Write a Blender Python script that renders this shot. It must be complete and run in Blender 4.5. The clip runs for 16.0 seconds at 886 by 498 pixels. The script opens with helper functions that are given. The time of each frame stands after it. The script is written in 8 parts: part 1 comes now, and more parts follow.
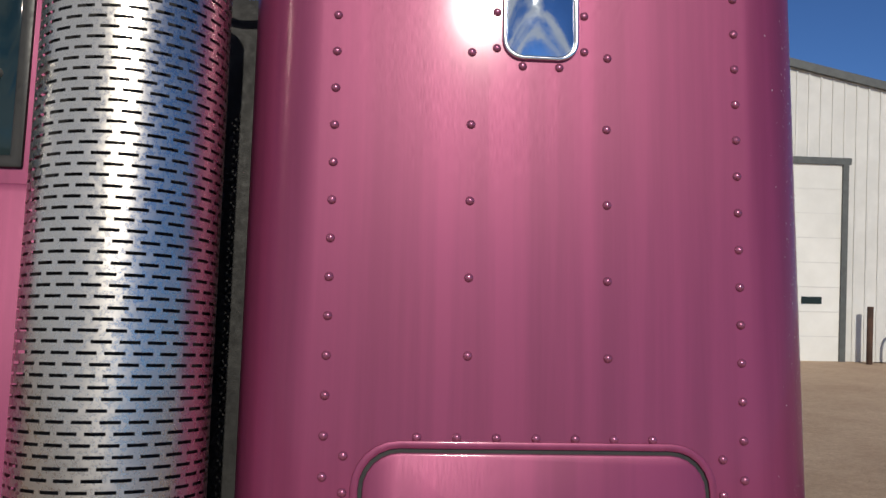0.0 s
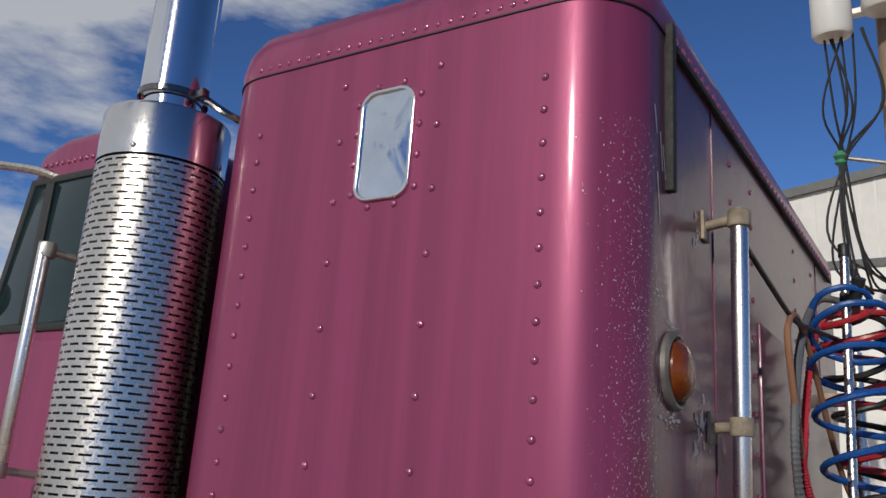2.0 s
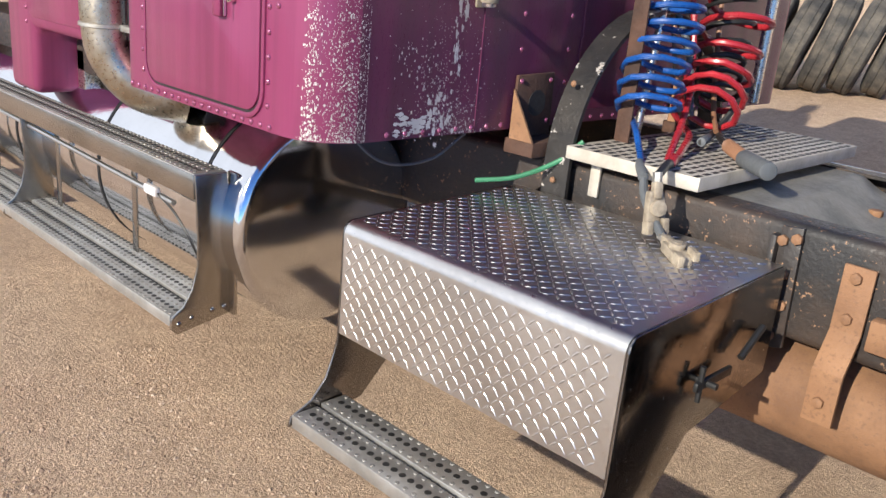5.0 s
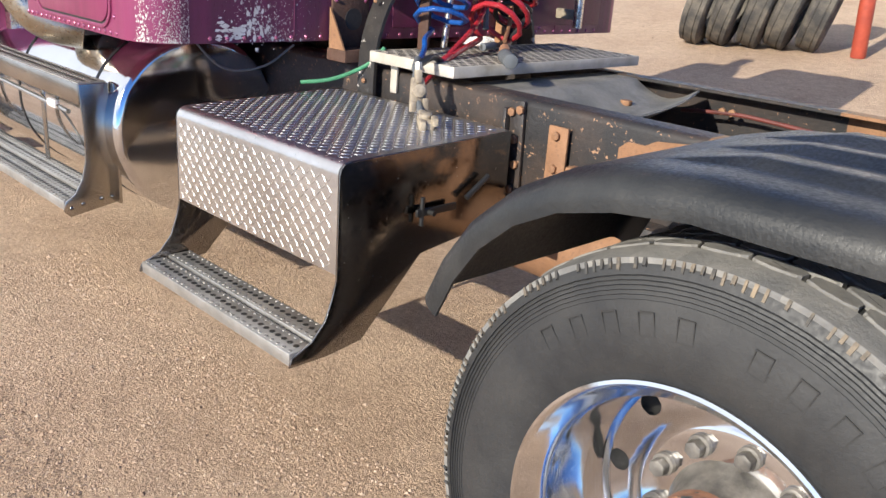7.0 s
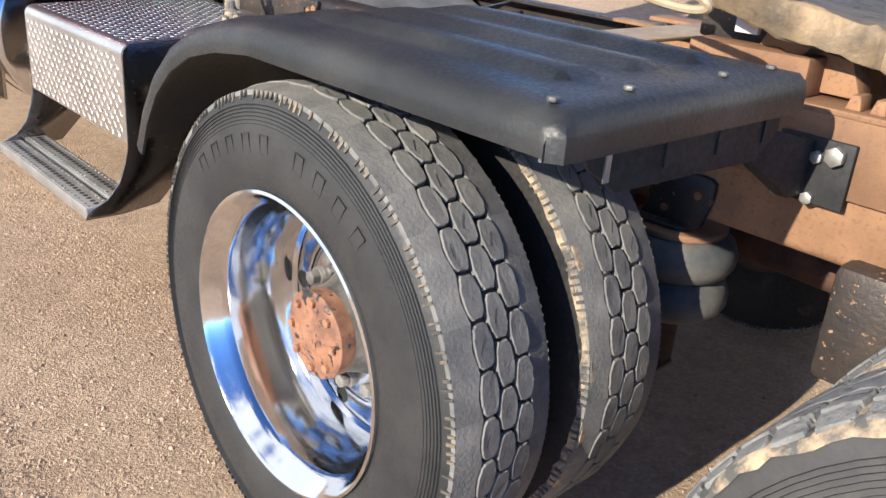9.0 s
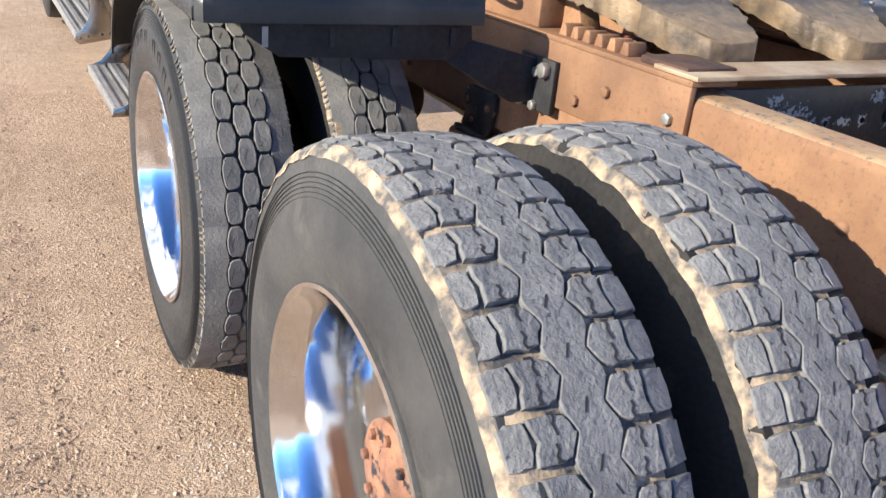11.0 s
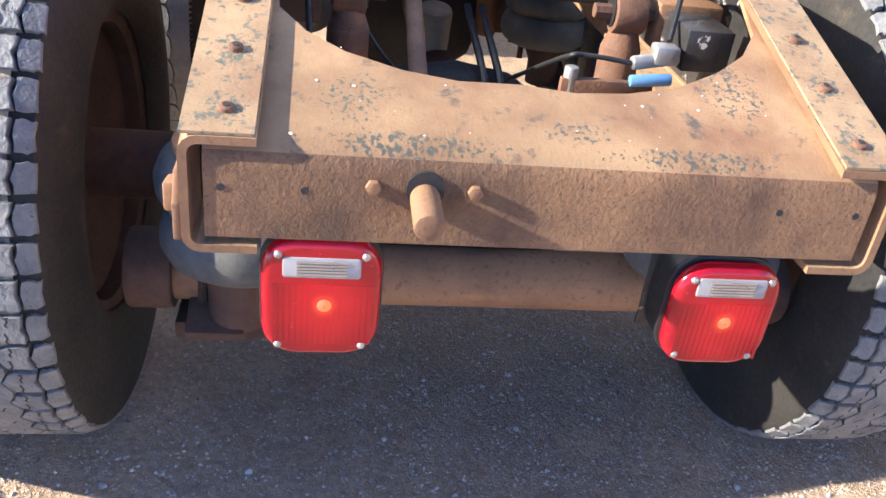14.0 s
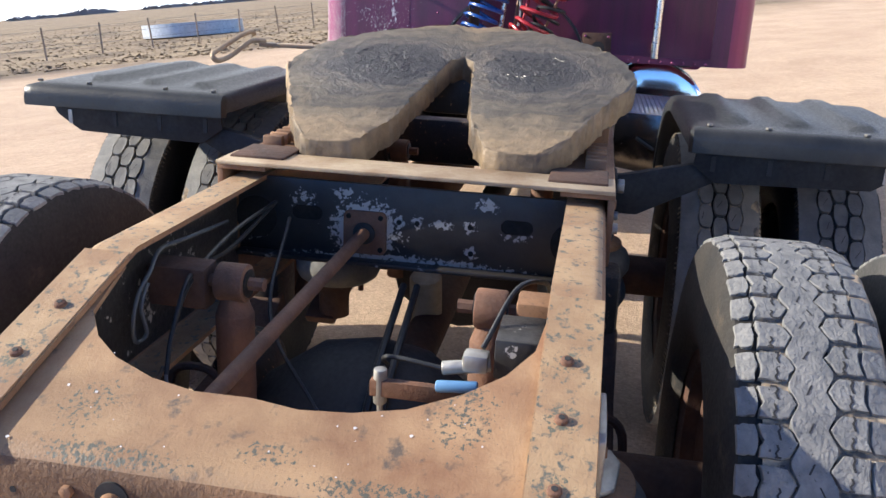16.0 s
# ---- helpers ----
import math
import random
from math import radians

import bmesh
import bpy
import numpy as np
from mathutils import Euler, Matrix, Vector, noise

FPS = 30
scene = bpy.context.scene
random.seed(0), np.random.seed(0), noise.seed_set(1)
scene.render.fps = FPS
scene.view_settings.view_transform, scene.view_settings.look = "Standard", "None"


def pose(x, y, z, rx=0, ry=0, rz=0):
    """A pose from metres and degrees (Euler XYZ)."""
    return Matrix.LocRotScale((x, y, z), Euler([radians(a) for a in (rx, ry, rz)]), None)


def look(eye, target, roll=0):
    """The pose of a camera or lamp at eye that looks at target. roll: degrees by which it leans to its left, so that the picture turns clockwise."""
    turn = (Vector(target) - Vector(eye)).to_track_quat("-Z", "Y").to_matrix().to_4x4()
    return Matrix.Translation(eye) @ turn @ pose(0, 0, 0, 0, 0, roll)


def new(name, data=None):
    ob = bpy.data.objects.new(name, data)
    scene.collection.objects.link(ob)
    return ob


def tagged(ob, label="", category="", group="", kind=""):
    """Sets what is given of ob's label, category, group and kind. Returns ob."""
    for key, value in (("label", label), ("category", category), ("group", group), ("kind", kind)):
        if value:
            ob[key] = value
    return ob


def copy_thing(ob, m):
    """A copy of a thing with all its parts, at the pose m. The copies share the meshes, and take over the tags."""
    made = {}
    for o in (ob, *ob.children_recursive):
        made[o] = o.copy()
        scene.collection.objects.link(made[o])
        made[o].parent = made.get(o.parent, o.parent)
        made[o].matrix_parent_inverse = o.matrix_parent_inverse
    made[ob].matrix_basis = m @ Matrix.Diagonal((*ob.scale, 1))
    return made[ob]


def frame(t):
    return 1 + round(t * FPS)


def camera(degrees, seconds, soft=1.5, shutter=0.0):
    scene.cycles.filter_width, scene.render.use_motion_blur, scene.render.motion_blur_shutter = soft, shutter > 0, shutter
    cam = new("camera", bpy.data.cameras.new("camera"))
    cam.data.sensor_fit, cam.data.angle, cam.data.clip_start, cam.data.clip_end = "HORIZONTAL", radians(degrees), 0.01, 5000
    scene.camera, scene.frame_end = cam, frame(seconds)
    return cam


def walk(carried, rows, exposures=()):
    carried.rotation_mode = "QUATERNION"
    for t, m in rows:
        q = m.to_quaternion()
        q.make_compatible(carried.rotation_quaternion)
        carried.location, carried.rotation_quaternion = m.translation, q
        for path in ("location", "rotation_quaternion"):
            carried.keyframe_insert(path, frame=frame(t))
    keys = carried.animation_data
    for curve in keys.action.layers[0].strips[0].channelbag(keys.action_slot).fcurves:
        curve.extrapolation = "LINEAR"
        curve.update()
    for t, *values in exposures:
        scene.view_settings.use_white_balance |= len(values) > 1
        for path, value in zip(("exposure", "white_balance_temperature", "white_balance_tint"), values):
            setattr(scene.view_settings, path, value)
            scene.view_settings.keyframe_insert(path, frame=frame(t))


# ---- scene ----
cam = camera(54.8, 16.0)
PATH = [
    (0, (2.872, -2.495, 1.707), (3.024, -0.517, 1.966), 1.1),
    (0.5, (3.056, -2.421, 1.695), (2.975, -0.465, 2.105), 0.1),
    (1, (3.322, -2.324, 1.703), (2.892, -0.45, 2.254), 0.8),
    (1.5, (3.72, -2.289, 1.735), (2.913, -0.546, 2.29), 2.4),
    (2, (4.049, -2.359, 1.694), (3.01, -0.737, 2.23), 4.0),
    (2.5, (4.401, -2.31, 1.677), (3.174, -0.778, 2.061), 4.7),
    (3, (4.63, -2.232, 1.605), (3.298, -0.742, 1.67), 5.1),
    (3.5, (4.778, -2.256, 1.521), (3.445, -0.783, 1.295), 5.6),
    (4, (4.886, -2.274, 1.459), (3.586, -0.81, 1.051), 6.2),
    (4.2, (4.928, -2.254, 1.473), (3.637, -0.806, 0.987), 6.1),
    (6.3, (5.504, -2.289, 1.403), (4.158, -0.962, 0.75), 4.1),
    (6.5, (5.623, -2.294, 1.402), (4.28, -0.958, 0.76), 3.9),
    (7, (5.91, -2.262, 1.372), (4.589, -0.915, 0.709), 4.1),
    (7.5, (6.158, -2.304, 1.35), (4.854, -0.969, 0.63), 4.5),
    (8, (6.385, -2.367, 1.345), (5.116, -1.008, 0.608), 4.8),
    (8.5, (6.525, -2.262, 1.332), (5.277, -0.897, 0.569), 4.9),
    (8.7, (6.589, -2.164, 1.335), (5.318, -0.826, 0.564), 4.8),
    (10.8, (7.586, -1.624, 1.336), (5.985, -0.683, 0.593), 5.5),
    (11, (7.719, -1.618, 1.326), (6.12, -0.711, 0.538), 5.5),
    (11.5, (7.96, -1.598, 1.287), (6.378, -0.739, 0.417), 6.3),
    (12, (8.116, -1.476, 1.272), (6.54, -0.676, 0.336), 8.5),
    (12.5, (8.252, -1.186, 1.276), (6.653, -0.47, 0.311), 9.4),
    (13, (8.285, -0.931, 1.267), (6.67, -0.29, 0.276), 9.4),
    (13.5, (8.268, -0.598, 1.275), (6.623, -0.059, 0.274), 9.0),
    (14, (8.367, -0.271, 1.25), (6.659, 0.011, 0.248), 6.9),
    (14.5, (8.438, -0.105, 1.282), (6.694, 0.005, 0.31), 4.3),
    (15, (8.383, -0.036, 1.355), (6.567, -0.064, 0.518), 3.6),
    (15.5, (8.301, 0.102, 1.425), (6.421, -0.073, 0.765), 3.0),
    (16, (8.322, 0.386, 1.442), (6.442, 0.067, 0.841), 2.5),
]
walk(cam, [(t, look(eye, target, roll)) for t, eye, target, roll in PATH],
     [(0, -0.9), (1.0, -1.08), (1.5, -1.02), (2.0, -0.82), (2.5, -0.60), (3.0, -0.24), (3.5, 0.12), (4.2, 0.42), (6.5, 0.50), (7.5, 0.74), (8.7, 0.76), (11, 0.92), (12, 0.78), (12.5, 0.86), (13.2, 1.34), (14.5, 1.73), (15.2, 1.35),
      (16, 1.02)])

# ---------- world, sun and sky ----------
SUN = Vector((0.088, -0.915, 0.402)).normalized()
UP = Vector((0.018, -0.117, 1.0)).normalized()
world = bpy.data.worlds.new("sky")
scene.world = world
world.use_nodes = True
wn, wl = world.node_tree.nodes, world.node_tree.links
wbg = wn["Background"]
wtc, wmap, wsky = wn.new("ShaderNodeTexCoord"), wn.new("ShaderNodeMapping"), wn.new("ShaderNodeTexSky")
wsky.sky_type, wsky.sun_disc = "NISHITA", False
wsky.sun_elevation, wsky.sun_rotation = radians(30), radians(176)
wsky.air_density, wsky.dust_density, wsky.ozone_density = 0.62, 0.0, 6.0
wmap.inputs["Rotation"].default_value = (radians(-6.7), radians(-1.0), 0)
wl.new(wtc.outputs["Generated"], wmap.inputs["Vector"])
wl.new(wmap.outputs["Vector"], wsky.inputs["Vector"])
wno, wramp, wmix = wn.new("ShaderNodeTexNoise"), wn.new("ShaderNodeValToRGB"), wn.new("ShaderNodeMix")
wno.inputs["Scale"].default_value, wno.inputs["Detail"].default_value, wno.inputs["Roughness"].default_value = 2.3, 9.0, 0.58
wsc = wn.new("ShaderNodeMapping")
wsc.inputs["Scale"].default_value, wsc.inputs["Location"].default_value = (1.0, 1.0, 3.0), (0.35, 0.1, 0.2)
wl.new(wtc.outputs["Generated"], wsc.inputs["Vector"])
wl.new(wsc.outputs["Vector"], wno.inputs["Vector"])
# broken cloud to the front and the driver's side, clear sky over the shed
wdot, wadd = wn.new("ShaderNodeVectorMath"), wn.new("ShaderNodeMath")
wdot.operation, wadd.operation = "DOT_PRODUCT", "MULTIPLY_ADD"
wdot.inputs[1].default_value = (-0.85, -0.53, 0.0)
wadd.inputs[1].default_value = 0.33
wl.new(wtc.outputs["Generated"], wdot.inputs[0])
wl.new(wdot.outputs["Value"], wadd.inputs[0])
wl.new(wno.outputs["Fac"], wadd.inputs[2])
wl.new(wadd.outputs["Value"], wramp.inputs["Fac"])
wramp.color_ramp.elements[0].position, wramp.color_ramp.elements[1].position = 0.585, 0.70
wmix.data_type = "RGBA"
wmix.inputs["B"].default_value = (6.0, 6.2, 6.5, 1)
wmul = wn.new("ShaderNodeMath")
wmul.operation = "MULTIPLY"
wmul.inputs[1].default_value = 0.8
wl.new(wramp.outputs["Color"], wmul.inputs[0])
wl.new(wmul.outputs["Value"], wmix.inputs["Factor"])
wtint = wn.new("ShaderNodeMix")
wtint.data_type, wtint.blend_type = "RGBA", "MULTIPLY"
wtint.inputs["Factor"].default_value = 1.0
wtint.inputs["B"].default_value = (0.68, 0.83, 1.0, 1)
wl.new(wsky.outputs["Color"], wtint.inputs["A"])
wl.new(wtint.outputs["Result"], wmix.inputs["A"])
wl.new(wmix.outputs["Result"], wbg.inputs["Color"])
wbg.inputs["Strength"].default_value = 0.15
sun = new("sun", bpy.data.lights.new("sun", "SUN"))
sun.data.energy, sun.data.angle, sun.data.color = 4.9, radians(0.53), (1.0, 0.93, 0.80)
sun.matrix_world = look(SUN * 50, (0, 0, 0))


# ---------- materials ----------
def nd(m, kind, **values):
    n = m.node_tree.nodes.new(kind)
    for k, v in values.items():
        n.inputs[k].default_value = v
    return n


def mat(name, c1, c2=None, rough=0.5, metal=0.0, scale=9.0, fine=90.0, bump=0.15, mix=(0.35, 0.65), rvar=0.12,
        spots=None, sscale=40.0, sthr=(0.62, 0.68), srough=0.6, smetal=0.0, coat=0.0, stretch=(1, 1, 1), bdist=0.004, cloud=0.08):
    """Two-scale procedural surface: colour drifts from c1 to c2, fine grain in bump and gloss, and optional spots of a third colour."""
    m = bpy.data.materials.new(name)
    m.use_nodes = True
    ln = m.node_tree.links
    b = m.node_tree.nodes["Principled BSDF"]
    tc = nd(m, "ShaderNodeTexCoord")
    mp = nd(m, "ShaderNodeMapping", Scale=stretch)
    ln.new(tc.outputs["Object"], mp.inputs["Vector"])
    oi = nd(m, "ShaderNodeObjectInfo")
    addv = nd(m, "ShaderNodeVectorMath")
    addv.operation = "ADD"
    ln.new(mp.outputs["Vector"], addv.inputs[0])
    rnd = nd(m, "ShaderNodeMath")
    rnd.operation = "MULTIPLY"
    rnd.inputs[1].default_value = 7.0
    ln.new(oi.outputs["Random"], rnd.inputs[0])
    ln.new(rnd.outputs["Value"], addv.inputs[1])
    vec = addv.outputs["Vector"]
    big = nd(m, "ShaderNodeTexNoise", Scale=scale, Detail=7.0, Roughness=0.62)
    small = nd(m, "ShaderNodeTexNoise", Scale=fine, Detail=5.0, Roughness=0.6)
    ln.new(vec, big.inputs["Vector"])
    ln.new(vec, small.inputs["Vector"])
    c2 = c2 or tuple(v * 0.75 for v in c1)
    ramp = nd(m, "ShaderNodeValToRGB")
    ramp.color_ramp.elements[0].position, ramp.color_ramp.elements[1].position = mix
    ramp.color_ramp.elements[0].color, ramp.color_ramp.elements[1].color = (*c1, 1), (*c2, 1)
    ln.new(big.outputs["Fac"], ramp.inputs["Fac"])
    drift = nd(m, "ShaderNodeTexNoise", Scale=scale * 0.3, Detail=3.0, Roughness=0.55)
    ln.new(vec, drift.inputs["Vector"])
    dr = nd(m, "ShaderNodeMapRange")
    dr.inputs["From Min"].default_value, dr.inputs["From Max"].default_value = 0.3, 0.7
    dr.inputs["To Min"].default_value, dr.inputs["To Max"].default_value = 1.0 - cloud, 1.0 + cloud * 0.6
    ln.new(drift.outputs["Fac"], dr.inputs["Value"])
    dm = nd(m, "ShaderNodeVectorMath")
    dm.operation = "SCALE"
    ln.new(ramp.outputs["Color"], dm.inputs[0])
    ln.new(dr.outputs["Result"], dm.inputs["Scale"])
    col, rsock = dm.outputs["Vector"], None
    mr = nd(m, "ShaderNodeMapRange")
    mr.inputs["From Min"].default_value, mr.inputs["From Max"].default_value = 0.3, 0.7
    mr.inputs["To Min"].default_value, mr.inputs["To Max"].default_value = max(0.02, rough - rvar), min(1.0, rough + rvar)
    ln.new(small.outputs["Fac"], mr.inputs["Value"])
    rsock = mr.outputs["Result"]
    b.inputs["Metallic"].default_value = metal
    if spots:
        sp = nd(m, "ShaderNodeTexNoise", Scale=sscale, Detail=6.0, Roughness=0.65)
        ln.new(vec, sp.inputs["Vector"])
        sr = nd(m, "ShaderNodeValToRGB")
        sr.color_ramp.elements[0].position, sr.color_ramp.elements[1].position = sthr
        ln.new(sp.outputs["Fac"], sr.inputs["Fac"])
        mx = nd(m, "ShaderNodeMix")
        mx.data_type = "RGBA"
        mx.inputs["B"].default_value = (*spots, 1)
        ln.new(sr.outputs["Color"], mx.inputs["Factor"])
        ln.new(col, mx.inputs["A"])
        col = mx.outputs["Result"]
        rm = nd(m, "ShaderNodeMix")
        rm.inputs["B"].default_value = srough
        ln.new(sr.outputs["Color"], rm.inputs["Factor"])
        ln.new(rsock, rm.inputs["A"])
        rsock = rm.outputs["Result"]
        mm = nd(m, "ShaderNodeMix")
        mm.inputs["A"].default_value, mm.inputs["B"].default_value = metal, smetal
        ln.new(sr.outputs["Color"], mm.inputs["Factor"])
        ln.new(mm.outputs["Result"], b.inputs["Metallic"])
    ln.new(col, b.inputs["Base Color"])
    ln.new(rsock, b.inputs["Roughness"])
    b.inputs["Coat Weight"].default_value, b.inputs["Coat Roughness"].default_value = coat, 0.11
    if bump:
        bp = nd(m, "ShaderNodeBump", Strength=bump, Distance=bdist)
        ln.new(small.outputs["Fac"], bp.inputs["Height"])
        ln.new(bp.outputs["Normal"], b.inputs["Normal"])
    return m


def shed_paint(m, colour, spots, scale=55.0, edge=0.80, rough=0.6):
    """Irregular patches of another colour where a coat has come off, thickest round the given spots (centre, reach, weight)."""
    ln = m.node_tree.links
    b = m.node_tree.nodes["Principled BSDF"]
    tc = nd(m, "ShaderNodeTexCoord")
    ns = nd(m, "ShaderNodeTexNoise", Scale=scale, Detail=9.0, Roughness=0.66)
    ln.new(tc.outputs["Object"], ns.inputs["Vector"])
    total = None
    for centre, reach, weight in spots:
        sb, dv, lg = nd(m, "ShaderNodeVectorMath"), nd(m, "ShaderNodeVectorMath"), nd(m, "ShaderNodeVectorMath")
        sb.operation, dv.operation, lg.operation = "SUBTRACT", "DIVIDE", "LENGTH"
        sb.inputs[1].default_value, dv.inputs[1].default_value = centre, reach
        ln.new(tc.outputs["Object"], sb.inputs[0])
        ln.new(sb.outputs["Vector"], dv.inputs[0])
        ln.new(dv.outputs["Vector"], lg.inputs[0])
        fall = nd(m, "ShaderNodeMapRange")
        fall.inputs["From Min"].default_value, fall.inputs["From Max"].default_value = 0.35, 1.0
        fall.inputs["To Min"].default_value, fall.inputs["To Max"].default_value = 0.38 * weight, 0.0
        ln.new(lg.outputs["Value"], fall.inputs["Value"])
        if total is None:
            total = fall.outputs["Result"]
        else:
            mxm = nd(m, "ShaderNodeMath")
            mxm.operation = "MAXIMUM"
            ln.new(total, mxm.inputs[0])
            ln.new(fall.outputs["Result"], mxm.inputs[1])
            total = mxm.outputs["Value"]
    sm = nd(m, "ShaderNodeMath")
    sm.operation = "ADD"
    ln.new(ns.outputs["Fac"], sm.inputs[0])
    ln.new(total, sm.inputs[1])
    mask = nd(m, "ShaderNodeMapRange")
    mask.inputs["From Min"].default_value, mask.inputs["From Max"].default_value = edge, edge + 0.025
    ln.new(sm.outputs["Value"], mask.inputs["Value"])
    mx = nd(m, "ShaderNodeMix")
    mx.data_type = "RGBA"
    mx.inputs["B"].default_value = (*colour, 1)
    ln.new(mask.outputs["Result"], mx.inputs["Factor"])
    ln.new(b.inputs["Base Color"].links[0].from_socket, mx.inputs["A"])
    ln.new(mx.outputs["Result"], b.inputs["Base Color"])
    rm = nd(m, "ShaderNodeMix")
    rm.inputs["B"].default_value = rough
    ln.new(mask.outputs["Result"], rm.inputs["Factor"])
    ln.new(b.inputs["Roughness"].links[0].from_socket, rm.inputs["A"])
    ln.new(rm.outputs["Result"], b.inputs["Roughness"])
    return m


PURPLE = mat("metallic_magenta_paint", (0.258, 0.044, 0.118), (0.209, 0.035, 0.095), rough=0.42, metal=0.30, scale=2.6, fine=160, bump=0.03, rvar=0.06, coat=0.35, stretch=(8.0, 8.0, 0.26), mix=(0.40, 0.64))
PURPLE.node_tree.nodes["Principled BSDF"].inputs["Specular IOR Level"].default_value = 0.32
# Darkened copy of the magenta paint: the rear wall's shade put into its colour.
PURPLE_SHADED = mat("grimy_magenta_paint", (0.140, 0.029, 0.076), (0.088, 0.029, 0.056), rough=0.34, metal=0.1, scale=2.2, fine=120, bump=0.04, rvar=0.1, coat=0.25, stretch=(6.0, 6.0, 0.5), mix=(0.36, 0.68))
PURPLE_SHADED.node_tree.nodes["Principled BSDF"].inputs["Specular IOR Level"].default_value = 0.32
CHIP = mat("bare_primer_chips", (0.72, 0.68, 0.66), (0.5, 0.46, 0.45), rough=0.55, metal=0.2, bump=0.1)
# Rivet colour is lifted above the wall paint to suggest small highlights.
RIVET = mat("painted_rivet", (0.40, 0.11, 0.21), rough=0.22, metal=0.5, bump=0, coat=0.4)
CHROME = mat("polished_stainless", (0.82, 0.82, 0.83), (0.74, 0.74, 0.75), rough=0.09, metal=1.0, scale=5, fine=220, bump=0.02, rvar=0.04)
STEPMETAL = mat("road_dulled_step_aluminium", (0.50, 0.47, 0.43), (0.38, 0.355, 0.32), rough=0.23, metal=1.0, scale=4, fine=40, bump=0, rvar=0.03)
BRUSHED = mat("brushed_stainless", (0.78, 0.73, 0.66), (0.64, 0.60, 0.545), rough=0.29, metal=1.0, scale=5, fine=120, bump=0.04, rvar=0.09)
POLISHED_BAND = mat("polished_shield_band", (0.80, 0.785, 0.76), (0.72, 0.70, 0.67), rough=0.17, metal=1.0, scale=4, fine=240, bump=0.02, rvar=0.05)
DRAWN = mat("bright_drawn_aluminium", (0.86, 0.85, 0.83), (0.78, 0.77, 0.75), rough=0.3, metal=1.0, scale=4, fine=260, bump=0.02, rvar=0.05)
SATIN = mat("satin_aluminium", (0.62, 0.60, 0.57), (0.5, 0.48, 0.45), rough=0.38, metal=1.0, scale=6, fine=150, bump=0.08)
TREADPLATE = mat("bright_tread_plate", (0.76, 0.75, 0.735), (0.60, 0.58, 0.56), rough=0.33, metal=1.0, scale=4, fine=90, bump=0.03, rvar=0.06)
STEEL_DK = mat("smoked_polished_steel", (0.30, 0.28, 0.27), (0.2, 0.19, 0.18), rough=0.16, metal=1.0, scale=4, bump=0.03)
MUFFLER = mat("sooty_muffler", (0.03, 0.028, 0.028), rough=0.7, bump=0.1)
HEATED = mat("heat_stained_pipe", (0.56, 0.51, 0.43), (0.26, 0.19, 0.115), rough=0.33, metal=0.95, scale=7, bump=0.1)
BLACK = mat("flaking_black_paint", (0.018, 0.018, 0.02), (0.045, 0.040, 0.036), rough=0.42, scale=6, bump=0.3, spots=(0.40, 0.37, 0.34), sscale=26, sthr=(0.615, 0.635), cloud=0.25)
BLACK_RUST = mat("black_paint_with_rust", (0.022, 0.021, 0.022), (0.06, 0.042, 0.033), rough=0.5, scale=5, bump=0.4, mix=(0.42, 0.70), spots=(0.34, 0.20, 0.12), sscale=62, sthr=(0.625, 0.66), srough=0.85)
PLASTIC = mat("black_fender_plastic", (0.013, 0.0145, 0.016), (0.048, 0.047, 0.044), rough=0.43, scale=5, fine=150, bump=0.2, rvar=0.14, mix=(0.42, 0.80))
RUBBER = mat("tyre_rubber", (0.018, 0.019, 0.021), (0.036, 0.036, 0.036), rough=0.55, scale=7, fine=120, bump=0.2)
TREAD = mat("worn_tread_rubber", (0.136, 0.137, 0.139), (0.232, 0.227, 0.217), rough=0.72, scale=26, fine=110, bump=0.75, bdist=0.006, spots=(0.045, 0.045, 0.046), sscale=120, sthr=(0.62, 0.70), srough=0.8)
TREAD_DK = mat("dark_tread_rubber", (0.135, 0.134, 0.132), (0.235, 0.225, 0.208), rough=0.78, scale=12, fine=130, bump=0.5, cloud=0.15)
DUST = mat("dusty_rubber", (0.10, 0.095, 0.09), (0.47, 0.355, 0.235), rough=0.95, scale=30, fine=120, bump=0.6, mix=(0.41, 0.60), cloud=0.2)
RUST = mat("rusted_frame_steel", (0.335, 0.178, 0.092), (0.20, 0.102, 0.054), rough=0.74, scale=5, fine=240, bump=0.3, mix=(0.36, 0.66), spots=(0.16, 0.088, 0.054), sscale=95, sthr=(0.54, 0.70), srough=0.85, cloud=0.22)
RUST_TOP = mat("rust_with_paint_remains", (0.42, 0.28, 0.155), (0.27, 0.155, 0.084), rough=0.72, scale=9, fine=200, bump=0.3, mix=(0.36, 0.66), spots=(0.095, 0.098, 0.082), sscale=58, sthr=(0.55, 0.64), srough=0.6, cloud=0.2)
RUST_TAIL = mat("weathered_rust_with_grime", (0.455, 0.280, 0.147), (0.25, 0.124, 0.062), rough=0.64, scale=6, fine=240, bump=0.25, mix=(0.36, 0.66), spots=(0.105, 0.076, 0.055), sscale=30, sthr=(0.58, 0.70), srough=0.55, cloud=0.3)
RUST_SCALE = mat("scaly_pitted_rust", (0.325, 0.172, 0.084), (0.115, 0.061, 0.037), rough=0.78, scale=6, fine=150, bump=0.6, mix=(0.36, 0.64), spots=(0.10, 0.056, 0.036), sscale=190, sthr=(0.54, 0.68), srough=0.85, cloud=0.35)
RUST_RED = mat("red_brown_rust", (0.21, 0.10, 0.057), (0.11, 0.055, 0.034), rough=0.8, scale=12, fine=180, bump=0.4, cloud=0.2)
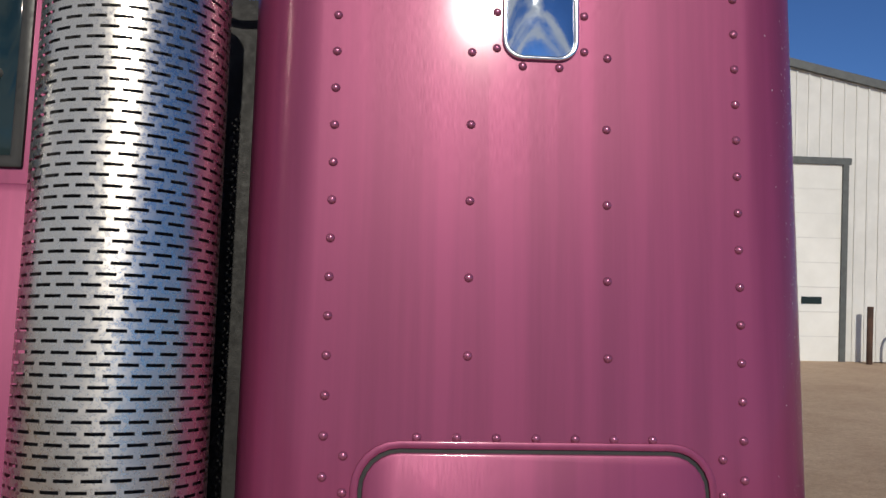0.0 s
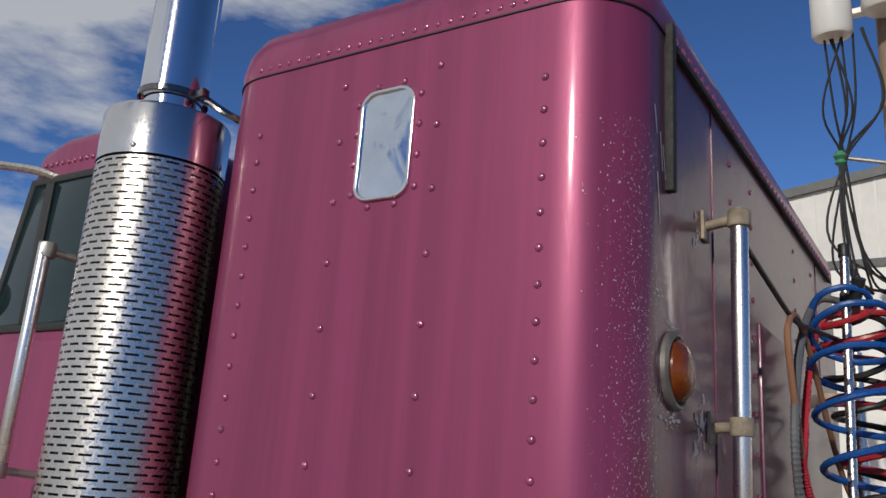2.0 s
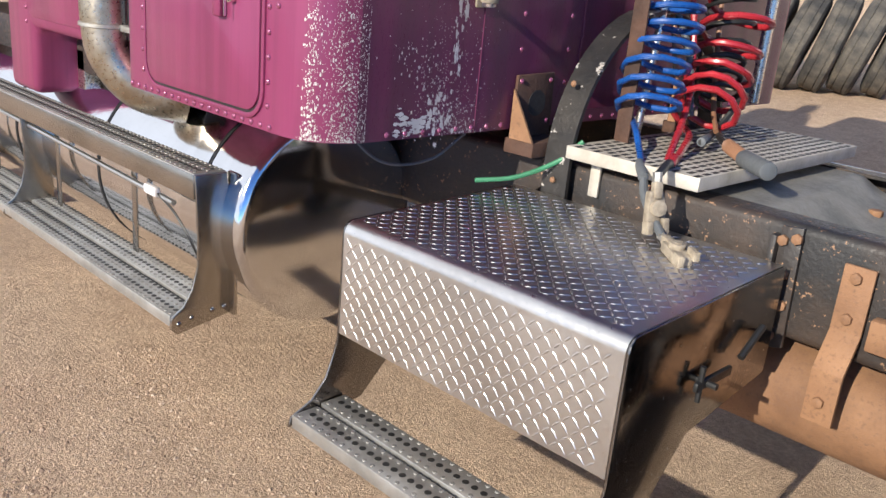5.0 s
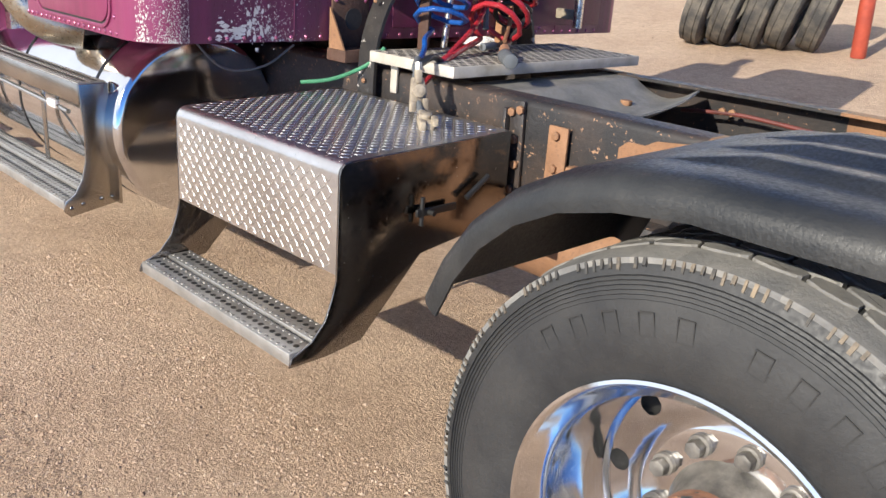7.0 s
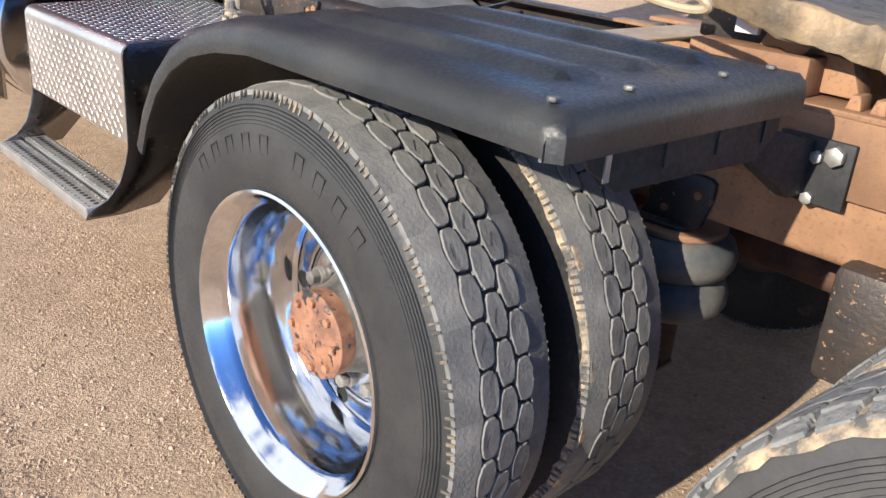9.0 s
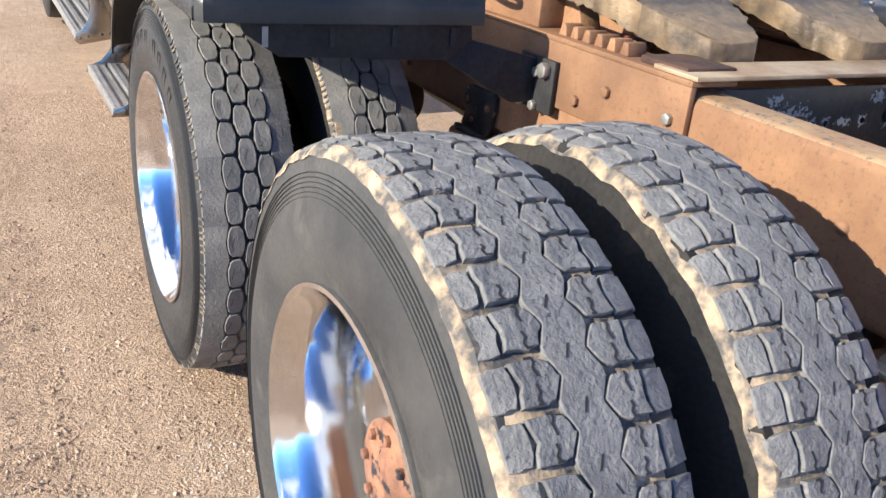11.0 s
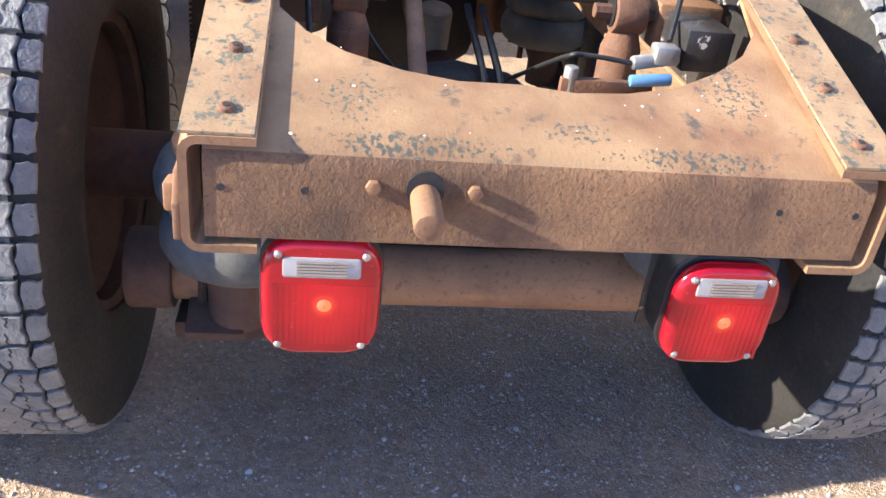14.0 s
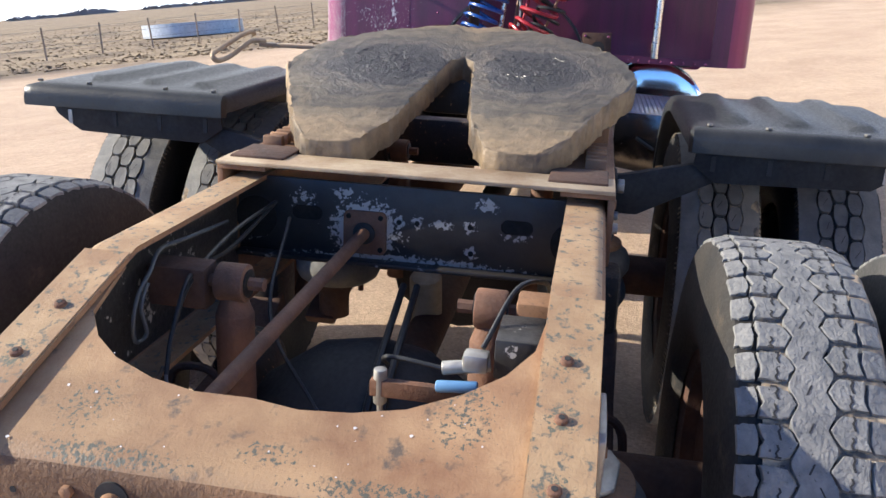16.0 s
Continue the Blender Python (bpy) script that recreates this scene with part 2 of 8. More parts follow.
MOUNT = mat("tan_cross_plate_steel", (0.46, 0.36, 0.24), (0.30, 0.20, 0.12), rough=0.6, metal=0.2, scale=8, bump=0.25)
FLANGE = mat("flaking_rusted_flange", (0.36, 0.17, 0.095), (0.17, 0.08, 0.05), rough=0.7, scale=18, fine=120, bump=0.5, mix=(0.38, 0.62), spots=(0.02, 0.02, 0.022), sscale=34, sthr=(0.575, 0.595), srough=0.45)
HUBCAST = mat("dusty_hub_casting", (0.30, 0.28, 0.25), (0.10, 0.095, 0.09), rough=0.5, metal=0.5, scale=14, bump=0.4)
TREADSTEP = mat("dull_step_metal", (0.50, 0.49, 0.47), (0.36, 0.35, 0.33), rough=0.42, metal=0.75, scale=9, bump=0.1)
GRIP = mat("scuffed_grip_metal", (0.34, 0.33, 0.31), (0.20, 0.19, 0.18), rough=0.6, metal=0.5, scale=30, bump=0.2)
RUST_DK = mat("dark_rust", (0.105, 0.052, 0.034), (0.05, 0.028, 0.021), rough=0.85, scale=9, bump=0.5, cloud=0.25)
GREASE = mat("clotted_black_grease", (0.022, 0.021, 0.021), (0.055, 0.05, 0.043), rough=0.36, metal=0.1, scale=12, fine=40, bump=0.6)


def grease_plate():
    """Steel plate under worked black grease: swirled round the middle of each lobe, wiped thin to tan towards the rims."""
    m = bpy.data.materials.new("greasy_steel_plate")
    m.use_nodes = True
    ln = m.node_tree.links
    b = m.node_tree.nodes["Principled BSDF"]

    def vm(kind, *ins):
        n = nd(m, "ShaderNodeVectorMath")
        n.operation = kind
        for k, v in enumerate(ins):
            if isinstance(v, tuple):
                n.inputs[k].default_value = v
            else:
                ln.new(v, n.inputs[k])
        return n

    tc = nd(m, "ShaderNodeTexCoord")
    folded = vm("ABSOLUTE", tc.outputs["Object"]).outputs["Vector"]
    rel = vm("MULTIPLY", vm("SUBTRACT", folded, (0.895, 0.205, 0.0)).outputs["Vector"], (0.80, 1.0, 0.0)).outputs["Vector"]
    wob = nd(m, "ShaderNodeTexNoise", Scale=6.0, Detail=5.0, Roughness=0.6)
    ln.new(tc.outputs["Object"], wob.inputs["Vector"])
    dist = nd(m, "ShaderNodeMath")
    dist.operation = "MULTIPLY_ADD"
    dist.inputs[1].default_value = 0.16
    ln.new(wob.outputs["Fac"], dist.inputs[0])
    ln.new(vm("LENGTH", rel).outputs["Value"], dist.inputs[2])
    d = dist.outputs["Value"]
    # grain drawn out round the lobe
    ring = nd(m, "ShaderNodeCombineXYZ")
    sc = nd(m, "ShaderNodeMath")
    sc.operation = "MULTIPLY"
    sc.inputs[1].default_value = 46.0
    ln.new(d, sc.inputs[0])
    ln.new(sc.outputs["Value"], ring.inputs["Z"])
    unit = vm("MULTIPLY", vm("NORMALIZE", rel).outputs["Vector"], (2.6, 2.6, 0.0)).outputs["Vector"]
    swirl = nd(m, "ShaderNodeTexNoise", Scale=1.0, Detail=6.0, Roughness=0.62)
    ln.new(vm("ADD", unit, ring.outputs["Vector"]).outputs["Vector"], swirl.inputs["Vector"])
    fine = nd(m, "ShaderNodeTexNoise", Scale=38.0, Detail=7.0, Roughness=0.68)
    ln.new(tc.outputs["Object"], fine.inputs["Vector"])
    tone = nd(m, "ShaderNodeMath")
    tone.operation = "MULTIPLY_ADD"
    tone.inputs[1].default_value = 0.16
    ln.new(swirl.outputs["Fac"], tone.inputs[0])
    ln.new(d, tone.inputs[2])
    ramp = nd(m, "ShaderNodeValToRGB")
    e = ramp.color_ramp.elements
    e[0].position, e[1].position = 0.24, 0.62
    e[0].color, e[1].color = (0.028, 0.027, 0.029, 1), (0.285, 0.192, 0.105, 1)
    for p, c in ((0.31, (0.050, 0.046, 0.045)), (0.335, (0.13, 0.108, 0.084)), (0.36, (0.060, 0.053, 0.048)), (0.41, (0.135, 0.110, 0.080)), (0.445, (0.080, 0.068, 0.054)), (0.50, (0.20, 0.15, 0.095))):
        e.new(p).color = (*c, 1)
    ln.new(tone.outputs["Value"], ramp.inputs["Fac"])
    mot = nd(m, "ShaderNodeMapRange")
    mot.inputs["From Min"].default_value, mot.inputs["From Max"].default_value = 0.35, 0.65
    mot.inputs["To Min"].default_value, mot.inputs["To Max"].default_value = 0.72, 1.2
    ln.new(fine.outputs["Fac"], mot.inputs["Value"])
    shade = vm("SCALE", ramp.outputs["Color"])
    ln.new(mot.outputs["Result"], shade.inputs["Scale"])
    ln.new(shade.outputs["Vector"], b.inputs["Base Color"])
    # thick and shiny in the middle, dry at the rim
    thick = nd(m, "ShaderNodeMapRange")
    thick.inputs["From Min"].default_value, thick.inputs["From Max"].default_value = 0.12, 0.36
    thick.inputs["To Min"].default_value, thick.inputs["To Max"].default_value = 1.0, 0.36
    ln.new(d, thick.inputs["Value"])
    rg = nd(m, "ShaderNodeMapRange")
    rg.inputs["To Min"].default_value, rg.inputs["To Max"].default_value = 0.72, 0.44
    ln.new(thick.outputs["Result"], rg.inputs["Value"])
    ln.new(rg.outputs["Result"], b.inputs["Roughness"])
    hs = nd(m, "ShaderNodeMath")
    hs.operation = "MULTIPLY_ADD"
    hs.inputs[1].default_value = 0.45
    ln.new(fine.outputs["Fac"], hs.inputs[0])
    ln.new(swirl.outputs["Fac"], hs.inputs[2])
    hh = nd(m, "ShaderNodeMath")
    hh.operation = "MULTIPLY"
    ln.new(hs.outputs["Value"], hh.inputs[0])
    ln.new(thick.outputs["Result"], hh.inputs[1])
    bp = nd(m, "ShaderNodeBump", Strength=0.9, Distance=0.022)
    ln.new(hh.outputs["Value"], bp.inputs["Height"])
    ln.new(bp.outputs["Normal"], b.inputs["Normal"])
    return m


FIFTH = grease_plate()
PLATE_EDGE = mat("worn_plate_edge", (0.27, 0.19, 0.11), (0.075, 0.055, 0.038), rough=0.6, metal=0.2, scale=8, bump=0.5, mix=(0.38, 0.64), cloud=0.25)
GALV = mat("galvanised_steel", (0.50, 0.49, 0.46), (0.36, 0.34, 0.31), rough=0.5, metal=0.8, scale=18, bump=0.2)
DUSTY_PLATE = mat("dusty_grey_plate", (0.30, 0.285, 0.25), (0.15, 0.145, 0.132), rough=0.6, metal=0.25, scale=5, fine=90, bump=0.25, mix=(0.36, 0.66), cloud=0.2)
DECK_CREAM = mat("dirty_cream_canister", (0.52, 0.45, 0.31), (0.28, 0.22, 0.14), rough=0.5, scale=12, bump=0.2, cloud=0.25)
WHITE_DECK = mat("dirty_white_deck_plate", (0.56, 0.52, 0.46), (0.4, 0.36, 0.3), rough=0.6, metal=0.3, scale=10, bump=0.25)
GLASS_DK = mat("tinted_window", (0.012, 0.03, 0.035), rough=0.04, bump=0, rvar=0.01)
MIRROR = mat("silvered_window", (0.8, 0.85, 0.9), (0.7, 0.76, 0.82), rough=0.05, metal=1.0, bump=0.015, scale=14, fine=40, rvar=0.03)
AMBER = mat("amber_lens", (0.24, 0.055, 0.008), (0.11, 0.022, 0.006), rough=0.2, bump=0.05, scale=20)
BLUE_H = mat("blue_coil_hose", (0.012, 0.085, 0.33), rough=0.32, bump=0.05)
RED_H = mat("red_coil_hose", (0.42, 0.025, 0.035), rough=0.32, bump=0.05)
BLACK_H = mat("black_hose", (0.02, 0.02, 0.02), rough=0.45, bump=0.08)
COPPER = mat("copper_brown_cable", (0.30, 0.15, 0.085), rough=0.5, bump=0.1)
GREEN_H = mat("green_cable", (0.05, 0.24, 0.12), rough=0.5, bump=0.05)
FLATBLACK = mat("flat_black_bracket_paint", (0.012, 0.012, 0.013), (0.03, 0.03, 0.03), rough=0.72, scale=12, bump=0.2)
GREY_H = mat("grey_hose", (0.12, 0.13, 0.14), rough=0.6, bump=0.2)
TAN = mat("dusty_cast_coupler", (0.44, 0.375, 0.285), (0.20, 0.165, 0.125), rough=0.8, scale=25, bump=0.5, metal=0.1)
BAG = mat("dusty_air_bag_rubber", (0.055, 0.060, 0.064), (0.14, 0.13, 0.112), rough=0.7, scale=9, bump=0.3, mix=(0.40, 0.70), cloud=0.25)
LAMP_RED = mat("red_lamp_lens", (0.32, 0.006, 0.016), (0.25, 0.005, 0.013), rough=0.16, bump=0.03, scale=30)
LAMP_CLEAR = mat("clear_lamp_lens", (0.34, 0.33, 0.34), rough=0.2, bump=0.1)
DECAL_RED = mat("faded_red_decal", (0.5, 0.03, 0.06), rough=0.45, bump=0.05)
DECAL_WHITE = mat("decal_white", (0.72, 0.68, 0.68), rough=0.5, bump=0)
WHITE = mat("white_metal_siding", (0.70, 0.70, 0.68), (0.62, 0.62, 0.60), rough=0.45, scale=1.5, bump=0.05)
WHITE_DOOR = mat("white_overhead_door", (0.80, 0.80, 0.77), (0.73, 0.73, 0.70), rough=0.45, scale=1.2, bump=0.05)
GREY_TRIM = mat("dark_grey_trim", (0.11, 0.12, 0.12), rough=0.5, bump=0.05)
WOODPOLE = mat("weathered_pole_wood", (0.36, 0.27, 0.2), (0.22, 0.165, 0.12), rough=0.85, scale=12, stretch=(1, 1, 0.06), bump=0.5)
BARK = mat("bare_bark", (0.14, 0.11, 0.095), (0.08, 0.065, 0.055), rough=0.9, bump=0.4)
# Twig colour paled and greyed to stand in for distance haze.
HAZED_WOOD = mat("pale_winter_twigs", (0.30, 0.28, 0.27), (0.22, 0.20, 0.19), rough=0.95, scale=0.05, fine=0.5, bump=0)
OLDTYRE = mat("old_weathered_tyre", (0.045, 0.043, 0.041), (0.155, 0.135, 0.108), rough=0.85, scale=6, bump=0.5, fine=60, mix=(0.40, 0.70), cloud=0.25)
REDPAINT = mat("faded_red_post_paint", (0.42, 0.075, 0.04), (0.3, 0.05, 0.03), rough=0.55, bump=0.1)
TANKGREY = mat("grey_stock_tank_steel", (0.5, 0.52, 0.55), (0.38, 0.4, 0.43), rough=0.45, metal=0.5, bump=0.1)
BLUE_CAP = mat("pale_blue_valve_cap", (0.13, 0.30, 0.55), rough=0.4, bump=0)
RED_LINE = mat("dull_red_air_line", (0.17, 0.035, 0.028), (0.09, 0.03, 0.025), rough=0.5, bump=0.1)
MARK = mat("raised_tyre_lettering", (0.027, 0.0275, 0.0285), (0.029, 0.029, 0.029), rough=0.5, scale=7, bump=0.1)


def ground_material():
    m = bpy.data.materials.new("sandy_gravel")
    m.use_nodes = True
    ln = m.node_tree.links
    b = m.node_tree.nodes["Principled BSDF"]
    tc = nd(m, "ShaderNodeTexCoord")
    v = tc.outputs["Object"]
    big = nd(m, "ShaderNodeTexNoise", Scale=0.9, Detail=6.0, Roughness=0.6)
    mid = nd(m, "ShaderNodeTexNoise", Scale=11.0, Detail=7.0, Roughness=0.7)
    grit = nd(m, "ShaderNodeTexVoronoi", Scale=95.0)
    grit2 = nd(m, "ShaderNodeTexVoronoi", Scale=210.0)
    fine = nd(m, "ShaderNodeTexNoise", Scale=160.0, Detail=4.0, Roughness=0.7)
    far = nd(m, "ShaderNodeTexNoise", Scale=0.05, Detail=5.0)
    for n in (big, mid, grit, grit2, fine, far):
        ln.new(v, n.inputs["Vector"])
    r1 = nd(m, "ShaderNodeValToRGB")
    r1.color_ramp.elements[0].position, r1.color_ramp.elements[1].position = 0.35, 0.68
    r1.color_ramp.elements[0].color, r1.color_ramp.elements[1].color = (0.482, 0.342, 0.236, 1), (0.582, 0.430, 0.306, 1)
    ln.new(big.outputs["Fac"], r1.inputs["Fac"])
    r2 = nd(m, "ShaderNodeValToRGB")
    r2.color_ramp.elements[0].position, r2.color_ramp.elements[1].position = 0.25, 0.75
    r2.color_ramp.elements[0].color, r2.color_ramp.elements[1].color = (0.74, 0.72, 0.70, 1), (1.18, 1.18, 1.18, 1)
    ln.new(mid.outputs["Fac"], r2.inputs["Fac"])
    mx = nd(m, "ShaderNodeMix")
    mx.data_type, mx.blend_type = "RGBA", "MULTIPLY"
    mx.inputs["Factor"].default_value = 0.8
    ln.new(r1.outputs["Color"], mx.inputs["A"])
    ln.new(r2.outputs["Color"], mx.inputs["B"])
    r3 = nd(m, "ShaderNodeValToRGB")
    r3.color_ramp.elements[0].color, r3.color_ramp.elements[1].color = (0.55, 0.53, 0.51, 1), (1.35, 1.34, 1.33, 1)
    ln.new(grit.outputs["Color"], r3.inputs["Fac"])
    mx2 = nd(m, "ShaderNodeMix")
    mx2.data_type, mx2.blend_type = "RGBA", "MULTIPLY"
    mx2.inputs["Factor"].default_value = 0.5
    ln.new(mx.outputs["Result"], mx2.inputs["A"])
    ln.new(r3.outputs["Color"], mx2.inputs["B"])
    # beyond the fence the yard gives way to brown stubble
    dot = nd(m, "ShaderNodeVectorMath")
    dot.operation = "DOT_PRODUCT"
    dot.inputs[1].default_value = (-0.8, -0.6, 0)
    ln.new(v, dot.inputs[0])
    wob = nd(m, "ShaderNodeMath")
    wob.operation = "MULTIPLY_ADD"
    wob.inputs[1].default_value = 14.0
    ln.new(far.outputs["Fac"], wob.inputs[0])
    ln.new(dot.outputs["Value"], wob.inputs[2])
    fr = nd(m, "ShaderNodeMapRange")
    fr.inputs["From Min"].default_value, fr.inputs["From Max"].default_value = 22.0, 27.0
    ln.new(wob.outputs["Value"], fr.inputs["Value"])
    grass = nd(m, "ShaderNodeTexNoise", Scale=0.35, Detail=9.0, Roughness=0.7)
    ln.new(v, grass.inputs["Vector"])
    gr = nd(m, "ShaderNodeValToRGB")
    gr.color_ramp.elements[0].position, gr.color_ramp.elements[1].position = 0.38, 0.62
    gr.color_ramp.elements[0].color, gr.color_ramp.elements[1].color = (0.11, 0.075, 0.05, 1), (0.30, 0.22, 0.13, 1)
    ln.new(grass.outputs["Fac"], gr.inputs["Fac"])
    mxf = nd(m, "ShaderNodeMix")
    mxf.data_type = "RGBA"
    ln.new(fr.outputs["Result"], mxf.inputs["Factor"])
    ln.new(mx2.outputs["Result"], mxf.inputs["A"])
    ln.new(gr.outputs["Color"], mxf.inputs["B"])
    ln.new(mxf.outputs["Result"], b.inputs["Base Color"])
    b.inputs["Roughness"].default_value = 0.92
    clod = nd(m, "ShaderNodeTexNoise", Scale=48.0, Detail=6.0, Roughness=0.75)
    ln.new(v, clod.inputs["Vector"])
    addn = nd(m, "ShaderNodeMath")
    addn.operation = "MULTIPLY_ADD"
    addn.inputs[1].default_value = 1.6
    ln.new(clod.outputs["Fac"], addn.inputs[0])
    ln.new(fine.outputs["Fac"], addn.inputs[2])
    add2 = nd(m, "ShaderNodeMath")
    add2.operation = "ADD"
    ln.new(addn.outputs["Value"], add2.inputs[0])
    ln.new(mid.outputs["Fac"], add2.inputs[1])
    # packed grains: rounded cells of two sizes
    h = add2.outputs["Value"]
    for cell, k in ((grit, -0.45), (grit2, -0.25)):
        g = nd(m, "ShaderNodeMath")
        g.operation = "MULTIPLY_ADD"
        g.inputs[1].default_value = k
        ln.new(cell.outputs["Distance"], g.inputs[0])
        ln.new(h, g.inputs[2])
        h = g.outputs["Value"]
    bp = nd(m, "ShaderNodeBump", Strength=0.85, Distance=0.0095)
    ln.new(h, bp.inputs["Height"])
    ln.new(bp.outputs["Normal"], b.inputs["Normal"])
    return m


GRAVEL = ground_material()


def stone_material(name, dark, mid, pale):
    """Loose stones, each with a tone of its own."""
    m = mat(name, mid, rough=0.88, scale=60, bump=0.25)
    ln = m.node_tree.links
    geo = nd(m, "ShaderNodeNewGeometry")
    ramp = nd(m, "ShaderNodeValToRGB")
    ramp.color_ramp.elements[0].color, ramp.color_ramp.elements[1].color = (*dark, 1), (*pale, 1)
    e = ramp.color_ramp.elements.new(0.45)
    e.color = (*mid, 1)
    ln.new(geo.outputs["Random Per Island"], ramp.inputs["Fac"])
    ln.new(ramp.outputs["Color"], m.node_tree.nodes["Principled BSDF"].inputs["Base Color"])
    return m


STONE = stone_material("pebble_stone", (0.25, 0.172, 0.12), (0.42, 0.298, 0.212), (0.53, 0.41, 0.315))
STONE_PALE = mat("pale_limestone_grit", (0.70, 0.63, 0.56), (0.42, 0.37, 0.32), rough=0.85, scale=45, bump=0.2, mix=(0.4, 0.6))
FIELD = mat("dry_field_grass", (0.22, 0.155, 0.095), (0.14, 0.10, 0.062), rough=0.95, scale=0.15, fine=3, bump=0.3, bdist=0.05)


# ---------- mesh helpers ----------
ORIGIN = {}


def finish(me, material, smooth=35):
    me.materials.append(material)
    if smooth:
        me.shade_smooth()
        me.set_sharp_from_angle(angle=radians(smooth))
    return me


def part(name, bm, material, parent=None, label="", at=None, smooth=35):
    """Links a bmesh given in world coordinates as one mesh object, under a thing or a part; at: its own origin."""
    base = ORIGIN[parent.name] if parent else Vector((0, 0, 0))
    o = Vector(at) if at is not None else base
    bmesh.ops.translate(bm, vec=-o, verts=bm.verts)
    me = bpy.data.meshes.new(name)
    bm.to_mesh(me)
    bm.free()
    finish(me, material, smooth)
    ob = new(name, me)
    ob.parent = parent
    ob.location = o - base
    ORIGIN[ob.name] = o
    if label:
        ob["label"] = label
    return ob


def again(src, parent, m, label=""):
    """One more object on src's mesh, its children with it, at the world pose m."""
    ob = new(src.name.split(".")[0], src.data)
    ob.parent = parent
    base = ORIGIN[parent.name] if parent else Vector((0, 0, 0))
    ob.matrix_basis = Matrix.Translation(-base) @ m
    ORIGIN[ob.name] = m.translation.copy()
    if label or src.get("label"):
        ob["label"] = label or src["label"]
    for c in src.children:
        k = new(c.name.split(".")[0], c.data)
        k.parent = ob
        k.matrix_basis = c.matrix_basis.copy()
        if c.get("label"):
            k["label"] = c["label"]
    return ob


def thing(name, at, label, category, group="", kind=""):
    ob = new(name)
    ob.empty_display_size = 0.1
    ob.location = at
    ORIGIN[ob.name] = Vector(at)
    return tagged(ob, label, category, group, kind)


def boxbm(x0, x1, y0, y1, z0, z1, bevel=0.0, seg=2, bm=None):
    b = bm or bmesh.new()
    r = bmesh.ops.create_cube(b, size=1.0, matrix=Matrix.Translation(((x0 + x1) / 2, (y0 + y1) / 2, (z0 + z1) / 2)) @ Matrix.Diagonal((x1 - x0, y1 - y0, z1 - z0, 1)))
    if bevel:
        es = {e for v in r["verts"] for e in v.link_edges}
        bmesh.ops.bevel(b, geom=list(es), offset=bevel, segments=seg, profile=0.5, affect="EDGES")
    return b


def cylbm(p0, p1, r0, r1=None, n=24, bm=None, cap=True, bevel=0.0):
    b = bm or bmesh.new()
    p0, p1 = Vector(p0), Vector(p1)
    d = p1 - p0
    m = Matrix.Translation((p0 + p1) / 2) @ d.to_track_quat("Z", "Y").to_matrix().to_4x4()
    r = bmesh.ops.create_cone(b, cap_ends=cap, segments=n, radius1=r0, radius2=r0 if r1 is None else r1, depth=d.length, matrix=m)
    if bevel:
        es = [e for e in {e for v in r["verts"] for e in v.link_edges} if e.calc_face_angle(0) > 0.8]
        bmesh.ops.bevel(b, geom=es, offset=bevel, segments=2, profile=0.5, affect="EDGES")
    return b


def extrude(points, axis, a, b, bevel=0.0, bm=None, seg=2):
    """A prism over a closed outline: points are (x, z) for axis y, (y, z) for axis x and (x, y) for axis z."""
    out = bm or bmesh.new()

    def put(p, v):
        return {"y": (p[0], v, p[1]), "x": (v, p[0], p[1]), "z": (p[0], p[1], v)}[axis]
    lo, hi = [out.verts.new(put(p, a)) for p in points], [out.verts.new(put(p, b)) for p in points]
    faces = [out.faces.new(lo), out.faces.new(hi[::-1])]
    n = len(points)
    faces += [out.faces.new((lo[i], hi[i], hi[(i + 1) % n], lo[(i + 1) % n])) for i in range(n)]
    bmesh.ops.recalc_face_normals(out, faces=faces)
    if bevel:
        es = [e for e in {e for f in faces for e in f.edges} if e.calc_face_angle(0) > 0.5]
        bmesh.ops.bevel(out, geom=es, offset=bevel, segments=seg, profile=0.5, affect="EDGES", clamp_overlap=True)
    return out


def lathe(profile, centre, axis="y", n=64, bm=None, sign=1.0):
    """Revolves (radius, offset) pairs round an axis through centre."""
    b = bm or bmesh.new()
    c = Vector(centre)
    rings = []
    for r, h in profile:
        ring = []
        for i in range(n):
            a = 2 * math.pi * i / n
            u, v = r * math.cos(a), r * math.sin(a)
            p = {"y": (u, h * sign, v), "z": (u, v, h * sign), "x": (h * sign, u, v)}[axis]
            ring.append(b.verts.new(c + Vector(p)))
        rings.append(ring)
    fs = []
    for r0, r1 in zip(rings, rings[1:]):
        for i in range(n):
            j = (i + 1) % n
            fs.append(b.faces.new((r0[i], r0[j], r1[j], r1[i])))
    bmesh.ops.recalc_face_normals(b, faces=fs)
    return b


def tubebm(points, r, n=8, bm=None, closed=False):
    """A tube along a line of points."""
    b = bm or bmesh.new()
    pts = [Vector(p) for p in points]
    rings = []
    side = None
    for i, p in enumerate(pts):
        t = (pts[min(i + 1, len(pts) - 1)] - pts[max(i - 1, 0)]).normalized()
        if side is None:
            side = t.orthogonal().normalized()
        side = (side - t * side.dot(t)).normalized()
        up = t.cross(side)
        rr = r(i / max(1, len(pts) - 1)) if callable(r) else r
        rings.append([b.verts.new(p + rr * (math.cos(2 * math.pi * k / n) * side + math.sin(2 * math.pi * k / n) * up)) for k in range(n)])
    for r0, r1 in zip(rings, rings[1:]):
        for k in range(n):
            b.faces.new((r0[k], r0[(k + 1) % n], r1[(k + 1) % n], r1[k]))
    b.faces.new(rings[0][::-1])
    b.faces.new(rings[-1])
    return b


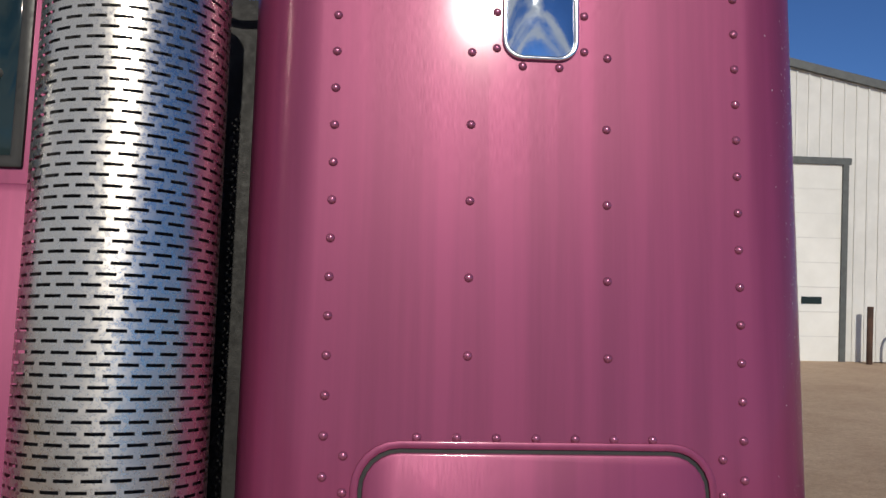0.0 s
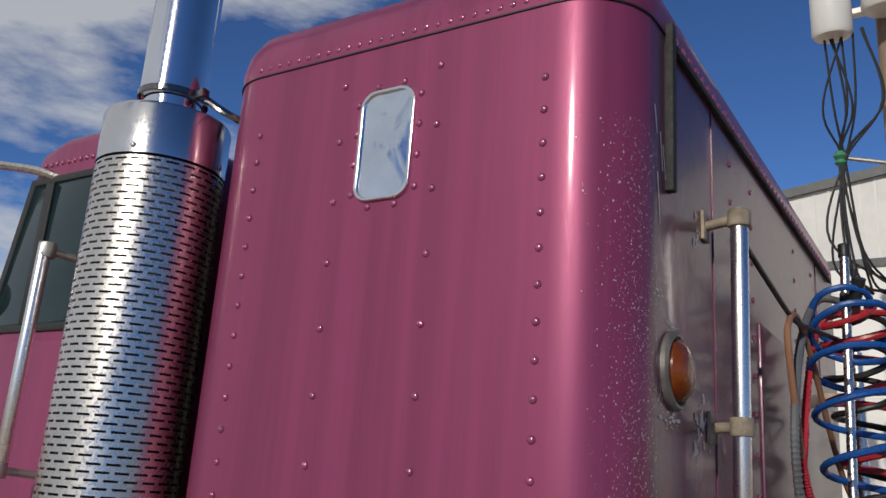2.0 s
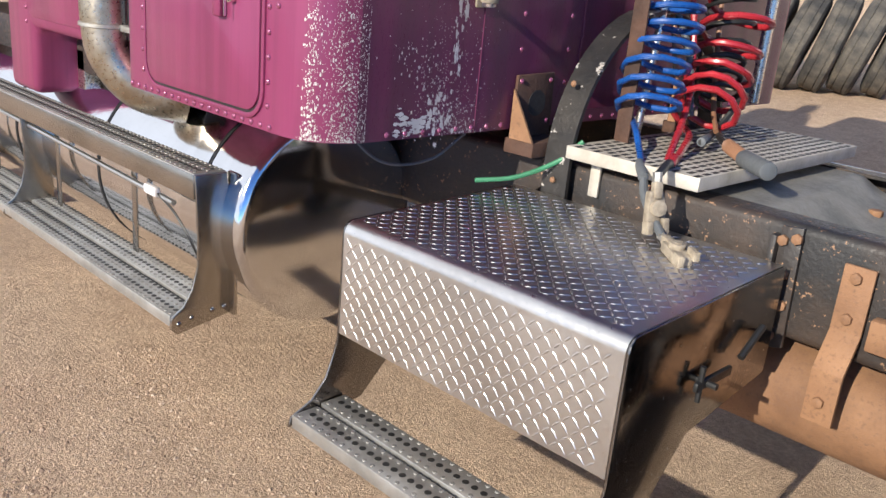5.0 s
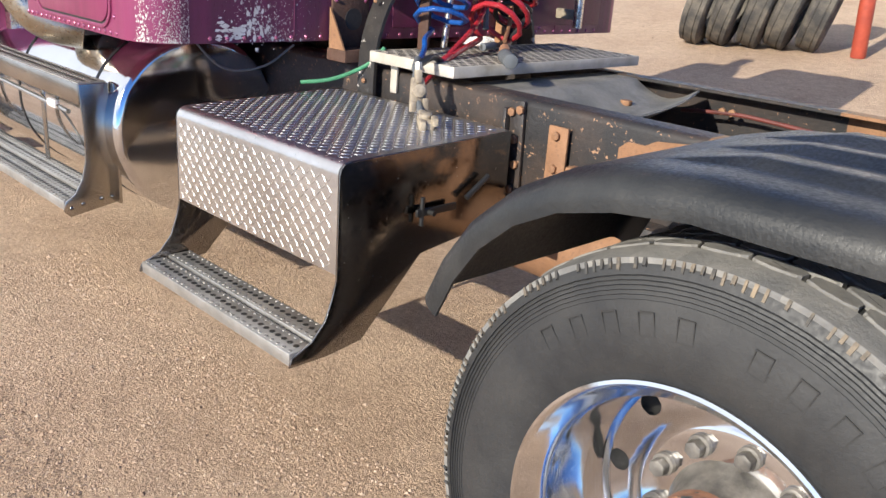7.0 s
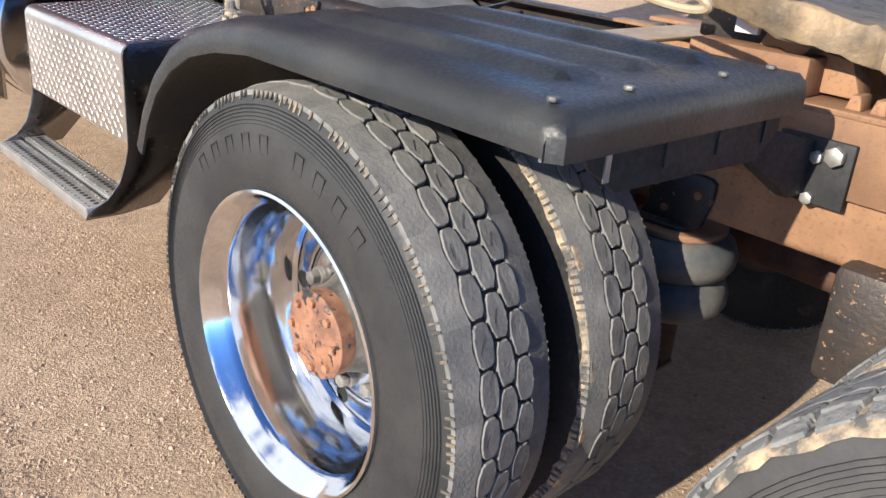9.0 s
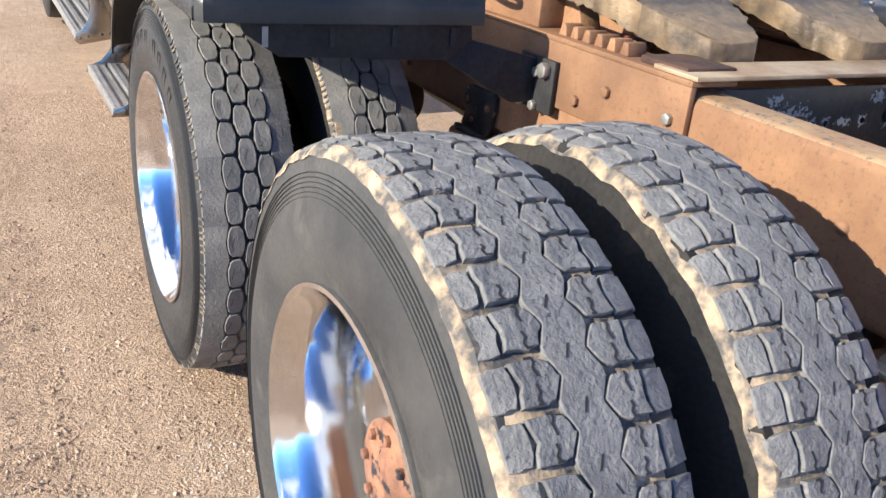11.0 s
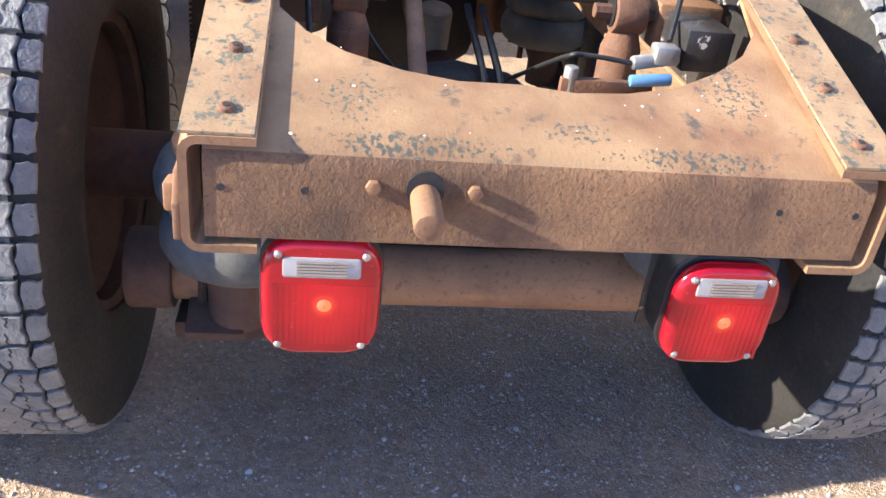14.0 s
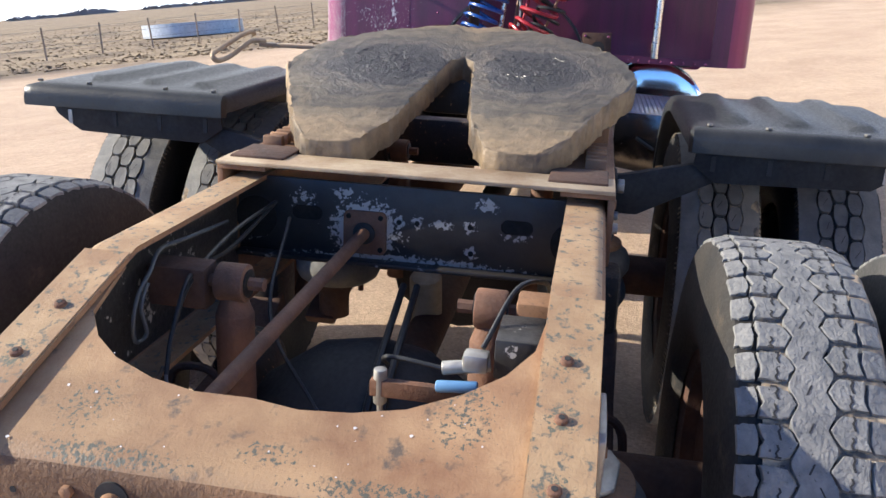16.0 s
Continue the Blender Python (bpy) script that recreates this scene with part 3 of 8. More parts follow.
def bend(points, steps=10):
    """A smooth line through the given points."""
    p = [Vector(q) for q in points]
    p = [2 * p[0] - p[1], *p, 2 * p[-1] - p[-2]]
    out = []
    for a, b, c, d in zip(p, p[1:], p[2:], p[3:]):
        for k in range(steps):
            t = k / steps
            out.append(0.5 * (2 * b + (c - a) * t + (2 * a - 5 * b + 4 * c - d) * t * t + (3 * b - a - 3 * c + d) * t ** 3))
    return out + [p[-2]]


def roundrect(x0, x1, y0, y1, r, n=6):
    out = []
    for cx, cy, a in ((x1 - r, y1 - r, 0), (x0 + r, y1 - r, 90), (x0 + r, y0 + r, 180), (x1 - r, y0 + r, 270)):
        for k in range(n + 1):
            t = radians(a + 90 * k / n)
            out.append((cx + r * math.cos(t), cy + r * math.sin(t)))
    return out


def dome(r, h, n=10):
    """A rivet head, standing along +z."""
    b = bmesh.new()
    rings = [[b.verts.new((r * math.cos(a) * math.cos(2 * math.pi * k / n), r * math.cos(a) * math.sin(2 * math.pi * k / n), h * math.sin(a))) for k in range(n)] for a in (0, 0.5, 1.0)]
    top = b.verts.new((0, 0, h))
    for r0, r1 in zip(rings, rings[1:]):
        for k in range(n):
            b.faces.new((r0[k], r0[(k + 1) % n], r1[(k + 1) % n], r1[k]))
    for k in range(n):
        b.faces.new((rings[-1][k], rings[-1][(k + 1) % n], top))
    return b


def hexhead(r, h):
    b = cylbm((0, 0, 0), (0, 0, h), r, n=6, bevel=r * 0.12)
    return b


def piece(name, me, parent, m, label=""):
    ob = new(name, me)
    ob.parent = parent
    ob.matrix_basis = Matrix.Translation(-ORIGIN[parent.name]) @ m
    if label:
        ob["label"] = label
    return ob


def meshof(name, bm, material, smooth=40):
    me = bpy.data.meshes.new(name)
    bm.to_mesh(me)
    bm.free()
    return finish(me, material, smooth)


FACE_L = Matrix.Rotation(radians(90), 4, "X")      # +z turned to -y
FACE_R = Matrix.Rotation(radians(90), 4, "Y")      # +z turned to +x


# ---------- ground ----------
def clampd(v, w):
    return v - max(-w, min(w, v))


def ground_z(x, y):
    near = -0.034 + 0.122 * clampd(y, 1.7) - 0.0183 * clampd(x - 5, 9)
    return near


def axis_steps(centre):
    s = [0.0]
    step = 0.5
    while s[-1] < 4200:
        s.append(s[-1] + step)
        step *= 1.16 if s[-1] > 4 else 1.0
    return [centre - v for v in reversed(s[1:])] + [centre + v for v in s]


def ground():
    xs, ys = axis_steps(5.0), axis_steps(0.0)
    verts = [(x, y, ground_z(x, y) + (0.012 * noise.noise(Vector((x * 0.9, y * 0.9, 0))) if abs(y) > 1.8 else 0.0)) for y in ys for x in xs]
    nx = len(xs)
    faces = [(j * nx + i, j * nx + i + 1, (j + 1) * nx + i + 1, (j + 1) * nx + i) for j in range(len(ys) - 1) for i in range(nx - 1)]
    me = bpy.data.meshes.new("ground")
    me.from_pydata(verts, [], faces)
    finish(me, GRAVEL, 60)
    ob = new("ground", me)
    return tagged(ob, "dry sandy gravel yard sloping away into open farmland", "ground", kind="structure")


ground()


def pebbles(seed, count, spot, material, label):
    """Loose stones as one sheet of small faceted lumps; spot(k, rng) gives place and size."""
    rng = random.Random(seed)
    base = [(1, 0, 0), (-1, 0, 0), (0, 1, 0), (0, -1, 0), (0, 0, 0.8), (0.6, 0.6, 0.4), (-0.6, 0.5, 0.35), (0.55, -0.6, 0.4), (-0.6, -0.6, 0.3)]
    tri = [(0, 5, 7), (0, 2, 5), (2, 6, 5), (2, 1, 6), (1, 8, 6), (1, 3, 8), (3, 7, 8), (3, 0, 7), (4, 5, 6), (4, 6, 8), (4, 8, 7), (4, 7, 5)]
    vs, fs = [], []
    for k in range(count):
        x, y, s = spot(k, rng)
        a = rng.uniform(0, 6.28)
        z = ground_z(x, y) - 0.1 * s
        n = len(vs)
        for px, py, pz in base:
            j = rng.uniform(0.7, 1.25)
            vs.append((x + s * j * (px * math.cos(a) - py * 0.8 * math.sin(a)), y + s * j * (px * math.sin(a) + py * 0.8 * math.cos(a)), z + s * j * pz))
        fs += [(a0 + n, b0 + n, c0 + n) for a0, b0, c0 in tri]
    me = bpy.data.meshes.new("pebbles")
    me.from_pydata(vs, [], fs)
    finish(me, material, 0)
    tagged(new("pebbles", me), label, "gravel", kind="stuff")


def yard_spot(k, rng):
    if k >= 13000:
        x, y = rng.uniform(2.2, 9.2), -0.85 - 1.9 * rng.random() ** 1.2
    elif k >= 10000:
        x, y = rng.uniform(5.8, 9.2), rng.uniform(-1.1, 1.6)
    elif k < 6500:
        x, y = rng.uniform(1.0, 9.0), rng.choice((rng.uniform(-2.6, -0.6), rng.uniform(-1.9, 1.9)))
    else:
        x, y = rng.uniform(-3, 9), rng.uniform(1.2, 9)
    s = min(0.012, 0.0017 + 0.0014 * rng.expovariate(1.0))
    return x, y, s * 2.2 if y > 4 and x < 5 and rng.random() < 0.6 else s


def grit_spot(k, rng):
    return rng.uniform(5.9, 8.7), rng.uniform(-1.3, 1.6), min(0.011, 0.0018 + 0.0011 * rng.expovariate(1.0))


pebbles(4, 110000, yard_spot, STONE, "loose tan and grey pebbles scattered over the yard")
# pale specks; laid thick at the tail, they also brighten the shaded ground
pebbles(9, 42000, grit_spot, STONE_PALE, "fine pale grit scattered on the packed gravel")


# ---------- the truck ----------
truck = thing("semi_truck", (5.0, 0, 0), "magenta semi truck with sleeper, rusted bare rear frame, dual wheels", "truck")
rivet_me = meshof("rivet", dome(0.0075, 0.005), RIVET)
rust_rivet_me = meshof("rivet", dome(0.014, 0.010), RUST)
SX0, SX1, SY, SZ0, SZ1 = 2.65, 3.61, 1.152, 1.062, 2.525


def plan(x0, x1, hy, rf, rr, n=9):
    """Outline of a body seen from above, with its own corner radii in front and behind."""
    out = []
    for cx, cy, a, r in ((x1 - rr, hy - rr, 0, rr), (x0 + rf, hy - rf, 90, rf), (x0 + rf, -hy + rf, 180, rf), (x1 - rr, -hy + rr, 270, rr)):
        for k in range(n + 1):
            t = radians(a + 90 * k / n)
            out.append((cx + r * math.cos(t), cy + r * math.sin(t)))
    return out


def sleeper():
    body = part("sleeper", extrude(plan(SX0, SX1, SY, 0.125, 0.135), "z", SZ0, SZ1), PURPLE, truck, "magenta riveted sleeper box with chipped rear corner", smooth=30)
    # rear-facing wall gets the paint with shade in its colour
    body.data.materials.append(PURPLE_SHADED)
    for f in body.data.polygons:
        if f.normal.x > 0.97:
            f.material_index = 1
    # roof cap: stacked shrinking outlines
    b = bmesh.new()
    rings = []
    for z, s in ((2.527, 0.002), (2.56, 0.003), (2.60, -0.006), (2.64, -0.03), (2.668, -0.075), (2.68, -0.14)):
        rings.append([b.verts.new((x, y, z)) for x, y in plan(SX0 - s, SX1 + s, SY + s, 0.127 + max(s, -0.09), 0.137 + max(s, -0.09))])
    for r0, r1 in zip(rings, rings[1:]):
        for i in range(len(r0)):
            b.faces.new((r0[i], r0[(i + 1) % len(r0)], r1[(i + 1) % len(r0)], r1[i]))
    b.faces.new(rings[-1])
    b.faces.new(rings[0][::-1])
    part("roof_cap", b, PURPLE, body, smooth=50)
    part("roof_seam", extrude(plan(SX0 - 0.003, SX1 + 0.003, SY + 0.003, 0.127, 0.137), "z", 2.5245, 2.5275), BLACK_H, body, "dark seam under the roof cap")
    # baggage door with its groove and raised lip
    y = -SY
    # black plate shows as a ring: the groove's shade put in as colour
    groove = extrude(roundrect(2.848, 3.405, 1.088, 1.576, 0.065), "y", y - 0.0015, y + 0.01)
    part("door_gasket", groove, BLACK_H, body, "black ring for the shade in the door groove")
    part("door_lip", frame_bm(roundrect(2.840, 3.413, 1.080, 1.584, 0.072), roundrect(2.852, 3.401, 1.092, 1.572, 0.062), y, -0.006), PURPLE, body)
    part("baggage_door", extrude(roundrect(2.858, 3.395, 1.098, 1.566, 0.057), "y", y - 0.007, y + 0.01, bevel=0.004), PURPLE, body, "locked baggage door in the sleeper side")
    part("latch", boxbm(3.225, 3.262, y - 0.028, y - 0.004, 1.30, 1.385, 0.006), PURPLE, body, "magenta paddle latch")
    k = cylbm((3.29, y - 0.004, 1.347), (3.29, y - 0.022, 1.347), 0.012, n=20, bevel=0.002)
    cylbm((3.29, y - 0.02, 1.347), (3.29, y - 0.032, 1.345), 0.006, n=10, bm=k)
    boxbm(3.2885, 3.2915, y - 0.034, y - 0.028, 1.305, 1.348, bm=k)
    part("door_lock", k, CHROME, body, "chrome lock with the key in it")
    # side window
    part("window_frame", frame_bm(roundrect(3.067, 3.194, 2.200, 2.427, 0.034), roundrect(3.0745, 3.1865, 2.2075, 2.4195, 0.028), y, -0.008), CHROME, body, "bright metal window frame")
    # slightly domed pane
    edge = roundrect(3.0735, 3.1875, 2.2065, 2.4205, 0.028)
    dense = []
    for p, q in zip(edge, edge[1:] + edge[:1]):
        k = max(1, int(math.dist(p, q) / 0.012))
        dense += [(p[0] + (q[0] - p[0]) * i / k, p[1] + (q[1] - p[1]) * i / k) for i in range(k)]
    edge = dense
    b = bmesh.new()
    rings = [[b.verts.new((px, y + 0.004, pz)) for px, pz in edge]]
    for sc in (1.0, 0.9, 0.8, 0.7, 0.6, 0.5, 0.4, 0.3, 0.2, 0.1, 0.02):
        rings.append([b.verts.new((3.1305 + (px - 3.1305) * sc, y - 0.003 - 0.008 * (1 - (sc * (px - 3.1305) / 0.057) ** 2) * (1 - (sc * (pz - 2.3135) / 0.107) ** 2), 2.3135 + (pz - 2.3135) * sc)) for px, pz in edge])
    for r0, r1 in zip(rings, rings[1:]):
        for i in range(len(edge)):
            b.faces.new((r0[i], r0[(i + 1) % len(edge)], r1[(i + 1) % len(edge)], r1[i]))
    b.faces.new(rings[-1])
    b.faces.new(rings[0][::-1])
    bmesh.ops.recalc_face_normals(b, faces=b.faces)
    part("side_window", b, MIRROR, body, "silvered sleeper window mirroring the sky", smooth=60)
    pos = []
    for i in range(18):
        z = 1.467 + (i - 2) * 0.0612
        pos += [(2.797, z), (3.460, z)]
    for i in range(7):
        pos.append((2.940 + i * 0.0620, 1.589))
    for z in (1.715, 1.838, 1.962, 2.088, 2.21, 2.335, 2.455):
        pos += [(3.017, z), (3.241, z)] if z < 2.15 else [(3.017, z), (3.243, z)]
    for z in (2.219, 2.281, 2.343, 2.405):
        pos += [(3.058, z), (3.204, z)]
    pos += [(3.101, 2.190), (3.162, 2.190), (3.101, 2.437), (3.163, 2.437)]
    for i in range(26):
        pos.append((2.775 + i * 0.0268, 2.543))
    for i in range(19):
        pos.append((2.76 + i * 0.0375, 1.073))
    for i in range(9):
        pos += [(2.828, 1.12 + i * 0.055), (3.425, 1.12 + i * 0.055)]
    for px, pz in pos:
        piece("rivet", rivet_me, body, Matrix.Translation((px, y - 0.0005, pz)) @ FACE_L)
    # rear wall details
    x = SX1
    for sy in (-0.655, 0.655):
        part("seam", boxbm(x - 0.002, x + 0.003, sy - 0.002, sy + 0.002, SZ0 + 0.003, 2.52), PURPLE_SHADED, body)
    part("rear_skirt", boxbm(x - 0.004, x + 0.006, -0.25, 0.95, 1.10, 2.125, 0.003), PURPLE_SHADED, body, "scuffed rear wall panel")
    part("corner_trim", boxbm(x - 0.004, x + 0.016, -0.968, -0.945, 2.22, 2.55, 0.004), FLATBLACK, body, "dark corner trim strip")
    part("top_trim", boxbm(x - 0.002, x + 0.012, -0.95, 0.95, 2.508, 2.522, 0.003), FLATBLACK, body)
    b = lathe([(0.068, 0.0), (0.068, 0.008), (0.063, 0.013), (0.058, 0.013), (0.055, 0.006)], (0, 0, 0), "x", 40)
    bmesh.ops.translate(b, vec=(x, -0.929, 1.909), verts=b.verts)
    part("marker_lamp_rim", b, HUBCAST, body, "dull metal lamp ring")
    b = lathe([(0.054, 0.0), (0.052, 0.014), (0.04, 0.026), (0.02, 0.032), (0.001, 0.033)], (0, 0, 0), "x", 36)
    bmesh.ops.translate(b, vec=(x + 0.002, -0.929, 1.909), verts=b.verts)
    part("marker_lamp", b, AMBER, body, "amber round marker lamp")
    # grab rail
    part("grab_rail", cylbm((3.665, -0.704, 1.375), (3.687, -0.757, 2.245), 0.0165, n=20, bevel=0.003), DRAWN, body, "bright tubular grab rail")
    for z in (2.225, 1.835, 1.40):
        rx, ry = 3.665 + (z - 1.375) * 0.0253, -0.704 - (z - 1.375) * 0.0609
        b = cylbm((rx, ry, z - 0.017), (rx, ry, z + 0.017), 0.0215, n=20, bevel=0.003)
        cylbm((3.612, ry + 0.03, z), (rx, ry, z), 0.010, n=12, bm=b)
        boxbm(3.610, 3.618, ry + 0.010, ry + 0.052, z - 0.03, z + 0.03, 0.003, bm=b)
        part("rail_bracket", b, TAN, body, "weathered cast rail bracket")
    for yy in (-0.5, -0.3, 0.1, 0.4):
        for i in range(16):
            piece("rivet", rivet_me, body, Matrix.Translation((x, yy + (0.155 if yy > 0 else 0), 1.09 + i * 0.09)) @ FACE_R)
    for i in range(44):
        piece("rivet", rivet_me, body, Matrix.Translation((x + 0.0025, -0.95 + i * 0.0442, 2.543)) @ FACE_R)
    for i in range(34):
        piece("rivet", rivet_me, body, Matrix.Translation((x, -0.95 + i * 0.057, 1.075)) @ FACE_R)
    # paint chips along the rear corner: many small flat flakes proud of the paint
    rng = random.Random(11)
    vs, fs = [], []
    for k in range(6400):
        low = rng.random() ** 1.5
        z = 1.065 + low * 1.25
        a = min(1.56, max(0.3, rng.gauss(1.24 - 0.10 * low, 0.26)))
        if 4300 < k < 4800:
            # bare streak up the edge and scuffs along the foot of the rear wall
            z, a = 1.065 + rng.random() ** 1.6 * 0.42, rng.gauss(0.60, 0.07)
        if 4800 <= k < 5200:
            q = rng.random() ** 2
            z, a = 1.066 + q * 0.22, 2.42 - 0.5 * q + rng.gauss(0, 0.16)
        if 5200 <= k < 6000:
            z, a = 1.07 + 0.55 * rng.random() ** 1.3, rng.gauss(2.35, 0.2)
        r = 0.1365
        s = (0.0005 + 0.0013 * rng.random() ** 3) * (1.0 + 0.8 * (z < 1.35) * rng.random()) * (1.25 if 4300 < k < 5200 else 0.85)
        if 0 <= a <= 1.5708:
            cx, cy = SX1 - 0.135 + r * math.sin(a), -SY + 0.135 - r * math.cos(a)
            tx, ty = math.cos(a), math.sin(a)
        elif a > 1.5708:
            cx, cy, tx, ty = SX1 + 0.0015, -SY + 0.135 + (a - 1.57) * 0.35, 0.0, 1.0
        else:
            cx, cy, tx, ty = SX1 - 0.135 + a * 0.135, -SY - 0.0015, 1.0, 0.0
        n = len(vs)
        m = rng.randint(4, 6)
        w = rng.uniform(0.5, 1.1)
        for j in range(m):
            t = 6.283 * j / m
            q = s * rng.uniform(0.6, 1.3)
            vs.append((cx + q * w * math.cos(t) * tx, cy + q * w * math.cos(t) * ty, z + q * 1.5 * math.sin(t)))
        fs.append(tuple(range(n, n + m)))
    for sy, sz, ln in ((-1.03, 2.36, 0.05), (-1.0, 2.32, 0.07), (-0.985, 2.30, 0.06), (-1.015, 2.24, 0.09)):
        n = len(vs)
        vs += [(SX1 + 0.0015, sy, sz), (SX1 + 0.0015, sy + 0.006, sz), (SX1 + 0.0015, sy + 0.018, sz - ln), (SX1 + 0.0015, sy + 0.014, sz - ln)]
        fs.append((n, n + 1, n + 2, n + 3))
    for sy, sz, ry, rz, cnt in ((-0.775, 2.2, 0.018, 0.03, 5), (-0.755, 1.83, 0.03, 0.035, 9), (-0.80, 1.79, 0.018, 0.014, 4), (-0.735, 1.42, 0.016, 0.06, 9), (-0.725, 1.37, 0.014, 0.03, 5), (-0.93, 1.985, 0.03, 0.008, 6),
                                (-1.0, 1.86, 0.010, 0.016, 5), (-0.94, 1.83, 0.035, 0.012, 7), (-1.0, 2.03, 0.014, 0.008, 3), (-0.83, 1.5, 0.008, 0.03, 4), (-0.80, 1.62, 0.006, 0.02, 3), (-0.79, 1.12, 0.03, 0.04, 9), (-0.87, 1.095, 0.05, 0.02, 10), (-0.74, 1.25, 0.012, 0.05, 5)):
        for k in range(cnt * 6):
            cy, cz, q0 = sy + rng.gauss(0, ry * 0.75), sz + rng.gauss(0, rz * 0.75), 0.05 + 0.28 * rng.random() ** 2.5
            n, m = len(vs), 9
            for j in range(m):
                q = q0 * rng.uniform(0.55, 1.3)
                vs.append((SX1 + 0.0012 + 0.00001 * k, cy + q * ry * math.cos(6.283 * j / m), cz + q * rz * math.sin(6.283 * j / m)))
            fs.append(tuple(range(n, n + m)))
    me = bpy.data.meshes.new("paint_chipping")
    me.from_pydata([tuple(Vector(v) - ORIGIN[body.name]) for v in vs], [], fs)
    finish(me, CHIP, 0)
    ob = new("paint_chipping", me)
    ob.parent = body
    tagged(ob, "bare metal chips in the corner paint", kind="stuff")
    return body


def frame_bm(outer, inner, y, h):
    """A flat ring standing h out of the plane y."""
    b = bmesh.new()
    n = len(outer)
    lo, li = [b.verts.new((p[0], y + 0.004, p[1])) for p in outer], [b.verts.new((p[0], y + 0.004, p[1])) for p in inner]
    ho, hi = [b.verts.new((p[0], y + h, p[1])) for p in outer], [b.verts.new((p[0], y + h, p[1])) for p in inner]
    for i in range(n):
        j = (i + 1) % n
        b.faces.new((lo[i], lo[j], ho[j], ho[i]))
        b.faces.new((ho[i], ho[j], hi[j], hi[i]))
        b.faces.new((hi[i], hi[j], li[j], li[i]))
    bmesh.ops.recalc_face_normals(b, faces=b.faces)
    es = [e for e in b.edges if len(e.link_faces) == 2 and e.calc_face_angle(0) > 0.8]
    bmesh.ops.bevel(b, geom=es, offset=abs(h) * 0.35, segments=2, profile=0.5, affect="EDGES")
    return b


sleeper()


def cab():
    out = [(1.66, 0.90), (1.90, 0.90), (1.905, 1.13), (2.46, 1.13), (2.46, 2.33), (2.41, 2.48), (2.34, 2.535), (2.02, 2.535), (1.91, 2.50), (1.80, 1.96), (1.66, 1.90)]
    body = part("cab", extrude(out, "y", -1.10, 1.10, bevel=0.03, seg=3), PURPLE, truck, "magenta driver cab ahead of the sleeper")
    y = -1.10
    part("door_window", extrude([(1.845, 2.02), (2.28, 2.02), (2.28, 2.36), (2.24, 2.40), (1.925, 2.40)], "y", y - 0.004, y + 0.01, bevel=0.002), GLASS_DK, body, "dark tinted door window")
    part("window_bar", boxbm(1.985, 2.02, y - 0.012, y - 0.002, 2.02, 2.40, 0.003), BLACK_H, body, "black vertical window bar")
    part("window_seal", frame_bm([(1.825, 2.0), (2.30, 2.0), (2.30, 2.37), (2.25, 2.42), (1.91, 2.42)], [(1.85, 2.02), (2.28, 2.02), (2.28, 2.36), (2.24, 2.40), (1.93, 2.40)], y, -0.008), BLACK_H, body)
    part("cab_panel", extrude(roundrect(1.875, 2.37, 1.17, 1.975, 0.05), "y", y - 0.006, y + 0.01, bevel=0.003), PURPLE, body, "riveted rear door panel")
    part("door_handle_plate", extrude(roundrect(1.94, 1.995, 1.41, 1.61, 0.02), "y", y - 0.014, y, bevel=0.003), CHROME, body, "chrome recessed handle plate")
    part("door_handle", boxbm(1.954, 1.98, y - 0.022, y - 0.012, 1.44, 1.52, 0.004), STEEL_DK, body)
    b = cylbm((2.196, -1.212, 1.65), (2.222, -1.226, 2.18), 0.0155, n=18, bevel=0.003)
    part("grab_handle", b, DRAWN, body, "bright tubular cab grab handle")
    for z in (2.165, 1.665):
        hx = 2.196 + (z - 1.65) * 0.049
        b = cylbm((hx, -1.219, z - 0.018), (hx, -1.219, z + 0.018), 0.021, n=18, bevel=0.003)
        cylbm((hx, -1.215, z), (hx + 0.03, -1.095, z - 0.01), 0.009, n=10, bm=b)
        part("handle_bracket", b, GALV, body)
    for i in range(17):
        piece("rivet", rivet_me, body, Matrix.Translation((1.852, y - 0.0005, 1.15 + i * 0.048)) @ FACE_L)
        piece("rivet", rivet_me, body, Matrix.Translation((1.95 + i * 0.025, y - 0.0005, 2.458)) @ FACE_L)
    b = lathe([(0.001, 0.05), (0.03, 0.045), (0.045, 0.02), (0.05, 0.0)], (1.93, -0.93, 2.555), "z", 20)
    part("roof_lamp", b, BLACK_H, body, "small dark roof marker lamp")
    b = tubebm(bend([(1.30, -1.16, 2.54), (1.6, -1.15, 2.505), (1.914, -1.12, 2.447), (2.03, -1.09, 2.41)]), 0.012, 8)
    part("mirror_arm", b, BRUSHED, body, "bright mirror arm")
    b = tubebm(bend([(1.30, -1.25, 2.03), (1.6, -1.18, 1.985), (1.87, -1.09, 1.965)]), 0.010, 8)
    part("mirror_arm", b, BRUSHED, body)
    b = lathe([(0.001, 0.02), (0.05, 0.018), (0.07, 0.008), (0.075, -0.01), (0.05, -0.03), (0.001, -0.035)], (1.55, -1.14, 2.12), "x", 24)
    part("spot_mirror", b, BLACK_H, body, "round convex mirror")
    part("cab_hinge", boxbm(1.775, 1.79, y - 0.02, y - 0.002, 1.48, 1.66, 0.004), BLACK_H, body, "black door hinge")
    # front wing and bonnet side seen past the cab
    out = [(-1.2, 0.75)] + [(-0.2 + 0.72 * math.cos(radians(a)), 0.52 + 0.62 * math.sin(radians(a))) for a in range(150, 9, -14)] + [(0.55, 0.62), (0.55, 1.45), (-1.2, 1.35)]
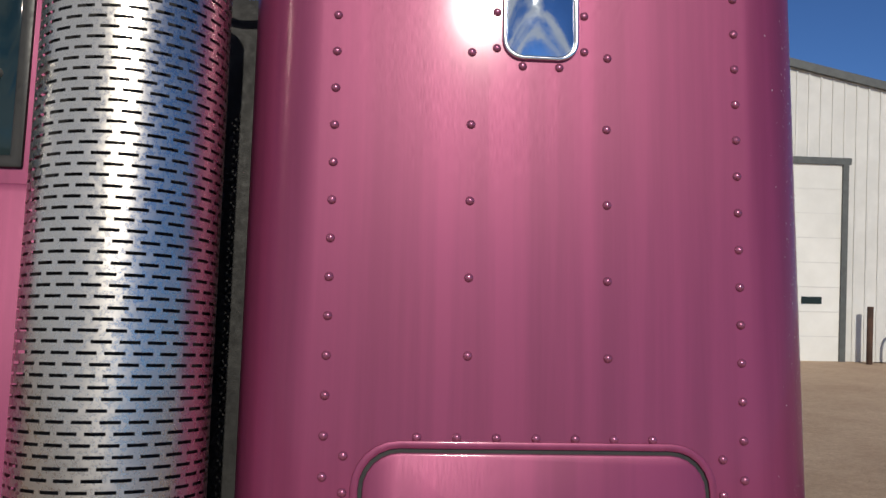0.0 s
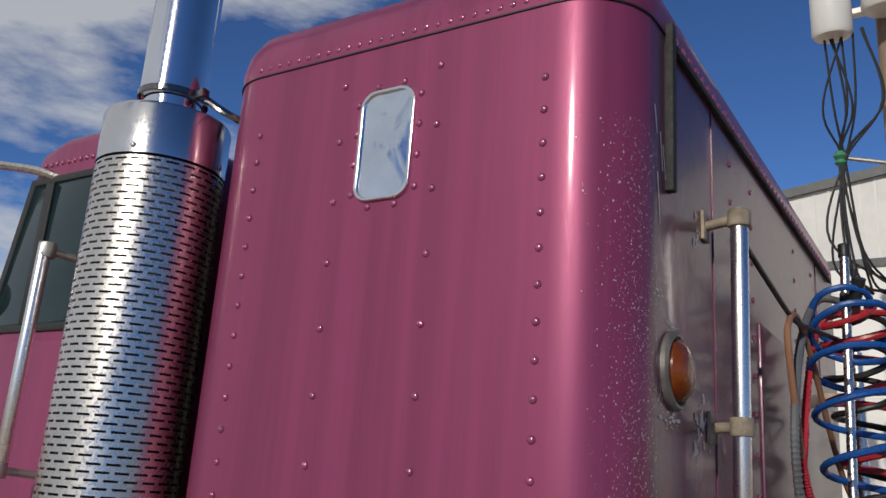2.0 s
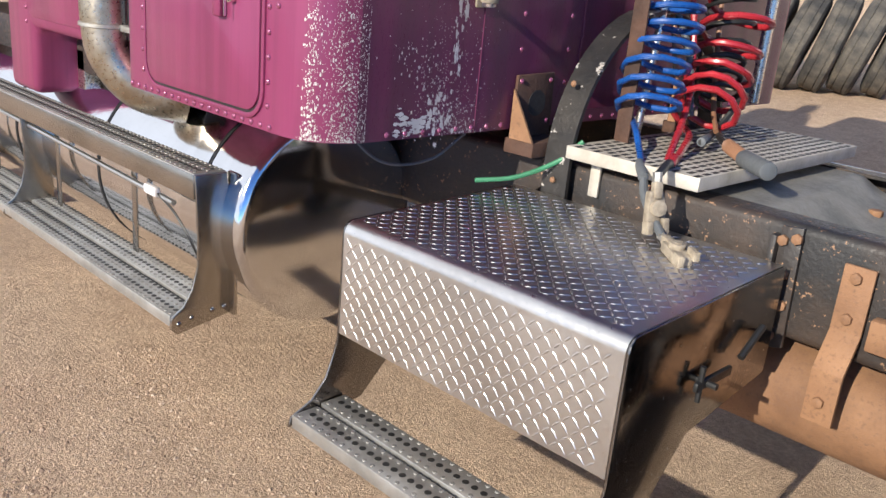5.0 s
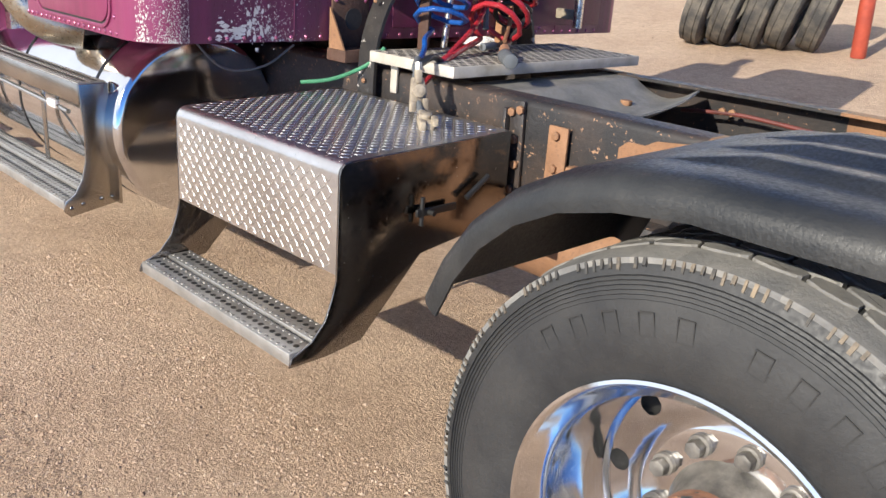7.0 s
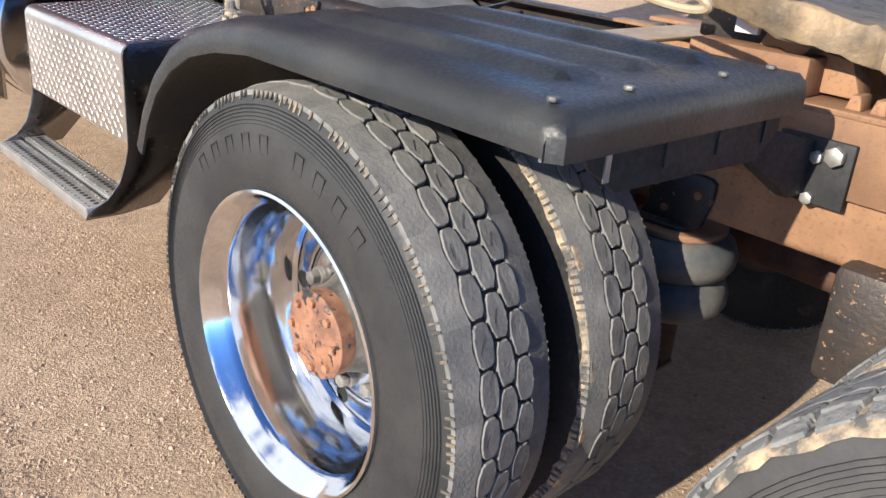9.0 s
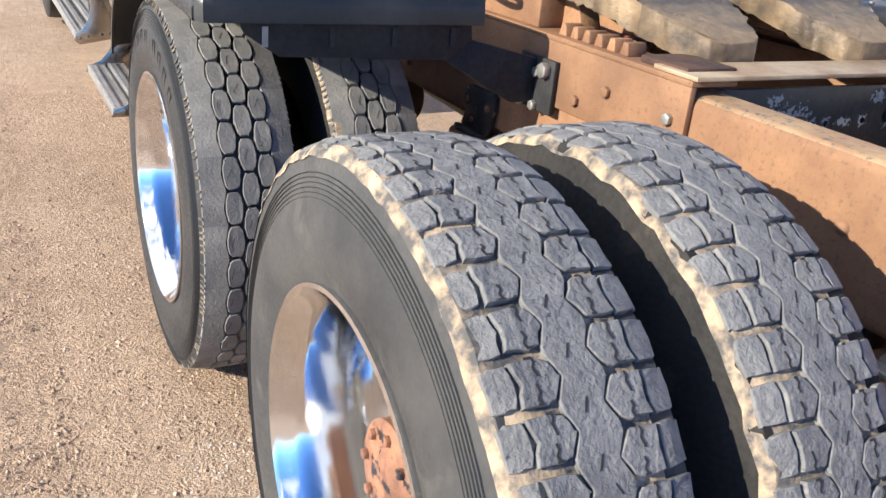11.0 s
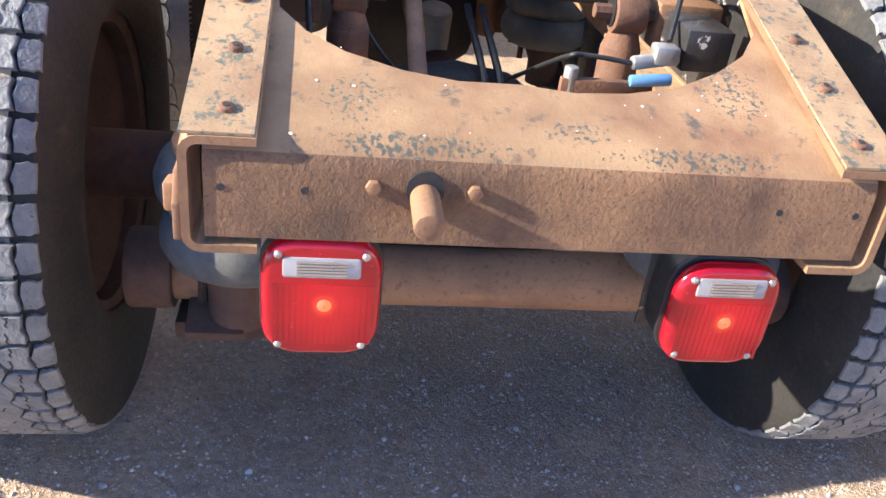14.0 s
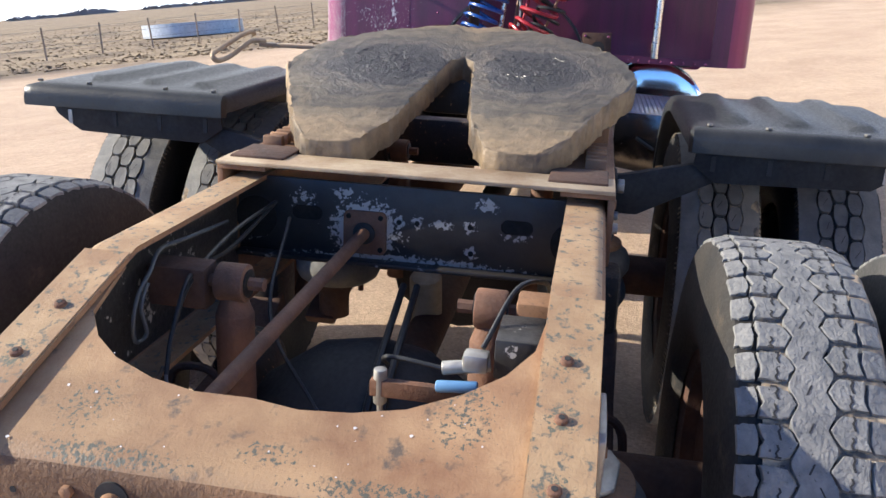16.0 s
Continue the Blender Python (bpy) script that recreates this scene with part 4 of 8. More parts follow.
    part("front_wing", extrude(out, "y", -1.15, -0.75, bevel=0.04, seg=3), PURPLE, truck, "magenta front wing")
    part("bonnet", boxbm(-1.5, 1.68, -1.03, 1.03, 1.2, 1.885, 0.12, 4), PURPLE, truck, "long magenta bonnet")
    part("cab_boot", boxbm(2.455, 2.66, -0.80, 0.80, 1.12, 2.44, 0.02), FLATBLACK, truck, "black rubber boot between cab and sleeper")
    part("cab_floor", boxbm(0.6, 2.7, -0.95, 0.95, 0.98, 1.12, 0.01), BLACK_RUST, truck, "dark cab underside")


cab()


def exhaust():
    cx, cy, r = 2.478, -1.138, 0.1435
    z0, z1 = 1.435, 2.350
    p, row = 24, 0.0156
    rows = int((z1 - z0) / row)
    vs, fs = [], []
    step = 2 * math.pi / p
    for i in range(rows):
        zs = [z0 + i * row, z0 + i * row + 0.0054, z0 + i * row + 0.0102, z0 + (i + 1) * row]
        for j in range(p):
            a0 = (j + 0.5 * (i % 2)) * step
            angs = [a0, a0 + 0.13 * step, a0 + 0.5 * step, a0 + 0.87 * step, a0 + step]
            n = len(vs)
            for z in zs:
                vs += [(cx + r * math.cos(a), cy + r * math.sin(a), z) for a in angs]
            for q in range(3):
                for c in range(4):
                    if q == 1 and c in (1, 2):
                        continue
                    k = n + q * 5 + c
                    fs.append((k, k + 1, k + 6, k + 5))
    me = bpy.data.meshes.new("heat_shield")
    o = Vector((cx, cy, z0))
    me.from_pydata([tuple(Vector(v) - o) for v in vs], [], fs)
    mb = bmesh.new()
    mb.from_mesh(me)
    bmesh.ops.remove_doubles(mb, verts=mb.verts, dist=0.0002)
    mb.to_mesh(me)
    mb.free()
    finish(me, BRUSHED, 0)
    me.shade_smooth()
    me.normals_split_custom_set_from_vertices([Vector((v.co.x, v.co.y, 0)).normalized() for v in me.vertices])
    shield = new("exhaust_stack", me)
    shield.parent = truck
    shield.location = o - ORIGIN["semi_truck"]
    ORIGIN[shield.name] = o
    shield["label"] = "slotted bright metal exhaust heat shield"
    c = (cx, cy, 0)
    part("shield_top", lathe([(0.142, 2.346), (0.1445, 2.346), (0.1445, 2.462), (0.141, 2.469), (0.13, 2.471), (0.06, 2.474)], c, "z", 48), POLISHED_BAND, shield, "plain polished top band")
    part("shield_bottom", lathe([(0.138, 1.445), (0.1445, 1.44), (0.1445, 1.338), (0.141, 1.331), (0.075, 1.330)], c, "z", 48), POLISHED_BAND, shield, "plain polished bottom band")
    part("muffler", lathe([(0.128, 1.34), (0.128, 2.46)], c, "z", 32), MUFFLER, shield, "sooty muffler inside the shield")
    part("stack_pipe", lathe([(0.068, 2.47), (0.068, 2.525), (0.078, 2.53), (0.078, 3.7), (0.074, 3.7), (0.074, 2.7)], c, "z", 40), CHROME, shield, "tall polished exhaust pipe")
    b = lathe([(0.077, 2.525), (0.0815, 2.527), (0.0815, 2.541), (0.077, 2.543)], c, "z", 40)
    boxbm(cx + 0.075, cx + 0.11, cy - 0.01, cy + 0.012, 2.522, 2.544, 0.002, bm=b)
    tubebm(bend([(cx + 0.085, cy + 0.02, 2.533), (cx + 0.13, cy + 0.06, 2.50), (cx + 0.19, cy + 0.14, 2.47)], 6), 0.009, 8, bm=b)
    part("pipe_clamp", b, STEEL_DK, shield, "dark clamp and stay")
    ex, ey = cx + 0.038, cy + 0.028
    e = bend([(ex, ey, 1.34), (ex, ey, 1.22), (ex + 0.01, ey + 0.015, 1.12), (ex + 0.06, ey + 0.08, 1.03), (ex + 0.13, ey + 0.2, 0.995)], 8)
    part("exhaust_elbow", tubebm(e, 0.076, 28), HEATED, shield, "heat-browned exhaust elbow")
    part("elbow_clamp", lathe([(0.077, 1.20), (0.081, 1.202), (0.081, 1.212), (0.077, 1.214)], (ex, ey, 0), "z", 36), GALV, shield)
    part("stack_bracket", boxbm(cx + 0.1, 2.74, cy + 0.03, cy + 0.06, 1.195, 1.213, 0.003), GALV, shield)
    part("bracket_post", boxbm(cx + 0.1, cx + 0.135, cy + 0.05, cy + 0.085, 1.17, 1.32, 0.003), STEEL_DK, shield)
    screw = meshof("screw", dome(0.007, 0.005), GALV)
    for a in (-65, -150, 20):
        for z in (2.362, 1.425):
            n = Vector((math.cos(radians(a)), math.sin(radians(a)), 0))
            piece("screw", screw, shield, Matrix.Translation(Vector((cx, cy, z)) + n * 0.1445) @ n.to_track_quat("Z", "Y").to_matrix().to_4x4())


exhaust()


def tread_plank(x0, x1, y0, y1, z, parent, label):
    """A folded step tread with raised round punches and dark slots."""
    b = boxbm(x0, x1, y0, y1, z - 0.034, z, 0.003)
    ob = part("step_tread", b, TREADSTEP, parent, label)
    vs = bmesh.new()
    hs = bmesh.new()
    rows = max(2, int((y1 - y0) / 0.019))
    for i in range(int((x1 - x0) / 0.026)):
        for j in range(rows):
            x = x0 + 0.016 + i * 0.026 + (0.013 if j % 2 else 0)
            y = y0 + 0.012 + j * (y1 - y0 - 0.02) / max(1, rows - 1)
            if x > x1 - 0.01:
                continue
            if j % 2 == 0:
                cylbm((x, y, z - 0.002), (x, y, z + 0.0022), 0.0062, 0.005, n=7, bm=vs)
            else:
                cylbm((x, y, z - 0.004), (x, y, z + 0.0012), 0.0082, n=8, bm=hs)
    tagged(part("tread_grip", vs, GRIP, ob, "raised grip punches"), kind="stuff")
    tagged(part("perforation", hs, BLACK_H, ob, "dark punched drain holes"), kind="stuff")
    return ob


def fuel_tank(side):
    s = side
    cy, cz, r = s * 0.710, 0.702, 0.325
    x0, x1 = 0.95, 3.12
    knuckle = [(r - 0.030 + 0.030 * math.cos(radians(a)), x1 - 0.028 + 0.030 * math.sin(radians(a))) for a in range(0, 91, 15)]
    prof = [(0.001, x0 - 0.05), (0.15, x0 - 0.045), (0.26, x0 - 0.02), (0.302, x0), (r, x0 + 0.02), *knuckle, (0.26, x1 + 0.0065), (0.20, x1 + 0.0115), (0.12, x1 + 0.0155), (0.05, x1 + 0.0172), (0.001, x1 + 0.0175)]
    tank = part("fuel_tank", lathe([(a, h) for a, h in prof], (0, cy, cz), "x", 72), CHROME, truck, "polished cylindrical fuel tank", smooth=40)
    for x in (1.45, 2.20, 2.86):
        b = lathe([(r + 0.001, x - 0.045), (r + 0.006, x - 0.045), (r + 0.006, x + 0.045), (r + 0.001, x + 0.045)], (0, cy, cz), "x", 72)
        part("tank_strap", b, CHROME, tank, "polished tank strap")
        b = lathe([(r + 0.0012, x + 0.046), (r + 0.0025, x + 0.046), (r + 0.0025, x + 0.053), (r + 0.0012, x + 0.053)], (0, cy, cz), "x", 72)
        part("strap_rubber", b, BLACK_H, tank)
    part("filler_cap", cylbm((2.45, cy - s * -0.03, cz + 0.29), (2.45, cy + s * 0.03, cz + 0.335), 0.05, n=28, bevel=0.006), SATIN, tank, "round filler cap")
    b = boxbm(1.9, 1.96, cy + s * 0.10, cy + s * 0.24, cz + 0.16, cz + 0.36, 0.004)
    part("tank_bracket", b, BRUSHED, tank)
    return tank


fuel_tank(-1)
fuel_tank(1)


def tank_steps():
    # end plates with the curved inner cut, upper and lower treads
    def plate(x):
        out = [(-1.0, 0.44), (-1.17, 0.408), (-1.192, 0.43), (-1.185, 0.462), (-1.15, 0.487), (-1.122, 0.535), (-1.106, 0.60), (-1.104, 0.68), (-1.113, 0.862), (-1.012, 0.862)]
        return extrude(out, "x", x - 0.004, x + 0.004, bevel=0.0015)
    step = part("tank_step", plate(3.028), STEPMETAL, truck, "polished two-tread tank step")
    for x in (1.05, 1.75):
        part("end_plate", plate(x), STEPMETAL, step)
    bolt = meshof("bolt", dome(0.008, 0.006), STEEL_DK)
    for yy, zz in ((-1.165, 0.44), (-1.125, 0.45), (-1.06, 0.46), (-1.02, 0.462)):
        piece("bolt", bolt, step, Matrix.Translation((3.033, yy, zz)) @ FACE_R)
    part("end_flange", boxbm(3.022, 3.062, -1.008, -0.996, 0.44, 0.866, 0.003), STEPMETAL, step, "folded end flange")
    for x in (1.32, 1.95, 2.55, 2.96):
        part("hanger_strap", boxbm(x, x + 0.032, -1.066, -1.058, 0.60 if x > 2.9 else 0.50, 0.84, 0.003), STEPMETAL, step)
    part("wire_clip", boxbm(2.70, 2.775, -1.100, -1.080, 0.735, 0.765, 0.006), DECAL_WHITE, step, "white plastic wire clip")
    part("clip_wire", tubebm(bend([(2.77, -1.09, 0.748), (2.86, -1.09, 0.72), (2.93, -1.08, 0.66), (2.95, -1.06, 0.60)], 6), 0.004, 6), BLACK_H, step)
    tread_plank(1.04, 3.022, -1.112, -1.012, 0.866, step, "upper punched step tread")
    part("upper_rail", boxbm(1.04, 3.022, -1.114, -1.105, 0.792, 0.863, 0.003), STEPMETAL, step, "step skirt")
    tread_plank(1.04, 3.022, -1.188, -1.100, 0.466, step, "lower punched step tread")
    tread_plank(1.04, 3.022, -1.088, -1.0, 0.472, step, "lower punched step tread")
    part("step_gap", boxbm(1.04, 3.02, -1.101, -1.087, 0.44, 0.458), BLACK_H, step)
    part("wire_conduit", tubebm([(1.2, -1.075, 0.77), (2.86, -1.085, 0.74)], 0.009, 8), SATIN, step)


tank_steps()


def lozenges(o, u, v, w, h, proud, pitch=0.0215):
    """Raised bars of tread plate over the rectangle o + a*u + b*v, alternating in direction."""
    vs, fs = [], []
    n = u.cross(v).normalized()
    for i in range(int(w / pitch)):
        for j in range(int(h / pitch)):
            a = (i + 0.5) * pitch
            b = (j + 0.5) * pitch
            t = radians(45 if (i + j) % 2 else 135)
            d, e = math.cos(t) * u + math.sin(t) * v, -math.sin(t) * u + math.cos(t) * v
            c = o + a * u + b * v
            k = len(vs)
            vs += [c - d * 0.0122, c + e * 0.0029, c + d * 0.0122, c - e * 0.0029, c - d * 0.0065 + n * proud, c + d * 0.0065 + n * proud]
            fs += [(k, k + 3, k + 4), (k + 3, k + 2, k + 5), (k + 3, k + 5, k + 4), (k + 2, k + 1, k + 5), (k + 1, k, k + 4), (k + 1, k + 4, k + 5)]
    return vs, fs


def battery_box(s):
    x0, x1 = 3.625, 4.387
    ys, yb, z0, z1 = -1.072, -0.48, 0.612, 0.890
    r = 0.032
    out = [(yb, z1 + 0.020), (ys + r, z1)] + [(ys + r - r * math.sin(radians(a)), z1 - r + r * math.cos(radians(a))) for a in (15, 30, 45, 60, 75, 90)] + [(ys, z0), (ys + 0.02, z0), (yb, z0 + 0.05)]
    lid = part("battery_box", extrude(out, "x", x0, x1), TREADPLATE, truck, "bright tread-plate battery box", smooth=30)
    for (o, u, v, w, h, nm) in ((Vector((x0 + 0.008, ys + r, z1)), Vector((1, 0, 0)), Vector((0, yb - ys - r, 0.020)).normalized(), x1 - x0 - 0.012, yb - ys - r - 0.01, 0),
                                (Vector((x0 + 0.008, ys, z0 + 0.004)), Vector((1, 0, 0)), Vector((0, 0, 1)), x1 - x0 - 0.012, z1 - z0 - r, 1)):
        vs, fs = lozenges(o, u, v, w, h, 0.0010 if nm else 0.0018)
        me = bpy.data.meshes.new("tread_pattern")
        me.from_pydata([tuple(q - ORIGIN[lid.name]) for q in vs], [], fs)
        finish(me, TREADPLATE, 0)
        ob = new("tread_pattern", me)
        ob.parent = lid
        tagged(ob, "raised diamond tread pattern", kind="stuff")
    # end plates that run down into the step
    e = [(yb, z1 + 0.019), (ys + r, z1 - 0.001)] + [(ys + r - r * math.sin(radians(a)), z1 - r + r * math.cos(radians(a))) for a in (30, 60, 90)] + [(ys - 0.001, 0.60), (ys - 0.012, 0.555), (ys - 0.032, 0.50), (ys - 0.07, 0.455), (-1.20, 0.428), (-1.208, 0.405), (-1.10, 0.405), (-0.99, 0.42), (-0.80, 0.615), (yb, 0.66)]
    for x, m, lb in ((x1 + 0.004, STEEL_DK, "dark polished end plate"), (x0 - 0.004, STEEL_DK, "")):
        part("end_plate", extrude(e, "x", x - 0.003, x + 0.003, bevel=0.001), m, lid, lb)
    tread_plank(x0 + 0.002, x1 - 0.002, -1.202, -1.128, 0.438, lid, "punched box step")
    tread_plank(x0 + 0.002, x1 - 0.002, -1.118, -1.045, 0.443, lid, "punched box step")
    part("step_gap", boxbm(x0 + 0.003, x1 - 0.003, -1.13, -1.116, 0.41, 0.428), BLACK_H, lid)
    # hold-down bolt and clip on the rear end
    b = cylbm((x1 + 0.006, -0.80, 0.735), (x1 + 0.05, -0.80, 0.735), 0.007, n=10)
    boxbm(x1 + 0.02, x1 + 0.03, -0.84, -0.70, 0.725, 0.745, 0.003, bm=b)
    cylbm((x1 + 0.025, -0.82, 0.70), (x1 + 0.025, -0.82, 0.775), 0.006, n=8, bm=b)
    cylbm((x1 + 0.025, -0.66, 0.75), (x1 + 0.025, -0.58, 0.80), 0.008, n=8, bm=b)
    part("hold_down", b, BLACK_H, lid, "dark hold-down rod and clip")
    return lid


battery_box(-1)
mir = battery_box(-1)
mir.matrix_basis = Matrix.Diagonal((1, -1, 1, 1))


# ---------- chassis ----------
RT, RD = 0.995, 0.265


def frame_rail(s):
    """C-section rail, tapered at the tail."""
    y0, y1 = s * 0.430, s * 0.345
    t = 0.010
    R = 0.022

    def section(zt, zb):
        pts = [(y1, zt)]
        for k in range(5):
            a = radians(90 * k / 4)
            pts.append((y0 - s * R + s * R * math.sin(a), zt - R + R * math.cos(a)))
        for k in range(5):
            a = radians(90 * k / 4)
            pts.append((y0 - s * R + s * R * math.cos(a), zb + R - R * math.sin(a)))
        pts += [(y1, zb), (y1, zb + t)]
        r = R - t
        for k in range(4):
            a = radians(90 * k / 3)
            pts.append((y0 - s * R + s * r * math.sin(a), zb + R - r * math.cos(a)))
        for k in range(4):
            a = radians(90 * k / 3)
            pts.append((y0 - s * R + s * r * math.cos(a), zt - R + r * math.sin(a)))
        return pts + [(y1, zt - t)]

    def web(xa, xb, m, nm, lb):
        def zt(x):
            return RT if x <= 7.07 else RT + (x - 7.07) * (0.868 - RT) / 0.425

        def zb(x):
            return RT - RD if x <= 7.07 else RT - RD + (x - 7.07) * (0.722 - RT + RD) / 0.425
        b = bmesh.new()
        rings = [[b.verts.new((x, p[0], p[1])) for p in section(zt(x), zb(x))] for x in [xa] + [x for x in (7.07,) if xa < x < xb] + [xb]]
        for r0, r1 in zip(rings, rings[1:]):
            for k in range(len(r0)):
                b.faces.new((r0[k], r0[(k + 1) % len(r0)], r1[(k + 1) % len(r0)], r1[k]))
        b.faces.new(rings[0])
        b.faces.new(rings[-1][::-1])
        bmesh.ops.recalc_face_normals(b, faces=b.faces)
        return part(nm, b, m, truck, lb)
    web(0.2, 4.95, BLACK_RUST, "frame_rail", "flaking black frame rail")
    rear = web(4.95, 7.495, RUST, "frame_rail", "rust-orange rear frame rail with tapered tail")
    # every up-facing face of the rail takes the paler rust
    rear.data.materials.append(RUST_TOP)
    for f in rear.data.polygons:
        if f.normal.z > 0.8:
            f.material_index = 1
    return rear


rails = {s: frame_rail(s) for s in (-1, 1)}
hexm = meshof("bolt", hexhead(0.013, 0.011), RUST)
hexg = meshof("bolt", hexhead(0.013, 0.012), GALV)
TILT = math.atan2(RT - 0.868, 0.425)
nub_me = meshof("rivet", lathe([(0.0155, -0.002), (0.0145, 0.0015), (0.0095, 0.003), (0.0085, 0.0085), (0.0065, 0.010), (0.0, 0.010)], (0, 0, 0), "z", 20), RUST_RED)
nub_hole_me = meshof("rivet_hole", cylbm((0, 0, 0.004), (0, 0, 0.0108), 0.0042, n=12), MUFFLER)
for s in (-1, 1):
    for x in (7.234, 7.342, 7.453):
        z = RT - (x - 7.07) * math.tan(TILT)
        lay = Matrix.Translation((x, s * 0.381, z)) @ Matrix.Rotation(TILT, 4, "Y")
        piece("rivet", nub_me, rails[s], lay)
        piece("rivet_hole", nub_hole_me, rails[s], lay)
    out = [(7.09, RT - 0.004), (7.494, 0.873), (7.494, 0.8695), (7.09, RT - 0.0075)]
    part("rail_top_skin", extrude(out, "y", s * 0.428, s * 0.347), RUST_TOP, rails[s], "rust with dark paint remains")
    out = [(6.50, 0.745), (7.07, 0.745), (7.40, 0.742), (7.40, 0.872), (7.07, 0.968), (6.50, 0.968)]
    part("inner_web", extrude(out, "y", s * 0.4195, s * 0.4165), BLACK, rails[s], "flaking black paint inside the rail")
    for x, z in ((6.906, 0.875), (5.1, 0.88), (5.3, 0.80), (6.65, 0.8)):
        piece("rivet", rust_rivet_me, rails[s], Matrix.Translation((x, s * 0.430, z)) @ (FACE_L if s < 0 else FACE_L.inverted()))

# tail crossmember: folded plate with a concave front edge
b = bmesh.new()
ARC = [(-0.404, 7.06), (-0.350, 7.10), (-0.337, 7.22), (-0.30, 7.27), (-0.25, 7.308), (-0.18, 7.338), (-0.11, 7.353), (-0.03, 7.352), (0.04, 7.362), (0.11, 7.356), (0.18, 7.338), (0.25, 7.298), (0.30, 7.255), (0.335, 7.20), (0.350, 7.10), (0.402, 7.06)]


def top_z(x):
    return RT - 0.012 - (x - 7.07) * math.tan(TILT)


fr = [b.verts.new((x, y, top_z(x))) for y, x in ARC]
bk = [b.verts.new((7.460, y, top_z(7.460))) for y, x in ARC]
folds = [[b.verts.new((x1, y, top_z(7.478) - d)) for y, x in ARC] for x1, d in ((7.470, -0.001), (7.479, 0.005), (7.486, 0.012), (7.490, 0.021))]
ed = [b.verts.new((7.492, y, top_z(7.478) - 0.032)) for y, x in ARC]
dn = [b.verts.new((7.492, y, 0.742)) for y, x in ARC]
for r0, r1 in ((fr, bk), (bk, folds[0]), *zip(folds, folds[1:]), (folds[-1], ed), (ed, dn)):
    for i in range(len(ARC) - 1):
        b.faces.new((r0[i], r0[i + 1], r1[i + 1], r1[i]))
bmesh.ops.recalc_face_normals(b, faces=b.faces)
bmesh.ops.solidify(b, geom=b.faces[:], thickness=0.008)
cross = part("tail_crossmember", b, RUST_TAIL, truck, "rusted folded tail crossmember with a rounded cut-out", smooth=50)
# rear-facing faces take the darker, more pitted rust
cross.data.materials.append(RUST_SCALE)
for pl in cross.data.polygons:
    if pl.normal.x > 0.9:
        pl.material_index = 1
b = cylbm((7.45, -0.155, 0.808), (7.560, -0.155, 0.801), 0.0175, n=24, bevel=0.003)
part("tow_pin", b, RUST, cross, "rusted tow pin through the crossmember")
part("pin_hole", cylbm((7.4, -0.155, 0.813), (7.4945, -0.155, 0.815), 0.0225, n=28), MUFFLER, cross, "dark hole round the pin")
for y, z in ((-0.215, 0.816), (-0.097, 0.815)):
    piece("bolt", hexm, cross, Matrix.Translation((7.4915, y, z)) @ FACE_R @ Matrix.Scale(0.72, 4))
hole_me = meshof("hole", cylbm((0, 0, -0.004), (0, 0, 0.0008), 0.0046, n=12), MUFFLER)
for y in (-0.385, -0.292, 0.283, 0.384):
    piece("bolt_hole", hole_me, cross, Matrix.Translation((7.492, y, 0.806)) @ FACE_R)

# pale flecks and dark paint remains on the tail
rng = random.Random(31)
vs, fs = [], []
for k in range(26):
    x, y = rng.uniform(7.30, 7.47), rng.uniform(-0.33, 0.33)
    edge = 7.352 - 1.1 * y * y
    if x < edge + 0.02:
        continue
    q = rng.choice((0.001, 0.0014, 0.0026))
    n = len(vs)
    for j in range(6):
        dx, dy = q * rng.uniform(0.7, 1.3) * math.cos(1.047 * j), q * rng.uniform(0.7, 1.3) * math.sin(1.047 * j)
        vs.append((x + dx, y + dy, top_z(x + dx) + 0.0012))
    fs.append(tuple(range(n, n + 6)))
o = ORIGIN[cross.name]
shed_paint(RUST_TAIL, (0.088, 0.086, 0.066), [(tuple(Vector(c) - o), r, w) for c, r, w in (
    ((7.472, -0.17, 0.87), (0.034, 0.19, 0.1), 0.80), ((7.472, 0.17, 0.87), (0.030, 0.20, 0.1), 0.76), ((7.40, -0.24, 0.89), (0.10, 0.08, 0.1), 0.70),
    ((7.34, 0.26, 0.90), (0.14, 0.08, 0.1), 0.72), ((7.44, 0.03, 0.88), (0.04, 0.09, 0.1), 0.68))], scale=150.0, rough=0.5)
shed_paint(RUST_TOP, (0.115, 0.115, 0.085), [(tuple(Vector((x, sd * 0.381, 0.90)) - o), (0.060, 0.05, 0.2), 0.74) for sd in (-1, 1) for x in (7.234, 7.342, 7.453)], scale=140.0)
me = bpy.data.meshes.new("paint_flecks")
me.from_pydata([tuple(Vector(v) - ORIGIN[cross.name]) for v in vs], [], fs)
finish(me, DECAL_WHITE, 0)
ob = new("paint_flecks", me)
ob.parent = cross
tagged(ob, "small pale droppings and flecks", kind="stuff")

# taillights
glow = bpy.data.materials.new("lit_bulb")
glow.use_nodes = True
gb = glow.node_tree.nodes["Principled BSDF"]
gb.inputs["Base Color"].default_value = (0.8, 0.05, 0.03, 1)
gb.inputs["Emission Color"].default_value = (1.0, 0.09, 0.03, 1)
gb.inputs["Emission Strength"].default_value = 0.9
# emission in the lens: strongest at one spot, fading outward
ln = LAMP_RED.node_tree.links
lit = LAMP_RED.node_tree.nodes["Principled BSDF"]
tc, dist, fall = nd(LAMP_RED, "ShaderNodeTexCoord"), nd(LAMP_RED, "ShaderNodeVectorMath"), nd(LAMP_RED, "ShaderNodeValToRGB")
dist.operation = "DISTANCE"
dist.inputs[1].default_value = (0.022, 0.004, -0.006)
